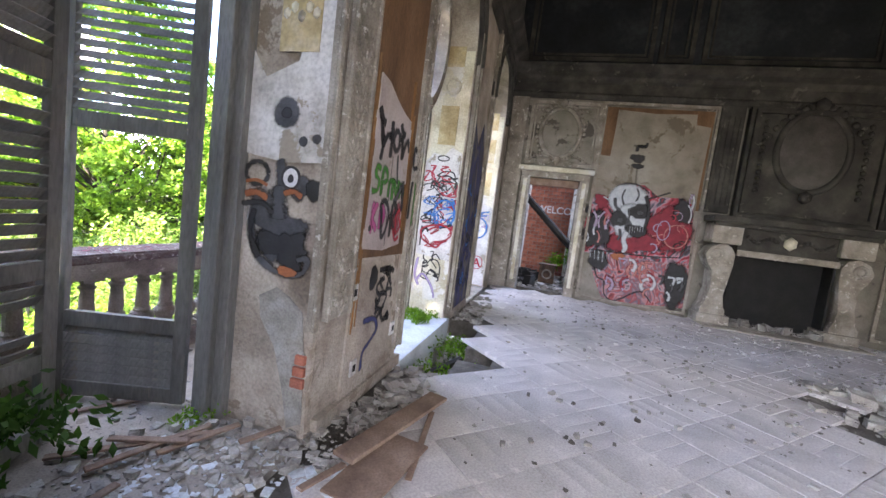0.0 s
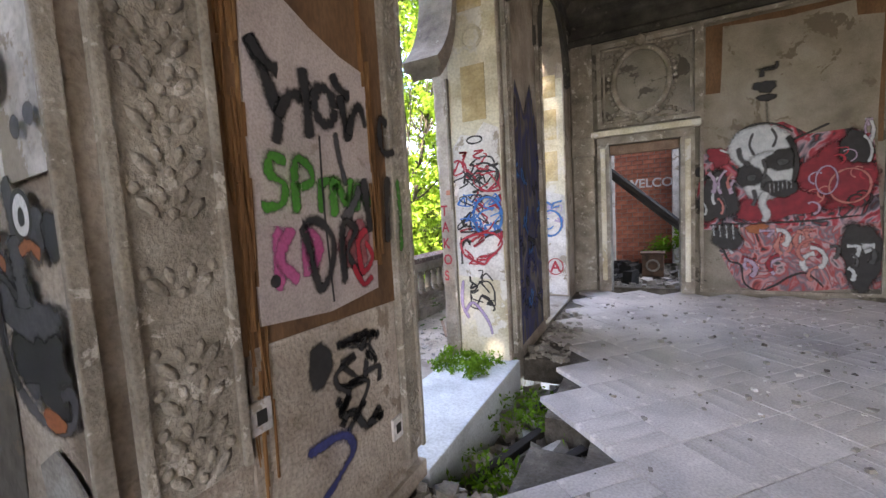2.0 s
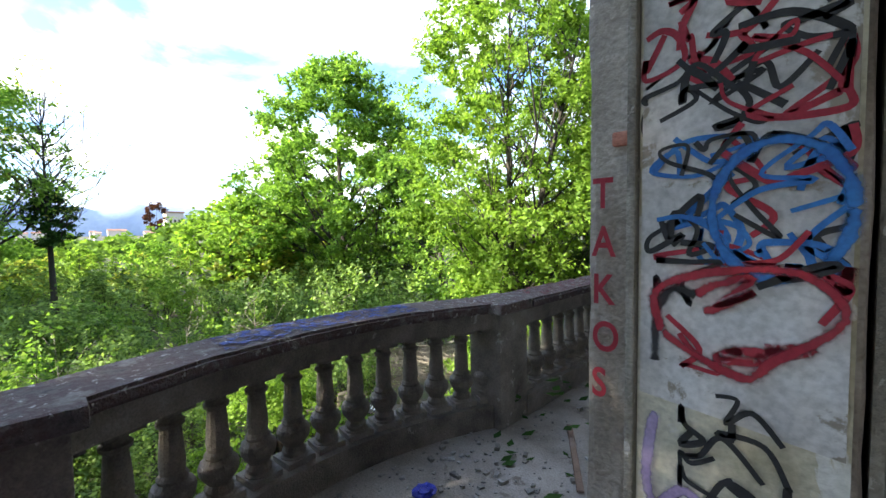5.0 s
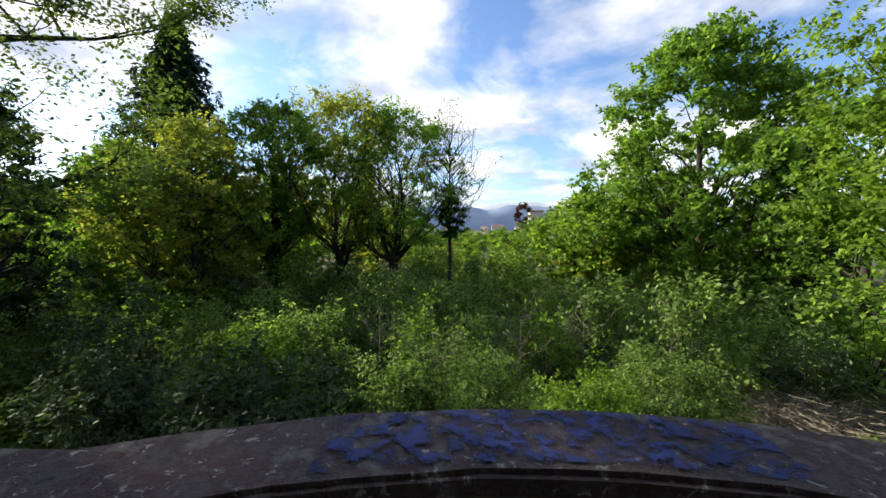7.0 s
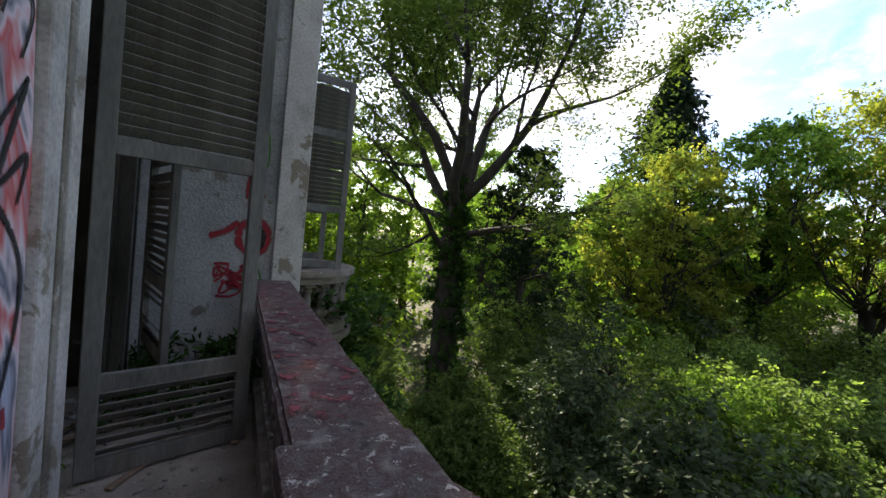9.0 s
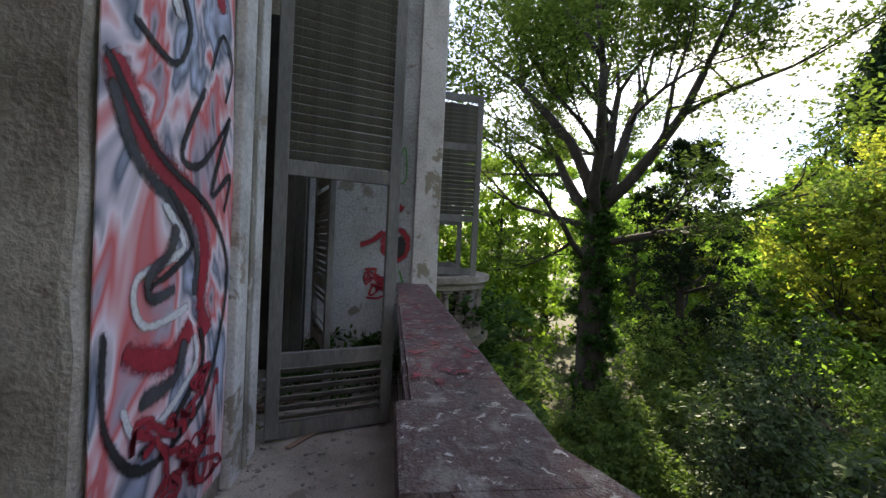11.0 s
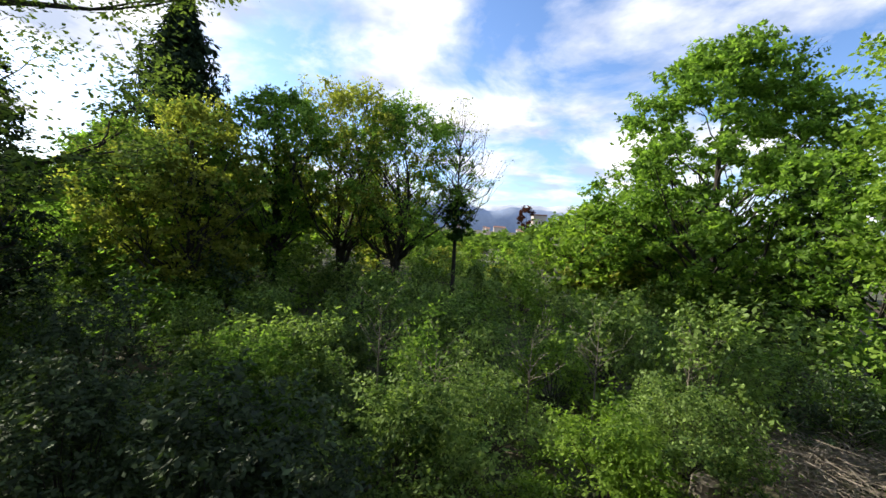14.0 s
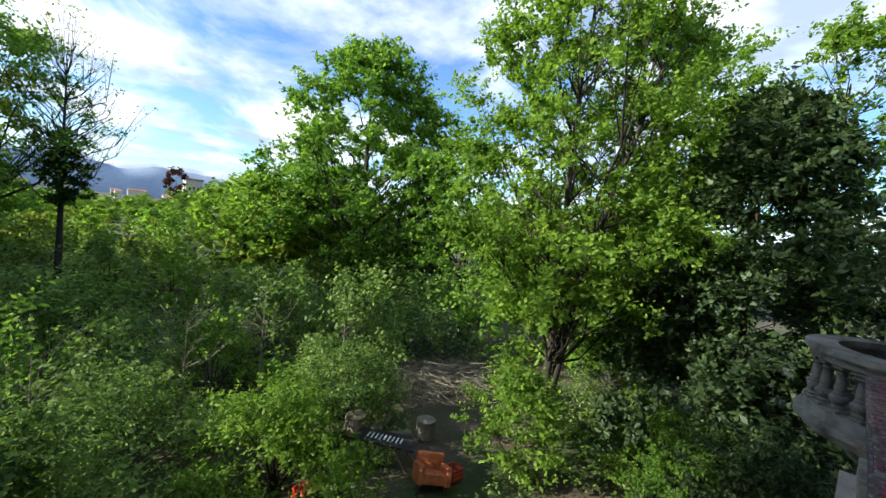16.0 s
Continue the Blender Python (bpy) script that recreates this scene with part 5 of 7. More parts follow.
sheet_y("mirror", [(4.45 + 0.55 * math.cos(radians(9 * k)), 3.5 + 0.73 * math.sin(radians(9 * k))) for k in range(40)], YF - 0.165, GLASS, om)
for sx in (-1, 1):
    for k in range(8):
        bm = bmesh.new()
        beads(bm, [(4.45 + sx * (0.06 + 0.1 * k), YF - 0.2, 4.33 - 0.012 * k * k)], 0.07, (1, 0.6, 1))
        part("garland_flower", bm, SHADESTUCCO, om, smooth=True)
    for k in range(12):
        bm = bmesh.new()
        beads(bm, [(4.45 + sx * 0.82, YF - 0.19, 2.7 + 0.12 * k)], 0.05, (1, 0.6, 1))
        part("pendant_bud", bm, SHADESTUCCO, om, smooth=True)
for z_ in (4.38, 2.65):
    bm = bmesh.new()
    beads(bm, [(4.45, YF - 0.21, z_)], 0.13, (1, 0.6, 1))
    part("shell", bm, SHADESTUCCO, om, smooth=True)

# broken curved moulding left in the middle opening
bm = bmesh.new()
outer = [(4.28 + 1.17 * math.cos(radians(-52 + 5.2 * k)), 3.7 + 1.17 * math.sin(radians(-52 + 5.2 * k))) for k in range(19)]
inner = [(4.28 + 1.05 * math.cos(radians(-52 + 5.2 * k)), 3.7 + 1.05 * math.sin(radians(-52 + 5.2 * k))) for k in range(19)]
prism(bm, outer + inner[::-1], "x", -2.0, -1.72)
mid_ = [(4.28 + 1.09 * math.cos(radians(-52 + 5.2 * k)), 3.7 + 1.09 * math.sin(radians(-52 + 5.2 * k))) for k in range(19)]
inn = [(4.28 + 0.99 * math.cos(radians(-52 + 5.2 * k)), 3.7 + 0.99 * math.sin(radians(-52 + 5.2 * k))) for k in range(19)]
prism(bm, mid_ + inn[::-1], "x", -2.04, -1.68)
tagged(part("trim_broken_fanlight", bm, CONCRETE), "broken curved timber moulding of a lost fanlight", kind="structure")

# ---------------------------------------------------------------- piers: mouldings, boards, patches


def sheet_x(name, outline, x, material, parent=None, label="", t=0.006, facing=1):
    bm = bmesh.new()
    prism(bm, outline, "x", x, x + t * facing)
    return part(name, bm, material, parent, label)


def relief_strip(y0, y1, z0, z1, x, seed):
    s = tagged(new("trim_relief_strip"), "carved stucco strip with flaking paint", "relief", kind="structure")
    boxpart("backing", (x, x + 0.03, y0, y1, z0, z1), STUCCO, s, 0.008)
    for yy_ in (y0 + 0.012, y1 - 0.012):
        boxpart("fillet", (x + 0.03, x + 0.05, yy_ - 0.014, yy_ + 0.014, z0, z1), STUCCO, s, 0.006)
    bm = bmesh.new()
    rg = random.Random(seed)
    w, mid = (y1 - y0) * 0.5, (y0 + y1) / 2

    def leaf(cy, cz, length, width, tilt):
        q = bmesh.ops.create_icosphere(bm, subdivisions=1, radius=1.0)
        for v in q["verts"]:
            a, b = v.co.y * width, v.co.z * length
            v.co = Vector((x + 0.03 + v.co.x * 0.012, cy + a * math.cos(tilt) + b * math.sin(tilt), cz - a * math.sin(tilt) + b * math.cos(tilt)))

    z = z0 + 0.06
    while z < z1 - 0.05:
        if rg.random() > 0.1:
            for sg in (-1, 1):
                leaf(mid + sg * w * 0.42, z + rg.uniform(-0.008, 0.008), 0.045, w * 0.13, sg * 0.75)
                leaf(mid + sg * w * 0.2, z + 0.035, 0.03, w * 0.1, sg * 0.3)
                if rg.random() > 0.3:
                    leaf(mid + sg * w * 0.62, z + 0.05, 0.022, w * 0.12, -sg * 0.6)
            leaf(mid, z - 0.02, 0.02, w * 0.12, 0.0)
        z += 0.115
    part("leafwork", bm, STUCCO, s, smooth=True)
    return s


PX = XI + 0.012
relief_strip(2.19, 2.50, 0.75, 4.6, PX, 1)
relief_strip(3.44, 3.61, 0.2, 4.6, PX, 2)
relief_strip(5.5, 5.68, 0.1, 4.6, PX, 3)
relief_strip(6.8, 6.98, 0.1, 4.6, PX, 4)
tagged(sheet_x("trim_brown_board", [(2.52, 1.1), (3.44, 1.1), (3.44, 4.4), (2.52, 4.4)], PX, BROWNBOARD, t=0.012), "bare brown backing board", kind="structure")
tagged(sheet_x("trim_white_panel", [(2.60, 1.19), (2.95, 1.16), (3.29, 1.2), (3.31, 1.7), (3.29, 2.24), (3.12, 2.27), (2.95, 2.33), (2.78, 2.41), (2.64, 2.43), (2.61, 1.9)], PX + 0.012, PANELWHITE, t=0.012), "torn white-painted panel", kind="structure")
tagged(sheet_x("trim_lower_plaster", [(2.5, 0.1), (3.43, 0.08), (3.42, 1.1), (2.55, 1.12)], PX, PLASTER, t=0.016), "grey lower plaster", kind="structure")
bm = bmesh.new()
rg = random.Random(8)
for k in range(95):
    y_ = rg.uniform(2.535, 2.61)
    z_ = rg.uniform(0.55, 2.3)
    cube(bm, PX + 0.01, PX + rg.uniform(0.016, 0.03), y_, y_ + rg.uniform(0.003, 0.009), z_, z_ + rg.uniform(0.06, 0.3), Matrix.Translation((0, y_, z_)) @ Matrix.Rotation(rg.uniform(-0.08, 0.08), 4, 'X') @ Matrix.Translation((0, -y_, -z_)))
for k in range(14):
    y_ = rg.uniform(3.27, 3.34)
    z_ = rg.uniform(1.2, 2.3)
    cube(bm, PX + 0.01, PX + 0.035, y_, y_ + 0.012, z_, z_ + rg.uniform(0.1, 0.4))
tagged(part("splintered_lath", bm, SPLINTER), "splintered orange-brown wood along a panel edge", "lath", kind="structure")
bm = bmesh.new()
cube(bm, XI, XI + 0.05, 2.2, 3.62, 0.0, 0.1)
tagged(part("baseboard", bm, PLASTER), "plaster skirting", kind="structure")
for y_, z_ in ((2.66, 0.29), (3.37, 0.42), (2.56, 0.88)):
    sk = empty("wall_socket", "old white square wall socket plate", "socket", "wall sockets")
    boxpart("plate", (PX + 0.012, PX + 0.03, y_ - 0.045, y_ + 0.045, z_ - 0.06, z_ + 0.06), WHITEWASH, sk, 0.006)
    boxpart("insert", (PX + 0.03, PX + 0.034, y_ - 0.02, y_ + 0.02, z_ - 0.025, z_ + 0.025), SOOT, sk)

RY = OPEN[0][1] - 0.012        # reveal of the first pier, facing the camera's start
tagged(sheet_y("trim_white_patch", [(-1.92, 1.74), (-1.62, 1.70), (-1.3, 1.72), (-1.29, 2.3), (-1.33, 2.75), (-1.5, 2.6), (-1.58, 2.3), (-1.8, 2.2), (-1.93, 2.4)], RY, WHITEWASH), "flaking white paint patch", kind="structure")
tagged(sheet_y("trim_ochre_panel", [(-1.72, 2.35), (-1.45, 2.35), (-1.45, 4.3), (-1.72, 4.3)], RY - 0.006, OCHRE), "ochre panel with faded ornament", kind="structure")
bm = bmesh.new()
for k in range(7):
    z_ = 2.55 + 0.27 * k
    for sx in (-1, 1):
        beads(bm, [(-1.585 + sx * 0.05 * j, RY - 0.014, z_ + 0.05 * math.sin(j * 1.4)) for j in range(3)], 0.028, (1, 0.4, 1.3))
tagged(part("trim_scroll_ornament", bm, CREAM, smooth=True), "raised cream scroll ornament", kind="structure")
tagged(sheet_y("trim_broken_plaster", [(-1.72, 0.86), (-1.6, 0.93), (-1.5, 0.88), (-1.4, 0.8), (-1.36, 0.5), (-1.34, 0.1), (-1.44, 0.05), (-1.5, 0.3), (-1.58, 0.55), (-1.7, 0.72)], RY, RUBBLE), "plaster broken off down to rough masonry", kind="structure")
for k in range(3):
    tagged(boxpart("exposed_brick", (-1.43 + 0.01 * k, -1.34, RY - 0.03, RY, 0.33 + 0.075 * k, 0.39 + 0.075 * k), BRICK, None, 0.008), "exposed red brick in broken plaster", "brick", "exposed bricks")
for x0, x1, p_ in ((-1.36, -1.32, 0.02), (-1.31, -1.29, 0.035)):
    trimbox("trim_reveal_edge", (x0, x1, RY - p_, RY + 0.01, 0.7, 4.6), STUCCO)

# reveal of the second pier
SY = OPEN[1][1] - 0.012
tagged(sheet_y("trim_cream_face", [(-1.86, 0.02), (-1.34, 0.02), (-1.34, 4.5), (-1.86, 4.5)], SY + 0.004, CREAM), "cream painted reveal", kind="structure")
tagged(sheet_y("trim_white_patch", [(-1.85, 0.9), (-1.35, 0.85), (-1.35, 2.35), (-1.5, 2.42), (-1.6, 2.3), (-1.75, 2.33), (-1.85, 2.2)], SY - 0.003, WHITEWASH), "whitewashed part of the reveal", kind="structure")
for z0, z1 in ((2.45, 2.98), (3.5, 4.1)):
    tagged(sheet_y("trim_ochre_panel", [(-1.72, z0), (-1.47, z0), (-1.47, z1), (-1.72, z1)], SY - 0.003, OCHRE), "ochre panel with faded ornament", kind="structure")
V, F = ring_y(-1.595, 3.24, 0.1, 0.1, 0.018, SY - 0.004)
tagged(raw("trim_roundel", V, F, CREAM, None, True), kind="structure")
trimbox("trim_reveal_groove", (-1.895, -1.865, SY - 0.03, SY + 0.02, 0.0, 2.9), STUCCO, 0.01)
tagged(boxpart("exposed_brick", (-1.955, -1.87, SY - 0.004, SY + 0.03, 1.74, 1.79), BRICK, None, 0.01), "exposed red brick in broken plaster", "brick", "exposed bricks")
TY = OPEN[2][1] - 0.006
tagged(sheet_y("trim_cream_face", [(-2.1, 0.02), (-1.34, 0.02), (-1.34, 4.5), (-2.1, 4.5)], TY, CREAM), "cream painted reveal", kind="structure")
tagged(sheet_y("trim_white_patch", [(-2.0, 0.05), (-1.35, 0.02), (-1.35, 1.75), (-1.7, 1.85), (-2.0, 1.8)], TY - 0.006, WHITEWASH), "whitewashed part of the reveal", kind="structure")
for z0 in (2.0, 2.7, 3.4):
    tagged(sheet_y("trim_ochre_panel", [(-1.75, z0), (-1.45, z0), (-1.45, z0 + 0.5), (-1.75, z0 + 0.5)], TY - 0.006, OCHRE), "ochre panel with faded ornament", kind="structure")

# ---------------------------------------------------------------- sprayed writing and pictures


class Face:
    """A wall plane on which paint lies: u runs to the viewer's right, v up."""

    def __init__(self, kind, at):
        self.kind, self.at, self.step = kind, at, 0

    def place(self, u, v, lift):
        if self.kind == "+x":
            return (self.at + lift, u, v)
        if self.kind == "-x":
            return (self.at - lift, u, v)
        if self.kind == "-y":
            return (u, self.at - lift, v)
        return (u, self.at + lift, v)

    def turn(self):
        return {"+x": 90, "-x": -90, "-y": 0, "+y": 180}[self.kind]


def smooth_line(pts, k=6):
    out = []
    n = len(pts)
    for i in range(n - 1):
        p0, p1, p2, p3 = pts[max(0, i - 1)], pts[i], pts[i + 1], pts[min(n - 1, i + 2)]
        for j in range(k):
            t = j / k
            out.append(tuple(0.5 * (2 * b + (c - a) * t + (2 * a - 5 * b + 4 * c - d) * t * t + (3 * b - a - 3 * c + d) * t ** 3) for a, b, c, d in zip(p0, p1, p2, p3)))
    out.append(pts[-1])
    return out


def sprayed(ink):
    """Spray paint: it thins out into a fine mist of dots towards the edge of the line."""
    if "soft_" + ink not in INK:
        m = INK[ink].copy()
        m.name = "soft_" + ink
        n, l = m.node_tree.nodes, m.node_tree.links
        at = n.new("ShaderNodeAttribute")
        at.attribute_name = "cover"
        tc = n.new("ShaderNodeTexCoord")
        no = n.new("ShaderNodeTexNoise")
        no.inputs["Scale"].default_value, no.inputs["Detail"].default_value = 55.0, 6.0
        l.new(tc.outputs["Object"], no.inputs["Vector"])
        sm = n.new("ShaderNodeMath")
        sm.operation, sm.inputs[1].default_value = "MULTIPLY_ADD", 0.55
        l.new(no.outputs["Fac"], sm.inputs[0])
        l.new(at.outputs["Fac"], sm.inputs[2])
        rp = n.new("ShaderNodeValToRGB")
        rp.color_ramp.interpolation = "EASE"
        rp.color_ramp.elements[0].position, rp.color_ramp.elements[1].position = 0.3, 0.86
        rp.color_ramp.elements[1].color = (0.95, 0.95, 0.95, 1)
        l.new(sm.outputs[0], rp.inputs[0])
        tr = n.new("ShaderNodeBsdfTransparent")
        mx = n.new("ShaderNodeMixShader")
        l.new(rp.outputs[0], mx.inputs[0])
        l.new(tr.outputs[0], mx.inputs[1])
        l.new(n["Principled BSDF"].outputs[0], mx.inputs[2])
        l.new(mx.outputs[0], n["Material Output"].inputs[0])
        INK["soft_" + ink] = m
    return INK["soft_" + ink]


def covered(ob, values):
    ob.data.attributes.new("cover", "FLOAT", "POINT").data.foreach_set("value", np.asarray(values, dtype=np.float32))
    return ob


def stroke(face, pts, w, ink, parent, name="stroke", curved=True):
    soft = isinstance(ink, str) and w >= 0.024
    face.step += 1
    lift = 0.003 + 0.0002 * (face.step % 90)
    line = smooth_line(pts) if curved else pts
    V, F, C = [], [], []
    last = len(line) - 1
    for i, (u, v) in enumerate(line):
        a, b = line[max(0, i - 1)], line[min(last, i + 1)]
        d = Vector((b[0] - a[0], b[1] - a[1]))
        d = d.normalized() if d.length > 1e-6 else Vector((1, 0))
        q = w * (0.78 if soft else 0.42) * (1 + 0.15 * math.sin(i * 0.23))
        V += [face.place(u - d.y * q, v + d.x * q, lift), face.place(u, v, lift), face.place(u + d.y * q, v - d.x * q, lift)]
        C += [0.0, 0.35 if i in (0, last) else 0.8 + 0.15 * math.sin(i * 0.7), 0.0]
    for i in range(last):
        F += [(3 * i, 3 * i + 1, 3 * i + 4, 3 * i + 3), (3 * i + 1, 3 * i + 2, 3 * i + 5, 3 * i + 4)]
    if soft:
        return covered(raw(name, V, F, sprayed(ink), parent), C)
    return raw(name, V, F, INK[ink] if isinstance(ink, str) else ink, parent)


def blob(face, cu, cv, ru, rv, ink, parent, name="patch", wob=0.12, seed=0, n=28):
    soft = isinstance(ink, str) and ru > 0.012
    face.step += 1
    lift = 0.003 + 0.0002 * (face.step % 90)
    rg = random.Random(seed + int(cu * 91) + int(cv * 37))
    ph = [rg.uniform(0, 6.28) for _ in range(3)]
    V, F, C = [face.place(cu, cv, lift)], [], [1.0]
    rings = ((0.72, 0.9), (1.22, 0.0)) if soft else ((1.0, 1.0),)
    for grow, c in rings:
        for k in range(n):
            a = 2 * math.pi * k / n
            s = grow * (1 + wob * (math.sin(2 * a + ph[0]) * 0.5 + math.sin(3 * a + ph[1]) * 0.6 + math.sin(7 * a + ph[2]) * 0.35))
            V.append(face.place(cu + ru * s * math.cos(a), cv + rv * s * math.sin(a), lift))
            C.append(c)
    for k in range(n):
        j = (k + 1) % n
        F.append((0, 1 + k, 1 + j))
        if soft:
            F.append((1 + k, 1 + n + k, 1 + n + j, 1 + j))
    if soft:
        return covered(raw(name, V, F, sprayed(ink), parent), C)
    return raw(name, V, F, INK[ink] if isinstance(ink, str) else ink, parent)


def circle(face, cu, cv, ru, rv, w, ink, parent):
    return stroke(face, [(cu + ru * math.cos(radians(24 * k)), cv + rv * math.sin(radians(24 * k))) for k in range(16)], w, ink, parent)


def scribble(face, u0, u1, v0, v1, n, w, inks, parent, seed):
    rg = random.Random(seed)
    for i in range(n):
        u, v = rg.uniform(u0, u1), rg.uniform(v0, v1)
        pts = [(u, v)]
        for _ in range(rg.randint(4, 7)):
            u = min(u1, max(u0, u + rg.uniform(-0.13, 0.13)))
            v = min(v1, max(v0, v + rg.uniform(-0.1, 0.1)))
            pts.append((u, v))
        stroke(face, pts, w * rg.uniform(0.7, 1.2), rg.choice(inks), parent)


def word(face, text, u, v, size, ink, parent, shear=0.0, squeeze=1.0):
    face.step += 1
    cu = bpy.data.curves.new("letters", "FONT")
    cu.body, cu.size, cu.shear, cu.offset = text, size, shear, size * 0.02
    ob = bpy.data.objects.new("letters", cu)
    me = bpy.data.meshes.new_from_object(ob)
    bpy.data.objects.remove(ob)
    me.name = "letters"
    me.materials.append(INK[ink])
    o = new("letters", me)
    o.parent = parent
    o.matrix_world = pose(*face.place(u, v, 0.006 + 0.0002 * (face.step % 90)), 90, 0, face.turn()) @ Matrix.Diagonal((squeeze, 1, 1, 1))
    return o


def painting(label, kind="graffiti"):
    return empty("graffiti", label, kind, "wall graffiti")


# white panel of the first pier
INK["dullred"] = surf("dull_red_stain", [(0.12, 0.04, 0.045), (0.24, 0.07, 0.08), (0.3, 0.16, 0.16)], 14, 60, 0.9, 0.3, 0.003)
fa = Face("+x", PX + 0.024)
g = painting("black sprayed word Hot above green and pink letters on white panel")
stroke(fa, [(2.65, 2.2), (2.69, 2.12), (2.74, 1.99), (2.75, 1.92), (2.73, 1.84)], 0.056, "black", g)
stroke(fa, [(2.65, 2.2), (2.71, 2.13), (2.77, 2.11)], 0.05, "black", g)
stroke(fa, [(2.75, 1.94), (2.81, 2.03), (2.88, 2.04)], 0.046, "black", g)
stroke(fa, [(2.89, 2.16), (2.9, 2.03), (2.9, 1.88)], 0.052, "black", g)
circle(fa, 3.0, 2.03, 0.058, 0.075, 0.05, "black", g)
stroke(fa, [(3.06, 2.18), (3.09, 2.13), (3.17, 2.1)], 0.05, "black", g)
stroke(fa, [(3.1, 2.1), (3.12, 2.0), (3.14, 1.9)], 0.052, "black", g)
stroke(fa, [(3.14, 1.93), (3.18, 2.02), (3.24, 2.07), (3.27, 1.98)], 0.046, "black", g)
stroke(Face("+x", PX + 0.05), [(3.42, 2.02), (3.36, 2.03), (3.35, 1.93), (3.38, 1.87), (3.47, 1.89)], 0.045, "black", g)
stroke(fa, [(3.05, 1.93), (3.07, 1.8), (3.1, 1.7)], 0.03, "grey", g)
stroke(fa, [(2.77, 1.78), (2.7, 1.79), (2.69, 1.73), (2.75, 1.69), (2.73, 1.62), (2.64, 1.61)], 0.042, "green", g)
stroke(fa, [(2.8, 1.58), (2.81, 1.78), (2.88, 1.77), (2.89, 1.71), (2.81, 1.68)], 0.042, "green", g)
stroke(fa, [(2.93, 1.58), (2.94, 1.72)], 0.038, "green", g)
stroke(fa, [(2.93, 1.7), (3.0, 1.72), (3.06, 1.7)], 0.038, "green", g)
stroke(fa, [(3.01, 1.56), (3.02, 1.72), (3.1, 1.62), (3.13, 1.74)], 0.05, "green", g)
stroke(fa, [(3.15, 1.58), (3.18, 1.7), (3.26, 1.6)], 0.06, "green", g)
stroke(fa, [(3.06, 1.54), (3.14, 1.62), (3.2, 1.7)], 0.05, "grey", g)
stroke(fa, [(3.22, 1.74), (3.24, 1.6), (3.25, 1.48)], 0.055, "black", g)
stroke(Face("+x", PX + 0.05), [(3.39, 1.76), (3.37, 1.6), (3.36, 1.42)], 0.05, "black", g)
stroke(fa, [(2.69, 1.3), (2.7, 1.54)], 0.045, "pink", g)
stroke(fa, [(2.77, 1.53), (2.7, 1.42), (2.78, 1.32)], 0.045, "pink", g)
stroke(fa, [(2.83, 1.33), (2.84, 1.5), (2.9, 1.44), (2.85, 1.34)], 0.05, "pink", g)
stroke(fa, [(2.82, 1.54), (2.85, 1.42), (2.89, 1.27), (2.97, 1.36), (2.98, 1.48), (2.9, 1.55), (2.82, 1.54)], 0.04, "black", g)
blob(fa, 3.13, 1.42, 0.1, 0.11, "dullred", g, "patch", 0.25)
stroke(fa, [(3.04, 1.26), (3.05, 1.52), (3.14, 1.5), (3.07, 1.4), (3.17, 1.28)], 0.042, "black", g)
stroke(fa, [(3.22, 1.5), (3.15, 1.44), (3.17, 1.3), (3.25, 1.36), (3.2, 1.44)], 0.035, "red", g)
stroke(fa, [(3.1, 1.34), (3.17, 1.24), (3.24, 1.27)], 0.03, "red", g)
blob(fa, 2.67, 1.34, 0.022, 0.022, "black", g, "dot", 0.02)
stroke(fa, [(2.95, 1.9), (2.945, 1.6), (2.96, 1.2)], 0.012, "black", g, "crack")
stroke(Face("+x", PX + 0.036), [(3.50, 1.75), (3.51, 1.55), (3.5, 1.36)], 0.032, "green", g)
fb = Face("+x", PX + 0.016)
g = painting("vertical black sprayed tag on grey plaster")
scribble(fb, 2.95, 3.25, 0.55, 1.0, 9, 0.035, ["black"], g, 3)
stroke(fb, [(2.75, 0.62), (2.95, 0.6), (3.02, 0.5), (2.9, 0.42), (2.8, 0.36), (2.79, 0.22)], 0.045, "navy", g)
blob(fb, 2.86, 0.95, 0.07, 0.09, "black", g)

# cartoon creature on the first reveal
fc = Face("-y", RY - 0.012)
g = painting("black sprayed cartoon creature with a long snout on grey plaster")
blob(fc, -1.64, 1.3, 0.2, 0.17, "grey", g, "body", 0.4)
blob(fc, -1.56, 1.18, 0.15, 0.12, "black", g, "body", 0.45)
stroke(fc, [(-1.64, 1.72), (-1.63, 1.6), (-1.63, 1.5)], 0.06, "grey", g, "neck")
stroke(fc, [(-1.63, 1.56), (-1.63, 1.45), (-1.63, 1.35)], 0.1, "grey", g, "neck")
blob(fc, -1.49, 1.56, 0.07, 0.07, "grey", g, "snout", 0.2)
blob(fc, -1.39, 1.55, 0.06, 0.06, "black", g, "snout", 0.1)
blob(fc, -1.56, 1.61, 0.055, 0.06, "white", g, "eye", 0.05)
blob(fc, -1.56, 1.605, 0.02, 0.025, "black", g, "pupil", 0.05)
circle(fc, -1.56, 1.61, 0.06, 0.065, 0.02, "black", g)
circle(fc, -1.8, 1.62, 0.08, 0.07, 0.03, "black", g)
stroke(fc, [(-1.88, 1.56), (-1.8, 1.575), (-1.72, 1.55)], 0.022, "orange", g)
stroke(fc, [(-1.88, 1.48), (-1.8, 1.5), (-1.71, 1.47)], 0.04, "orange", g)
stroke(fc, [(-1.6, 1.51), (-1.53, 1.53), (-1.47, 1.5)], 0.035, "orange", g)
stroke(fc, [(-1.9, 1.42), (-1.75, 1.44), (-1.66, 1.38)], 0.03, "black", g)
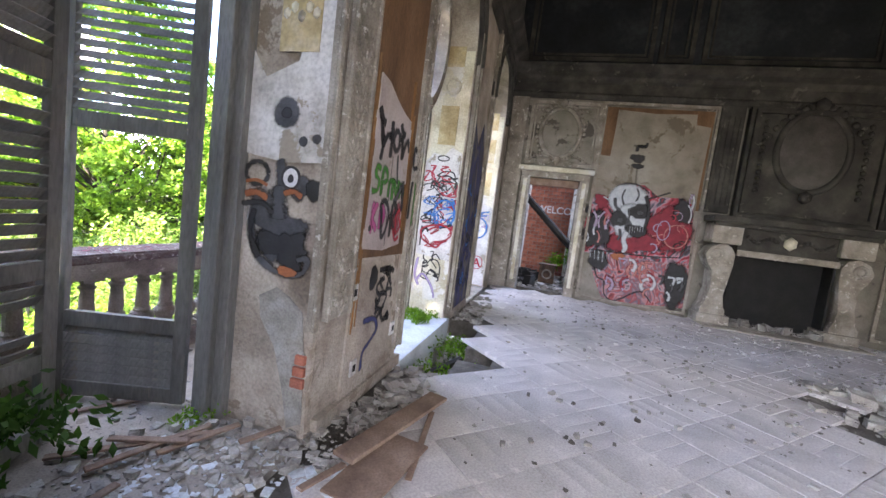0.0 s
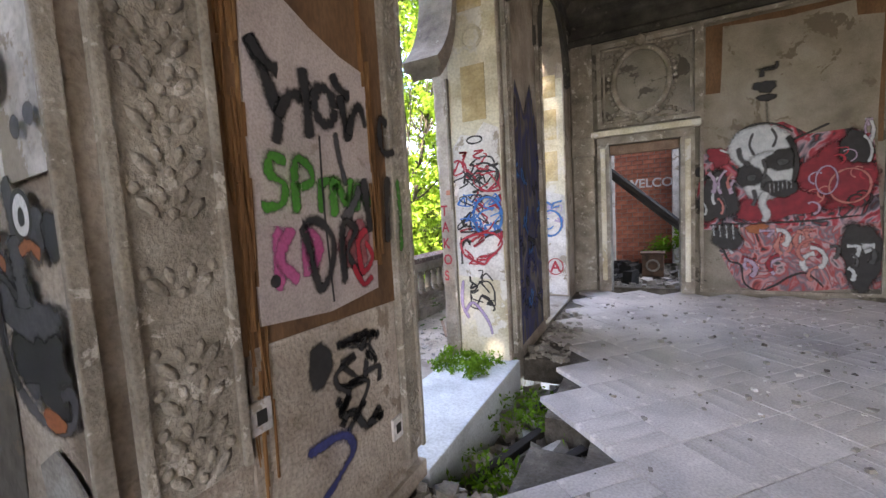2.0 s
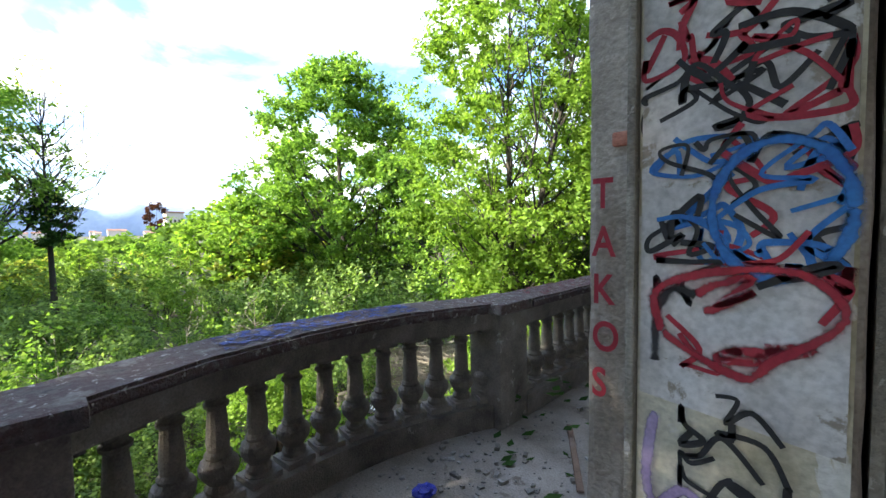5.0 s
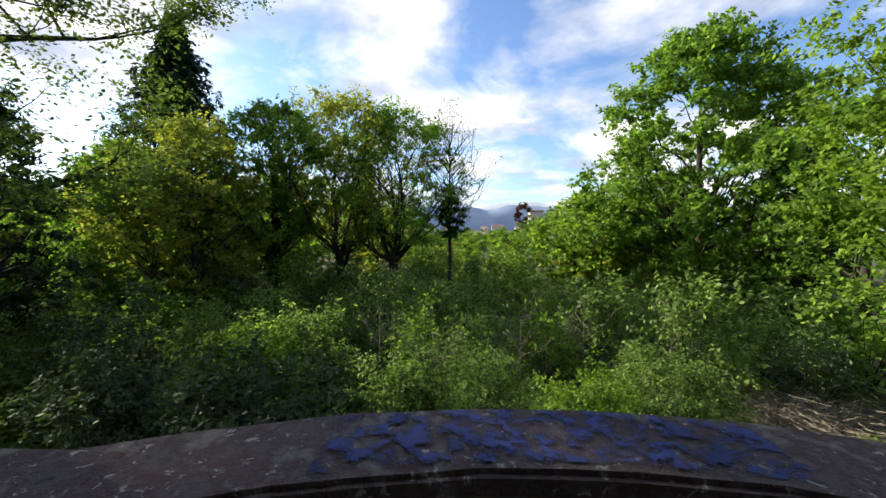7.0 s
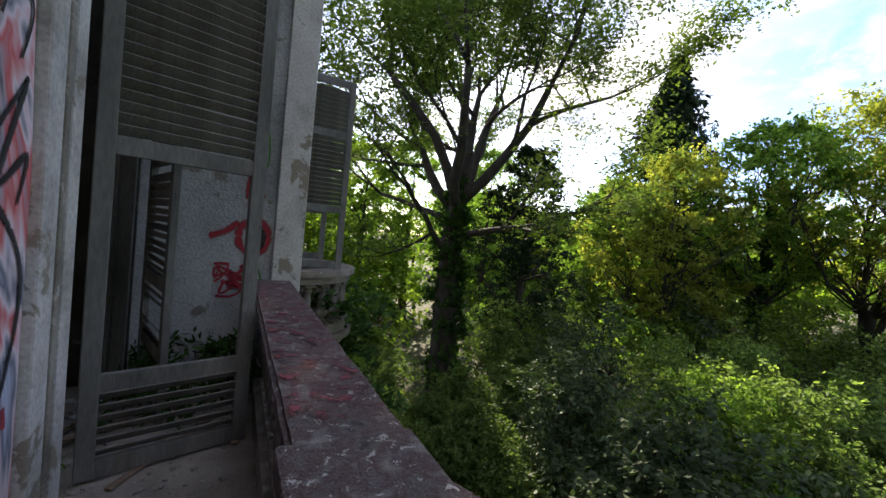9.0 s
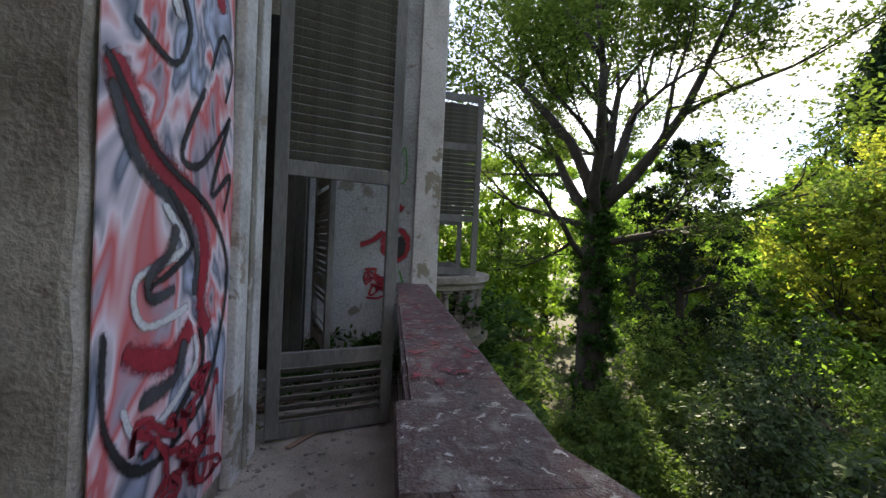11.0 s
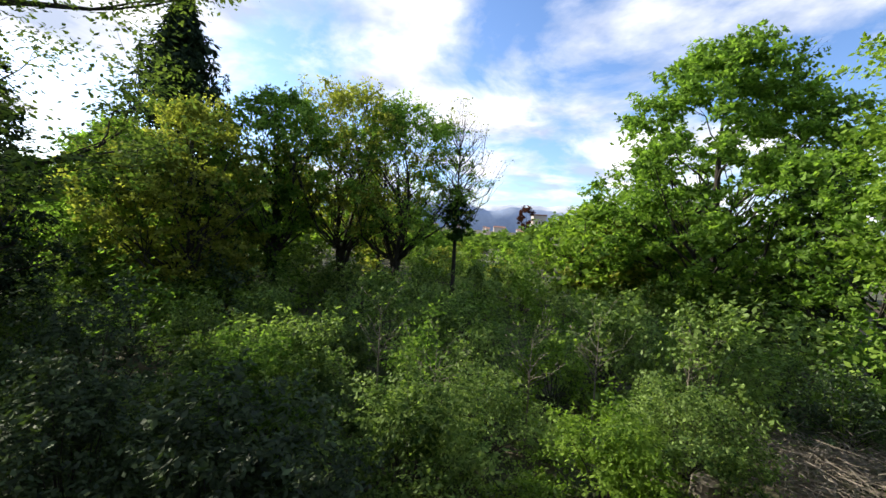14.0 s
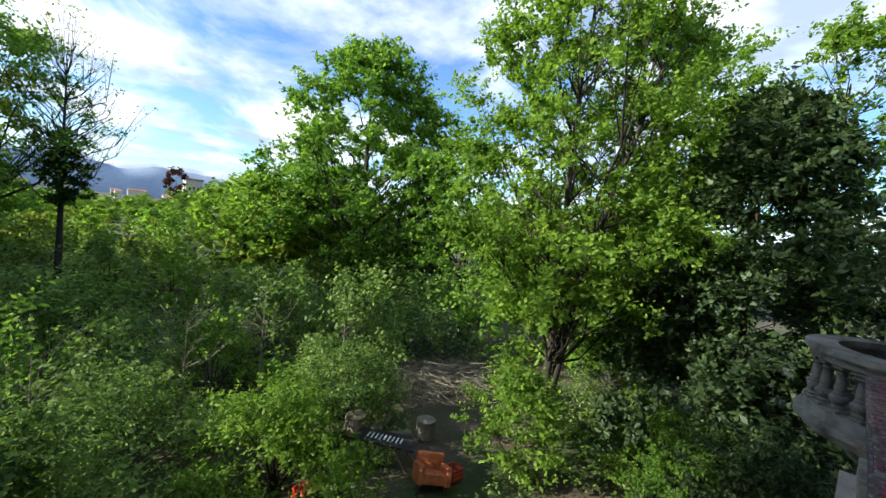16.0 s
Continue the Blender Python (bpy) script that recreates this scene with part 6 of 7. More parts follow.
stroke(fc, [(-1.82, 1.35), (-1.78, 1.15), (-1.68, 1.06), (-1.55, 1.02), (-1.42, 1.05), (-1.4, 1.13), (-1.47, 1.12)], 0.05, "grey", g, "tail")
stroke(fc, [(-1.8, 1.4), (-1.82, 1.25), (-1.74, 1.1)], 0.04, "black", g)
blob(fc, -1.53, 1.04, 0.07, 0.03, "orange", g)
g = painting("soft black sprayed spots on white paint")
fd = Face("-y", RY - 0.022)
for u, v, r in ((-1.62, 1.99, 0.085), (-1.49, 1.83, 0.028), (-1.4, 1.85, 0.028)):
    blob(fd, u, v, r, r, "grey", g, "spot", 0.05)
blob(fd, -1.62, 1.99, 0.035, 0.03, "black", g, "spot", 0.05)

# second reveal
fe = Face("-y", SY - 0.004)
g = painting("overlapping red, blue and black tags on whitewash")
scribble(fe, -1.84, -1.37, 1.75, 2.15, 30, 0.02, ["red", "red", "black"], g, 11)
scribble(fe, -1.82, -1.36, 1.35, 1.75, 26, 0.02, ["blue", "red", "black", "blue"], g, 12)
circle(fe, -1.5, 1.5, 0.15, 0.19, 0.028, "blue", g)
scribble(fe, -1.8, -1.36, 1.02, 1.35, 9, 0.024, ["red", "red", "black"], g, 13)
stroke(fe, [(-1.78, 1.12), (-1.8, 1.25), (-1.65, 1.32), (-1.45, 1.33), (-1.36, 1.22), (-1.5, 1.08), (-1.56, 1.02), (-1.68, 1.06), (-1.78, 1.12)], 0.026, "red", g)
scribble(fe, -1.72, -1.46, 0.5, 0.95, 8, 0.02, ["black"], g, 14)
stroke(fe, [(-1.8, 0.5), (-1.7, 0.62), (-1.55, 0.45), (-1.5, 0.3)], 0.03, "violet", g)
stroke(fe, [(-1.8, 0.85), (-1.82, 0.6), (-1.75, 0.45)], 0.03, "violet", g)
circle(fe, -1.6, 2.26, 0.08, 0.035, 0.02, "black", g)
ff = Face("-y", OPEN[1][1] - 0.011)
g = painting("red letters TAKOS sprayed down rough plaster")
for i, ch in enumerate("TAKOS"):
    word(ff, ch, -2.02, 1.53 - 0.172 * i, 0.15, "red", g, squeeze=0.8)
tagged(sheet_x("trim_stained_plaster", [(5.7, 0.08), (6.78, 0.1), (6.78, 2.5), (6.5, 3.0), (6.2, 2.6), (5.9, 2.9), (5.7, 2.2)], PX, NAVYWALL, t=0.005), "dark blue-black stained plaster", kind="structure")
fg = Face("+x", PX + 0.006)
g = painting("dark blue sprayed drips on a bare wall")
scribble(fg, 5.75, 6.75, 0.3, 2.2, 26, 0.05, ["navy", "navy", "black", "blue"], g, 15)
fh = Face("-y", TY - 0.014)
g = painting("blue circle tag and red circled letter on whitewash")
scribble(fh, -1.9, -1.4, 1.1, 1.65, 10, 0.025, ["blue", "blue", "violet"], g, 16)
circle(fh, -1.6, 1.28, 0.19, 0.22, 0.035, "blue", g)
circle(fh, -1.54, 0.52, 0.13, 0.14, 0.022, "red", g)
word(fh, "A", -1.63, 0.43, 0.27, "red", g)
# skull mural on the far wall
fm = Face("-y", YF - 0.016)
g = painting("large sprayed mural of a skull in red, grey and black swirls", "mural")
sheet_y("red_field", [(0.72, 1.05), (0.62, 1.6), (0.7, 2.25), (1.0, 2.3), (1.2, 2.55), (1.7, 2.62), (2.0, 2.4), (2.45, 2.42), (2.68, 2.3), (2.74, 1.7), (2.78, 1.1), (2.2, 0.95), (1.5, 1.0)], YF - 0.014, MURAL, g, t=0.004)
sheet_y("pink_field", [(1.0, 1.05), (0.92, 0.7), (1.05, 0.4), (1.2, 0.12), (1.6, 0.06), (2.1, 0.1), (2.5, 0.14), (2.84, 0.15), (2.82, 0.8), (2.78, 1.1), (2.2, 1.05), (1.5, 1.1)], YF - 0.015, MURALLOW, g, t=0.004)
fm.at = YF - 0.02


def wisps(face, u0, u1, v0, v1, n, w, inks, parent, seed, turn=1.0):
    """Curling flame-like strokes that rise from their foot and bend over."""
    rg = random.Random(seed)
    for i in range(n):
        u, v = rg.uniform(u0, u1), rg.uniform(v0, v1)
        sg, L = rg.choice((-1, 1)), rg.uniform(0.1, 0.22)
        pts = []
        for k in range(6):
            a = math.pi / 2 + sg * turn * (k * 0.45 - 0.6)
            pts.append((min(u1 + 0.05, max(u0 - 0.05, u)), min(v1 + 0.06, max(v0 - 0.04, v))))
            u, v = u + L * 0.4 * math.cos(a), v + L * 0.4 * math.sin(a)
        stroke(face, pts, w * rg.uniform(0.6, 1.3), inks[i % len(inks)], parent, "wisp")


for nm_, lo_, hi_ in (("bone", (0.36, 0.4, 0.43), (0.6, 0.63, 0.65)), ("salmon", (0.36, 0.1, 0.09), (0.5, 0.22, 0.19)), ("lilac", (0.27, 0.2, 0.3), (0.42, 0.34, 0.44)), ("crimson", (0.16, 0.008, 0.02), (0.3, 0.02, 0.035))):
    INK[nm_] = surf(nm_ + "_spray", [lo_, hi_], 8, 40, 0.7, 0.1, 0.002)
blob(fm, 2.3, 1.75, 0.42, 0.5, "crimson", g, "red_cloud", 0.15)
blob(fm, 0.95, 2.2, 0.17, 0.16, "crimson", g, "red_cloud", 0.35)
blob(fm, 1.65, 1.4, 0.5, 0.24, "crimson", g, "red_cloud", 0.2)
blob(fm, 0.9, 1.55, 0.24, 0.42, "black", g, "shadow", 0.2)
blob(fm, 2.5, 2.14, 0.17, 0.24, "black", g, "shadow", 0.2)
blob(fm, 2.6, 0.62, 0.24, 0.46, "black", g, "shadow", 0.18)
wisps(fm, 0.72, 1.1, 1.2, 1.95, 10, 0.05, ["bone", "lilac", "grey", "salmon"], g, 31, 0.6)
wisps(fm, 2.05, 2.65, 1.2, 2.1, 12, 0.028, ["salmon", "lilac", "red", "black"], g, 32, 1.6)
circle(fm, 2.45, 1.62, 0.22, 0.24, 0.03, "salmon", g)
circle(fm, 2.2, 1.72, 0.12, 0.2, 0.024, "lilac", g)
wisps(fm, 2.55, 2.72, 1.9, 2.45, 5, 0.04, ["lilac", "bone"], g, 33, 0.5)
wisps(fm, 1.15, 2.2, 0.2, 0.95, 22, 0.055, ["salmon", "lilac", "crimson", "bone", "salmon"], g, 34, 1.1)
wisps(fm, 2.3, 2.7, 0.25, 0.7, 6, 0.06, ["bone", "grey"], g, 35, 0.8)
blob(fm, 1.42, 2.26, 0.36, 0.34, "bone", g, "cranium", 0.04)
blob(fm, 1.52, 1.84, 0.3, 0.34, "bone", g, "face", 0.08)
blob(fm, 1.68, 2.06, 0.19, 0.15, "black", g, "eye_socket", 0.14)
blob(fm, 1.3, 1.86, 0.16, 0.17, "black", g, "eye_socket", 0.14)
blob(fm, 1.7, 2.03, 0.07, 0.05, "grey", g, "eye", 0.1)
blob(fm, 1.33, 1.83, 0.06, 0.05, "grey", g, "eye", 0.1)
blob(fm, 1.5, 1.76, 0.06, 0.1, "grey", g, "nose", 0.2)
stroke(fm, [(1.46, 2.1), (1.5, 1.95), (1.47, 1.8)], 0.04, "grey", g, "shading")
stroke(fm, [(1.75, 2.4), (1.84, 2.2), (1.86, 1.9), (1.8, 1.6)], 0.07, "black", g, "shading")
stroke(fm, [(1.16, 2.3), (1.2, 2.12), (1.3, 2.02)], 0.06, "grey", g, "shading")
stroke(fm, [(1.34, 2.5), (1.3, 2.32), (1.36, 2.16)], 0.03, "grey", g, "shading")
stroke(fm, [(1.56, 2.54), (1.62, 2.4), (1.58, 2.26)], 0.03, "grey", g, "shading")
blob(fm, 1.68, 1.64, 0.2, 0.13, "black", g, "mouth", 0.15)
for k in range(6):
    stroke(fm, [(1.55 + 0.05 * k, 1.72 + 0.006 * k), (1.555 + 0.05 * k, 1.58 + 0.012 * k)], 0.026, "bone", g, "tooth", False)
stroke(fm, [(1.5, 1.6), (1.46, 1.42), (1.52, 1.25), (1.48, 1.15)], 0.09, "bone", g, "drip")
stroke(fm, [(1.35, 1.65), (1.38, 1.5), (1.34, 1.4)], 0.05, "grey", g, "drip")
blob(fm, 1.02, 0.92, 0.2, 0.2, "black", g, "jaw", 0.12)
for k in range(5):
    stroke(fm, [(0.84 + 0.085 * k, 1.12), (0.85 + 0.085 * k, 0.95 - 0.02 * k)], 0.05, "bone", g, "tooth", False)
stroke(fm, [(1.0, 0.85), (1.06, 0.72), (1.1, 0.66)], 0.04, "bone", g, "drip")
stroke(fm, [(0.78, 1.12), (1.3, 1.13), (2.0, 1.14), (2.6, 1.2)], 0.026, "black", g, "outline")
stroke(fm, [(1.08, 2.3), (1.14, 2.5), (1.35, 2.62), (1.6, 2.6), (1.82, 2.46)], 0.032, "black", g, "outline")
stroke(fm, [(1.76, 2.32), (2.0, 2.42), (2.22, 2.52)], 0.028, "black", g, "outline")
stroke(fm, [(0.92, 2.3), (1.1, 2.2), (1.22, 2.08)], 0.026, "bone", g, "outline")
blob(fm, 0.66, 1.98, 0.07, 0.08, "black", g, "ball", 0.05)
stroke(fm, [(0.95, 0.8), (1.05, 0.55), (1.2, 0.48), (1.25, 0.2), (1.42, 0.08), (1.62, 0.16), (1.8, 0.3), (2.0, 0.36), (2.2, 0.16)], 0.028, "black", g, "outline")
blob(fm, 1.4, 1.05, 0.13, 0.07, "orange", g, "patch", 0.2)
it = painting("rust-brown drawn iron bracket above a skull")
stroke(fm, [(1.52, 2.6), (1.5, 2.95)], 0.05, "black", it, curved=False)
blob(fm, 1.5, 3.0, 0.12, 0.05, "black", it, "patch", 0.1)
blob(fm, 1.48, 3.16, 0.13, 0.09, "black", it, "patch", 0.2)
stroke(fm, [(1.44, 3.3), (1.46, 3.4), (1.6, 3.42), (1.62, 3.5)], 0.06, "black", it)
stroke(fm, [(1.36, 3.42), (1.6, 3.42)], 0.05, "black", it, curved=False)
fr = Face("-y", YF - 0.012)
g = painting("dark blue sprayed tag on a pale patch")
scribble(fr, 6.2, 7.4, 1.3, 2.1, 14, 0.05, ["navy", "black"], g, 19)

# outer side of the first pier: marbled mural; wing wall tags
g = painting("marbled red, white and blue sprayed mural with dripping red tag", "mural")
sheet_x("painted_field", [(2.62, 0.12), (3.58, 0.12), (3.58, 3.2), (3.2, 3.35), (2.72, 3.2), (2.6, 1.6)], XO - 0.014, OUTMURAL, g, t=0.005, facing=-1)
fo = Face("-x", XO - 0.02)
stroke(fo, [(3.54, 1.9), (3.34, 1.65), (3.05, 1.51), (2.91, 1.31), (2.93, 1.07), (2.86, 0.9)], 0.11, "red", g, "band")
stroke(fo, [(3.56, 2.6), (3.3, 2.75), (3.1, 2.5), (2.95, 2.62), (2.8, 2.4)], 0.12, "red", g, "band")
stroke(fo, [(3.0, 0.98), (3.15, 0.88), (3.32, 0.92), (3.45, 0.98)], 0.09, "red", g, "band")
for line, w, ink in (
        ([(3.57, 1.9), (3.29, 1.65), (2.88, 1.48), (2.66, 1.23), (2.7, 0.91), (2.89, 0.6), (3.3, 0.52), (3.52, 0.75), (3.54, 1.07)], 0.034, "black"),
        ([(2.95, 2.0), (3.13, 1.69), (2.96, 1.67), (2.68, 1.95)], 0.03, "black"),
        ([(2.68, 1.95), (2.86, 1.55), (2.66, 1.66), (2.72, 1.47)], 0.03, "black"),
        ([(3.54, 1.82), (3.4, 1.6), (3.12, 1.45), (2.98, 1.28), (3.0, 1.1)], 0.05, "grey"),
        ([(3.25, 1.48), (3.09, 1.32), (3.22, 1.26), (3.4, 1.2), (3.34, 1.04), (3.04, 1.06)], 0.034, "white"),
        ([(3.22, 1.54), (3.03, 1.33), (3.18, 1.22), (3.34, 1.17)], 0.03, "black"),
        ([(3.15, 1.4), (3.2, 1.29), (3.32, 1.21), (3.3, 1.13), (3.15, 1.15)], 0.05, "grey"),
        ([(2.98, 0.93), (2.96, 0.8), (3.16, 0.68), (3.36, 0.66), (3.45, 0.8)], 0.034, "white"),
        ([(2.93, 0.95), (2.9, 0.78), (3.14, 0.62), (3.36, 0.6)], 0.03, "black"),
        ([(3.06, 0.93), (3.13, 0.79), (3.36, 0.78)], 0.06, "grey"),
        ([(3.5, 2.2), (3.3, 2.35), (3.1, 2.2), (3.2, 2.0), (3.45, 2.05)], 0.03, "black"),
        ([(3.46, 2.25), (3.28, 2.28), (3.18, 2.18)], 0.04, "white"),
        ([(2.9, 2.1), (2.8, 2.3), (2.68, 2.2), (2.75, 2.0)], 0.02, "black")):
    stroke(fo, line, w, ink, g, "outline")
scribble(fo, 2.66, 3.4, 0.2, 0.75, 20, 0.03, ["red"], g, 20)
for x0, x1, m_ in ((2.44, 2.6, WHITEWASH), (2.36, 2.42, STUCCO), (2.2, 2.34, WHITEWASH)):
    tagged(boxpart("trim_outer_casing", (XO - 0.06, XO, x0, x1, 0.0, 3.7), m_, None, 0.012), "white painted outer casing", kind="structure")
fw = Face("+y", 0.556)
g = painting("red and green sprayed figure tags on white wall")
stroke(fw, [(-3.02, 2.0), (-2.98, 1.7), (-3.1, 1.72), (-2.98, 1.6)], 0.05, "red", g)
circle(fw, -3.05, 1.32, 0.13, 0.16, 0.06, "red", g)
stroke(fw, [(-2.92, 1.45), (-2.8, 1.35), (-2.68, 1.3)], 0.05, "red", g)
blob(fw, -3.08, 1.3, 0.07, 0.11, "black", g)
scribble(fw, -3.0, -2.75, 0.75, 1.05, 8, 0.025, ["red"], g, 21)
stroke(fw, [(-2.85, 2.05), (-2.9, 2.2), (-3.0, 2.05), (-3.1, 2.35), (-3.12, 2.0), (-2.95, 1.95)], 0.02, "green", g)
stroke(fw, [(-3.1, 1.05), (-3.15, 0.8), (-3.0, 0.6)], 0.02, "green", g)
# stains of paint on the coping


STAINBLUE = stain("worn_blue_paint", (0.045, 0.065, 0.22), 15, 0.48)
STAINRED = stain("worn_red_paint", (0.19, 0.04, 0.05), 13, 0.52)


def stain_strip(path, w, material, parent, z=0.9275):
    n = len(path)
    V = [(x + w, y, z) for x, y in path] + [(x - w, y, z) for x, y in path]
    raw("stain", V, [(i, i + 1, n + i + 1, n + i) for i in range(n - 1)], material, parent)


g = empty("paint_stain", "blue paint worn off over the bowed coping", "paint stain", "paint stains")
stain_strip([(bow(4.6 + 1.2 * i / 24), 4.6 + 1.2 * i / 24) for i in range(25)], 0.14, STAINBLUE, g)
g = empty("paint_stain", "dull red paint worn off over the coping", "paint stain", "paint stains")
stain_strip([(-3.24, 0.8 + 2.8 * i / 10) for i in range(11)], 0.15, STAINRED, g)
g = empty("paint_stain", "dull red paint worn off over the coping", "paint stain", "paint stains")
stain_strip([(-3.20, 6.8 + 2.9 * i / 10) for i in range(11)], 0.15, STAINRED, g)

# ---------------------------------------------------------------- room behind the door
wallbox("floor_back_room", (-2.2, 3.0, YF + 0.4, 13.4, -0.3, -0.02), SUBFLOOR)
wallbox("wall_back_room_left", (-2.4, -2.1, YF + 0.4, 13.3, -0.3, 0.9), GREYWALL)
wallbox("wall_back_room_right", (2.9, 3.2, YF + 0.4, 13.3, -0.3, 0.9), GREYWALL)
bw = tagged(boxpart("wall_brick", (-2.1, 2.9, 13.03, 13.3, -0.3, 3.4), MORTAR), "red brick wall in a roofless room", kind="structure")
bm = bmesh.new()
cube(bm, -0.117, 0.117, -0.03, 0.03, -0.048, 0.048)
soften(bm, 0.006, 1)
BRICKMESH = bpy.data.meshes.new("brick")
bm.to_mesh(BRICKMESH)
bm.free()
BRICKMESH.materials.append(BRICK)
rg = random.Random(77)
for r in range(27):
    for c in range(9):
        o = new("brick", BRICKMESH)
        o.parent = bw
        o.location = (-1.2 + 0.25 * c + (0.125 if r % 2 else 0), 13.01 + rg.uniform(-0.006, 0.006), 0.06 + 0.108 * r)
fk = Face("-y", 12.975)
g = painting("white word WELCOME sprayed on brick")
word(fk, "WELCOME", -0.62, 1.92, 0.3, "white", g)
pl = tagged(boxpart("trim_white_post", (0.42, 0.6, 12.7, 13.0, 0, 3.2), WHITEWASH, None, 0.01), kind="structure")
pl = tagged(boxpart("trim_white_post", (-1.05, -0.85, 12.7, 13.0, 0, 3.2), WHITEWASH, None, 0.01), kind="structure")
bt = empty("fallen_beam", "charred black roof beam fallen across a doorway", "beam")
d_ = Vector((1.34, 0, -1.23))
V, F = tubes([[(Vector((-0.86, 9.95, 2.27)), 0.085), (Vector((-0.86, 9.95, 2.27)) + d_ * 0.5, 0.09), (Vector((-0.86, 9.95, 2.27)) + d_ * 1.85, 0.085)]], 8)
raw("beam_shaft", V, F, CHARRED, bt)
st = empty("old_stove", "small rusty square stove with a round door", "stove", at=(-0.02, 11.0, -0.02))
boxpart("body", (-0.2, 0.2, -0.18, 0.18, 0.05, 0.5), RUST, st, 0.02)
boxpart("top", (-0.23, 0.23, -0.21, 0.21, 0.5, 0.54), RUST, st, 0.01)
V, F = ring_y(0, 0.28, 0.11, 0.11, 0.02, -0.185, 24, 6)
raw("door_ring", V, F, RUBBLE, st, True)
for sx in (-1, 1):
    for sy in (-1, 1):
        boxpart("leg", (sx * 0.17 - 0.02, sx * 0.17 + 0.02, sy * 0.15 - 0.02, sy * 0.15 + 0.02, 0, 0.05), RUST, st)
tagged(leaves("weeds", [(0.25 + 0.1 * k, 12.3, 0.3 + 0.1 * k) for k in range(4)], [0.35] * 4, 900, 0.09, GRASS, None, 95), "bright weeds growing in the roofless room", "weeds", kind="stuff")

# ---------------------------------------------------------------- loose debris


def chips(name, boxes, count, size, material, label, seed, z=0.0, flat=0.5):
    rg = np.random.default_rng(seed)
    V, F = [], []
    for i in range(count):
        x0, x1, y0, y1 = boxes[i % len(boxes)]
        x, y = rg.uniform(x0, x1), rg.uniform(y0, y1)
        s = size * (0.3 + 1.3 * rg.random() ** 2.5)
        a = rg.uniform(0, 6.28)
        e = rg.uniform(0.5, 1.0, 8)
        hgt = s * flat * rg.uniform(0.5, 1.2)
        b = len(V)
        for k in range(8):
            u, w, q = (k & 1) * 2 - 1, ((k >> 1) & 1) * 2 - 1, (k >> 2)
            px_, py_ = u * s * 0.5 * e[k], w * s * 0.35 * e[(k + 3) % 8]
            V.append((x + px_ * math.cos(a) - py_ * math.sin(a), y + px_ * math.sin(a) + py_ * math.cos(a), z + q * hgt * e[(k + 5) % 8] - 0.002))
        F += [(b, b + 2, b + 3, b + 1), (b + 4, b + 5, b + 7, b + 6), (b, b + 1, b + 5, b + 4), (b + 1, b + 3, b + 7, b + 5), (b + 3, b + 2, b + 6, b + 7), (b + 2, b, b + 4, b + 6)]
    return tagged(raw(name, V, F, material), label, "debris", kind="stuff")


chips("plaster_chips", [(-1.2, 7.5, 6.5, 9.2), (0.8, 5.0, 3.5, 8.0), (-0.6, 6.0, 1.0, 9.0)], 1500, 0.045, RUBBLE, "small plaster chips over the stone floor", 1)
chips("edge_rubble", [(-1.25, -0.85, 5.75, 7.6), (-1.25, -0.8, 2.6, 3.6)], 420, 0.08, RUBBLE, "plaster rubble along the broken floor edge", 12, z=-0.04, flat=0.7)
chips("white_chips", [(0.5, 5.5, 7.5, 9.3), (-0.5, 4.5, 5.0, 9.2)], 420, 0.04, WHITEWASH, "white paint flakes over the stone floor", 2)
chips("dark_chips", [(1.5, 4.8, 3.6, 7.0), (-0.5, 4.5, 2.0, 8.5)], 420, 0.035, SUBFLOOR, "dark clods and bark over the stone floor", 3)
chips("pier_rubble", [(-2.0, -1.2, 1.6, 2.3), (-1.5, -0.95, 1.9, 2.7), (-2.2, -1.3, 0.9, 1.9)], 800, 0.06, RUBBLE, "plaster rubble at the foot of the pier", 4)
chips("glass_shards", [(-2.1, -0.9, 0.9, 2.0)], 260, 0.07, MARBLE, "pale broken glass and plaster shards", 5, flat=0.12)
chips("trench_rubble", [(-1.22, -0.82, 3.62, 5.75), (-0.8, -0.46, 4.22, 4.6)], 420, 0.16, RUBBLE, "stones and earth in the broken floor trench", 6, z=-0.42, flat=0.9)
chips("back_room_rubble", [(-1.0, 0.8, 9.9, 12.8)], 380, 0.16, RUBBLE, "rubble on the floor of the back room", 7, z=-0.02)
chips("black_rubble", [(-0.9, -0.3, 10.2, 11.6)], 120, 0.26, SOOT, "burnt black rubble heap", 8, z=-0.02, flat=0.9)
chips("broken_tiles", [(2.8, 4.6, 3.1, 4.9), (3.2, 5.0, 4.5, 5.9)], 260, 0.2, RUBBLE, "broken stone tiles heaped on the floor", 9, z=-0.04)
chips("hearth_rubble", [(3.6, 5.0, 8.95, 9.35)], 90, 0.14, RUBBLE, "pale rubble in the hearth", 10, z=0.02, flat=0.8)
chips("balcony_grit", [(-3.05, -2.2, 3.6, 9.5), (-3.4, -2.2, 4.3, 6.2), (-3.0, -2.2, 0.7, 3.6)], 1300, 0.035, RUBBLE, "grit and crumbs on the balcony deck", 11)


def plank(name, a, b, w, t, material, label, z=0.0, tilt=0.0, group="loose planks"):
    a, b = Vector((*a, z)), Vector((*b, z + tilt))
    L = (b - a).length
    ang = math.degrees(math.atan2(b.y - a.y, b.x - a.x))
    bm = bmesh.new()
    cube(bm, 0, L, -w / 2, w / 2, 0, t)
    soften(bm, min(0.004, t * 0.3), 1)
    for v in bm.verts:
        v.co.y += 0.006 * math.sin(v.co.x * 9)
    o = part(name, bm, material)
    o.matrix_world = pose(*a, 0, -math.degrees(math.asin((b.z - a.z) / L)), ang)
    return tagged(o, label, "plank", group)


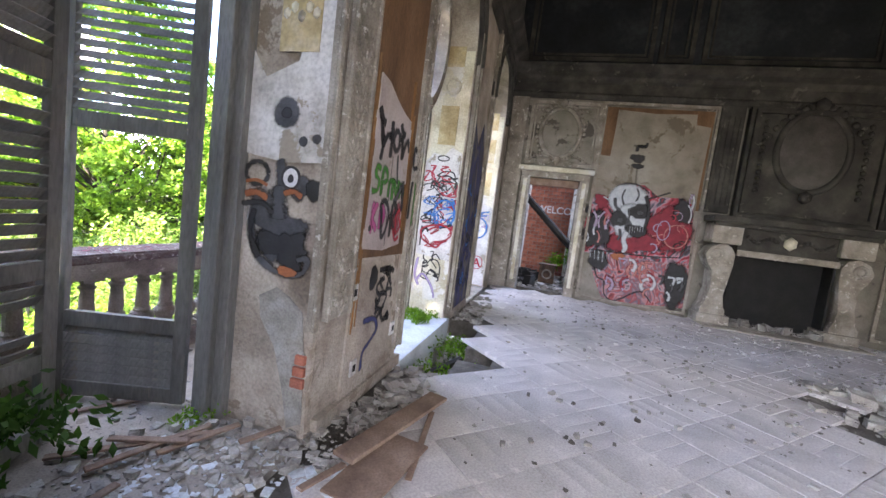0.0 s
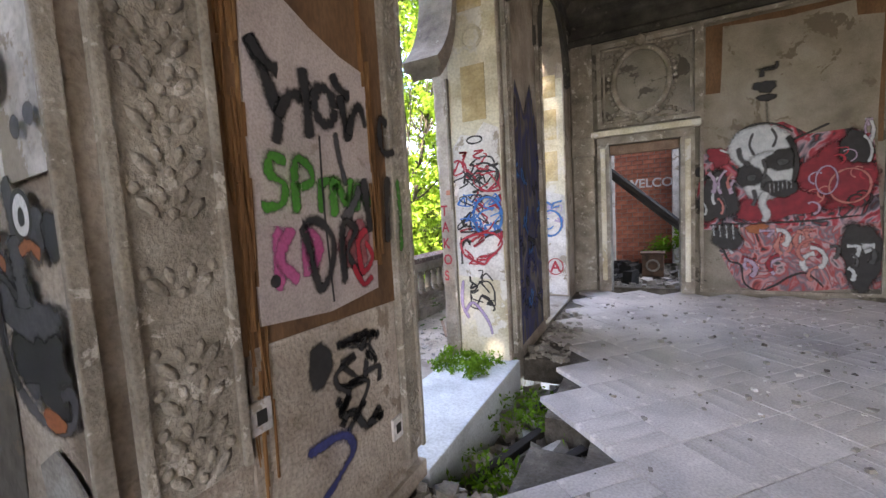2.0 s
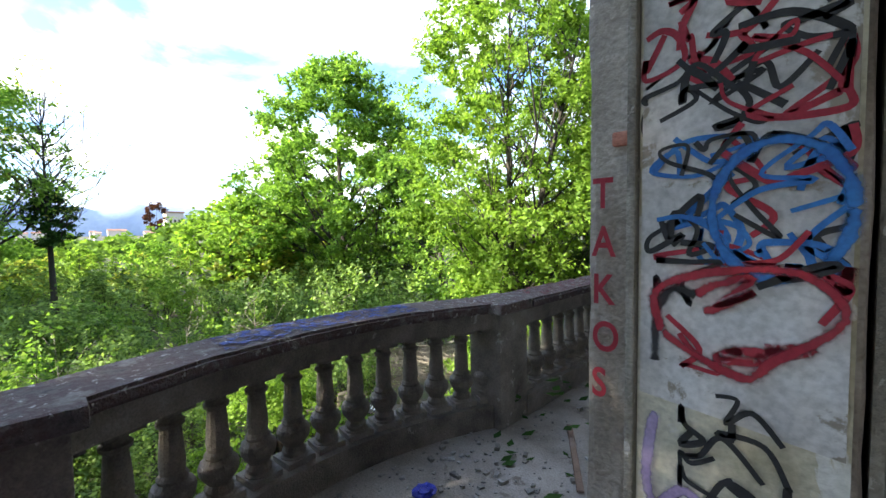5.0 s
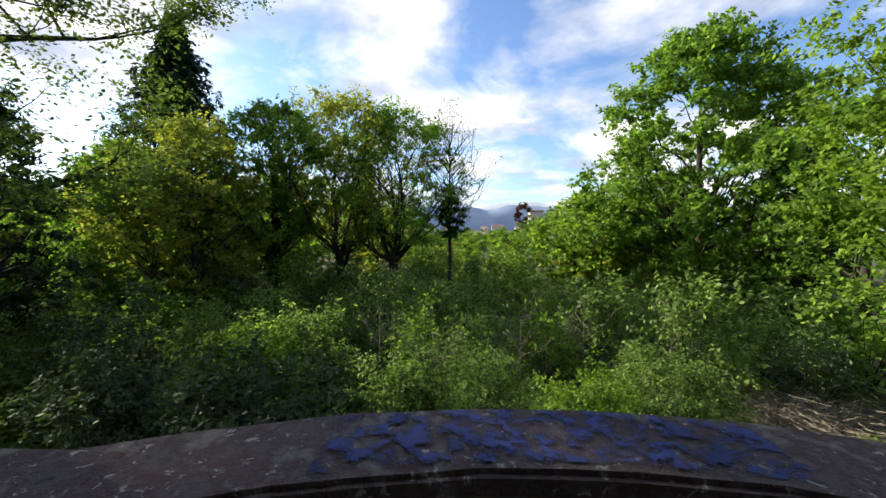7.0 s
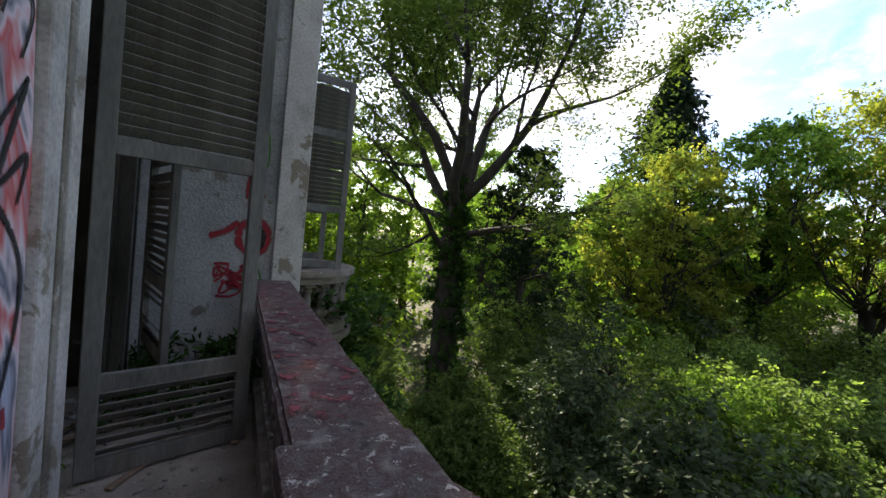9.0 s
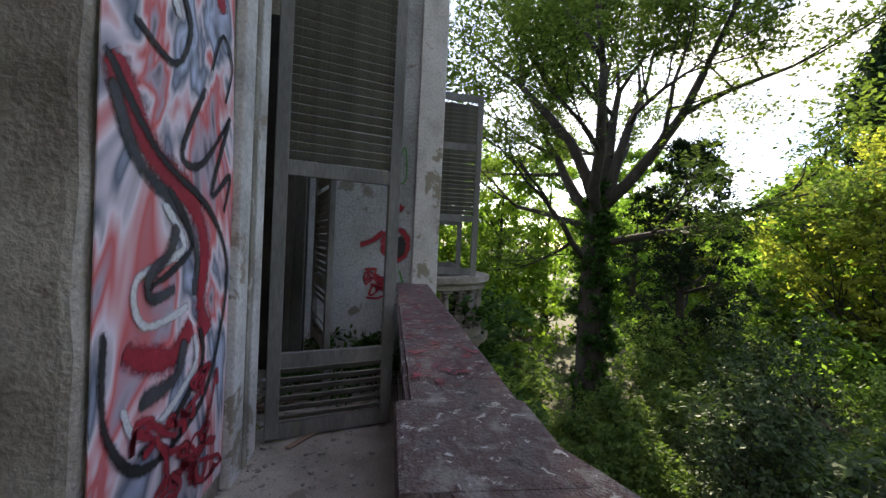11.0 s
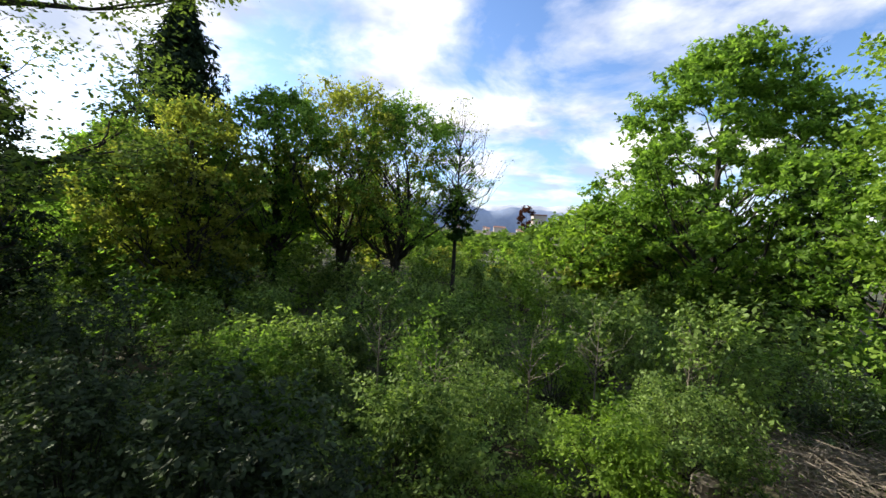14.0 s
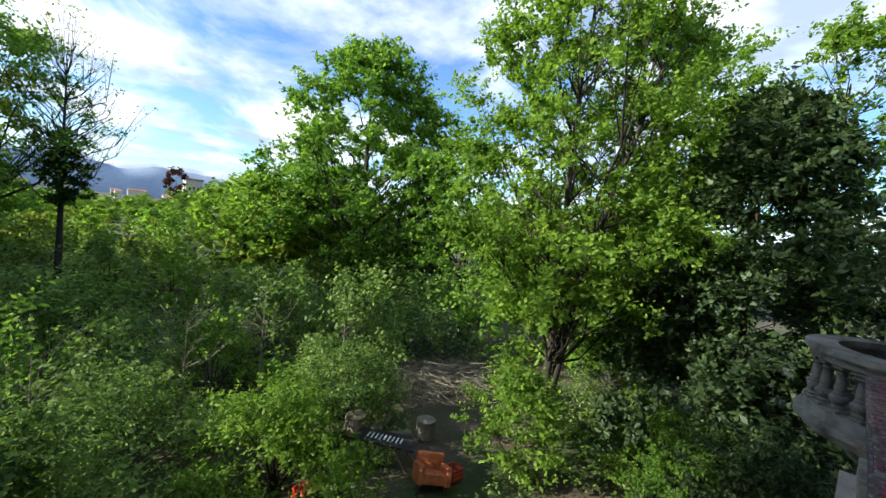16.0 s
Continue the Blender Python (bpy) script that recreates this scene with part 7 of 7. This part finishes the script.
plank("plank", (-0.98, 2.02), (-0.70, 3.06), 0.16, 0.03, WOODRAW, "broad raw wooden plank lying on the floor", 0.03, 0.0)
plank("board", (-0.82, 1.75), (-0.72, 2.42), 0.3, 0.018, WOODRAW, "reddish wooden board lying flat", 0.005)
plank("lath", (-0.58, 2.05), (-0.68, 2.85), 0.04, 0.015, WOODRAW, "narrow raw wooden lath", 0.005)
for k, (a, b) in enumerate((((-2.33, 1.38), (-1.78, 1.9)), ((-2.06, 1.39), (-1.85, 1.95)), ((-1.88, 1.62), (-1.7, 2.02)), ((-2.2, 1.6), (-1.8, 1.75)), ((-1.78, 1.05), (-1.78, 1.35)), ((-0.93, 1.95), (-1.02, 1.65)), ((-1.55, 1.85), (-1.42, 2.05)))):
    plank("lath", a, b, 0.045, 0.016, WOODRAW, "narrow grey broken lath on rubble", 0.015 + 0.008 * k, 0.02)
for a, b in (((-2.35, 6.05), (-2.75, 6.7)), ((-2.45, 7.2), (-2.7, 7.9)), ((-2.4, 2.2), (-2.9, 1.4)), ((-2.5, 1.1), (-3.0, 1.9))):
    plank("lath", a, b, 0.04, 0.015, WOODRAW, "narrow grey lath on the balcony deck", 0.006)
for a, b in (((-1.15, 4.0), (-0.85, 4.7)), ((-1.0, 5.1), (-0.8, 5.7)), ((-0.75, 4.25), (-0.5, 4.58))):
    plank("joist", a, b, 0.07, 0.06, CHARRED, "dark joist exposed in the broken floor", -0.3, 0.05)
foil = empty("foil_wrapper", "crumpled blue foil wrapper on the deck", "wrapper", at=(-2.95, 5.45, 0.03))
bm = bmesh.new()
q = bmesh.ops.create_icosphere(bm, subdivisions=3, radius=0.06)
for v in bm.verts:
    v.co *= 1 + 0.5 * noise.noise(v.co * 30)
    v.co.z *= 0.5
part("foil", bm, BLUEPLASTIC, foil)


def tuft(name, cx, cy, cz, r, h, n, material, label, seed, size=0.05):
    grow = random.Random(seed)
    spots = [(cx + r * grow.uniform(-1, 1), cy + r * grow.uniform(-1, 1), cz + h * grow.uniform(0.1, 0.7)) for _ in range(36)]
    return tagged(leaves(name, spots, [max(h * 0.6, r * 0.25)] * 36, n, size, material, None, seed, flat=-0.3, narrow=0.4), label, "weeds", kind="stuff")


tuft("grass_tuft", -1.68, 5.3, 0.02, 0.3, 0.1, 2600, GRASS, "bright green grass growing at a pier foot", 101, 0.04)
tuft("grass_tuft", -0.95, 4.9, -0.3, 0.22, 0.25, 700, GRASS, "weeds growing in the broken floor", 102)
tuft("grass_tuft", -1.0, 3.95, -0.3, 0.18, 0.2, 500, GRASS, "weeds growing in the broken floor", 103)
tuft("grass_tuft", -2.0, 2.0, 0.0, 0.1, 0.08, 250, GRASS, "small weed at the door frame", 104, 0.03)
tuft("balcony_weeds", -2.8, 0.85, 0.0, 0.5, 0.35, 2600, IVY, "dark weeds growing in the balcony corner", 105, 0.08)
pts = [(WX - 0.2 - rng.random() * 1.3, -1.6 + rng.uniform(-1.3, 1.4), rng.uniform(-3.5, 0.35)) for _ in range(70)]
tagged(leaves("ivy", pts, [0.35] * len(pts), 6500, 0.13, IVY, None, 107), "ivy hanging over the round balcony and wall", "ivy", kind="stuff")
tagged(leaves("fallen_leaves", [(-2.7, 6.5, 0.02), (-2.6, 7.2, 0.02), (-2.5, 6.1, 0.02)], [0.5] * 3, 60, 0.09, IVY, None, 108, flat=6), "dark fallen leaves on the deck", "leaves", kind="stuff")

# ---------------------------------------------------------------- things in the garden
GZ = GROUND + 0.06
tb = empty("folding_table", "dark folding table with white sprayed scrawl", "table", at=(-12.75, 11.95, GZ))
tb.rotation_euler = (0, 0, radians(35))
boxpart("tabletop", (-0.95, 0.95, -0.38, 0.38, 0.68, 0.73), CHARRED, tb, 0.01)
for sx in (-1, 1):
    for sy in (-1, 1):
        V, F = tubes([[((sx * 0.75, sy * 0.3, 0.0), 0.025), ((sx * 0.25, sy * 0.3, 0.69), 0.025)]], 6)
        raw("leg", V, F, WOODRAW, tb)
for k in range(9):
    boxpart("scrawl", (-0.6 + 0.13 * k, -0.55 + 0.13 * k, -0.12 - 0.04 * (k % 2), 0.16, 0.731, 0.734), INK["white"], tb)
ac = empty("armchair", "worn orange leather armchair tipped forward on the ground", "armchair", at=(-11.05, 12.3, GZ))
ac.rotation_euler = (radians(-20), radians(8), radians(60))
boxpart("seat", (-0.32, 0.32, -0.32, 0.3, 0.12, 0.42), ORANGE, ac, 0.05)
boxpart("backrest", (-0.42, 0.42, 0.28, 0.46, 0.1, 0.85), ORANGE, ac, 0.06)
for sx in (-1, 1):
    boxpart("armrest", (sx * 0.4 - 0.09, sx * 0.4 + 0.09, -0.36, 0.34, 0.1, 0.6), ORANGE, ac, 0.05)
    boxpart("foot", (sx * 0.34 - 0.03, sx * 0.34 + 0.03, -0.32, -0.26, 0.0, 0.12), CHARRED, ac)
cr = empty("crate", "red plastic bottle crate on the soil", "crate", "red crates", at=(-11.0, 13.15, GZ))
for k in range(4):
    a = radians(90 * k)
    m_ = Matrix.Rotation(a, 4, "Z")
    for z0 in (0.0, 0.13, 0.26):
        boxpart("side_slat", (-0.2, 0.2, 0.18, 0.2, z0, z0 + 0.08), REDPLASTIC, cr, 0.0, "", m_)
    boxpart("corner_post", (0.16, 0.2, 0.16, 0.2, 0, 0.34), REDPLASTIC, cr, 0.0, "", m_)
boxpart("bottom", (-0.18, 0.18, -0.18, 0.18, 0.0, 0.02), REDPLASTIC, cr)
copy_thing(cr, pose(-12.55, 9.3, GZ, 0, 0, 20))
plank("plank", (-12.75, 8.9), (-12.25, 10.6), 0.14, 0.03, CREAM, "pale wooden plank on the soil", GZ + 0.02)
plank("plank", (-12.85, 9.2), (-12.5, 10.3), 0.12, 0.03, CREAM, "pale wooden plank on the soil", GZ + 0.02)


def log(x, y, L, r, ang, upright=False):
    t = empty("log", "sawn %s" % ("tree stump section standing upright on soil" if upright else "log lying on the woodland soil"), "log", "sawn logs", at=(x, y, GZ))
    if upright:
        V, F = tubes([[((0, 0, 0), r * 1.05), ((0, 0, L * 0.5), r), ((0, 0, L), r)]], 14)
    else:
        c, s = math.cos(radians(ang)), math.sin(radians(ang))
        V, F = tubes([[((-c * L / 2, -s * L / 2, r), r), ((0, 0, r), r * 0.96), ((c * L / 2, s * L / 2, r), r * 0.9)]], 14)
    raw("trunk", V, F, PALEBARK, t)


log(-15.1, 10.8, 0.5, 0.3, 40)
log(-13.2, 13.95, 0.6, 0.33, 0, True)
log(-14.7, 12.1, 0.6, 0.36, 0, True)
log(-14.4, 12.9, 2.0, 0.16, 120)
log(-13.6, 12.9, 1.2, 0.14, 70)
paths = []
rg = random.Random(55)
for k in range(900):
    cx, cy = -16.5 + rg.gauss(0, 0.9), 17.6 + rg.gauss(0, 1.5)
    a, L = rg.uniform(0, 6.28), rg.uniform(0.5, 1.6)
    z_ = GZ + abs(rg.gauss(0, 0.35))
    paths.append([((cx, cy, z_), 0.014), ((cx + L * 0.5 * math.cos(a), cy + L * 0.5 * math.sin(a), z_ + rg.uniform(0, 0.25)), 0.011), ((cx + L * math.cos(a + 0.3), cy + L * math.sin(a + 0.3), z_ + rg.uniform(-0.1, 0.2)), 0.005)])
V, F = tubes(paths, 3)
tagged(raw("brush_heap", V, F, PALEBARK), "heap of dry brown cut branches", "brush heap", kind="stuff")
# bare branching stems rising from the shrubs
for yaw, d, hh, sd in ((70.5, 16, 5.4, 201), (100, 16, 4.9, 202), (79, 14, 4.6, 203), (60, 18, 4.2, 204), (92, 13, 4.2, 205)):
    x, y = polar(yaw, d)
    tree("dry_sapling", x, y, hh, 1.1, 2.2, 0.05, FRESH, 90, 0.13, "dry pale sapling with few leaves above the shrubs", "vase", 26, sd, limbs=20, clump=0.12, bark=PALEBARK)

# ---------------------------------------------------------------- stone floor in pieces
CELL = 0.47
bm = bmesh.new()
cube(bm, -CELL / 2 + 0.004, CELL / 2 - 0.004, -CELL / 2 + 0.004, CELL / 2 - 0.004, -0.045, 0)
soften(bm, 0.0015, 1)
SLAB = bpy.data.meshes.new("tile")
bm.to_mesh(SLAB)
bm.free()
bm = bmesh.new()
cube(bm, -CELL / 2 + 0.004, CELL / 2 - 0.004, -CELL / 6 + 0.0025, CELL / 6 - 0.0025, -0.045, 0)
soften(bm, 0.0015, 1)
STRIP = bpy.data.meshes.new("tile")
bm.to_mesh(STRIP)
bm.free()
for me in (SLAB, STRIP):
    me.materials.append(FLOORTILE)
rg = random.Random(42)
rest = bmesh.new()
c45 = math.sqrt(0.5)
made = 0
for i in range(-30, 42):
    for j in range(-30, 42):
        u, v = i * CELL, j * CELL
        x, y = (u - v) * c45 + 0.1, (u + v) * c45 + 0.2
        if not (-1.2 < x < 8.1 and -2.9 < y < 9.35):
            continue
        if (x < -0.62 and 3.45 < y < 5.95) or (x < -0.3 and 4.1 < y < 4.75) or (x < -1.0 and y > 3.3):
            continue
        if 2.9 < x < 4.9 and 3.2 < y < 5.7 and rg.random() < 0.6:
            continue
        near = -0.95 < x < 2.6 and 1.6 < y < 6.6
        sq = (i + j) % 2 == 0
        turn = 45 + (90 if (i // 2 + j) % 2 else 0)
        bits = [(SLAB, 0.0)] if sq else [(STRIP, -CELL / 3), (STRIP, 0.0), (STRIP, CELL / 3)]
        for me, off in bits:
            a = radians(turn)
            m = pose(x - off * math.sin(a), y + off * math.cos(a), rg.uniform(-0.004, 0.001), rg.uniform(-0.25, 0.25), rg.uniform(-0.25, 0.25), turn)
            if near and made < 300:
                o = new("tile", me)
                o.parent = floor
                o.matrix_world = m
                made += 1
            else:
                cutoff = len(rest.verts)
                rest.from_mesh(me)
                rest.verts.ensure_lookup_table()
                for w in rest.verts[cutoff:]:
                    w.co = m @ w.co
tagged(part("tiles", rest, FLOORTILE, floor), kind="stuff")
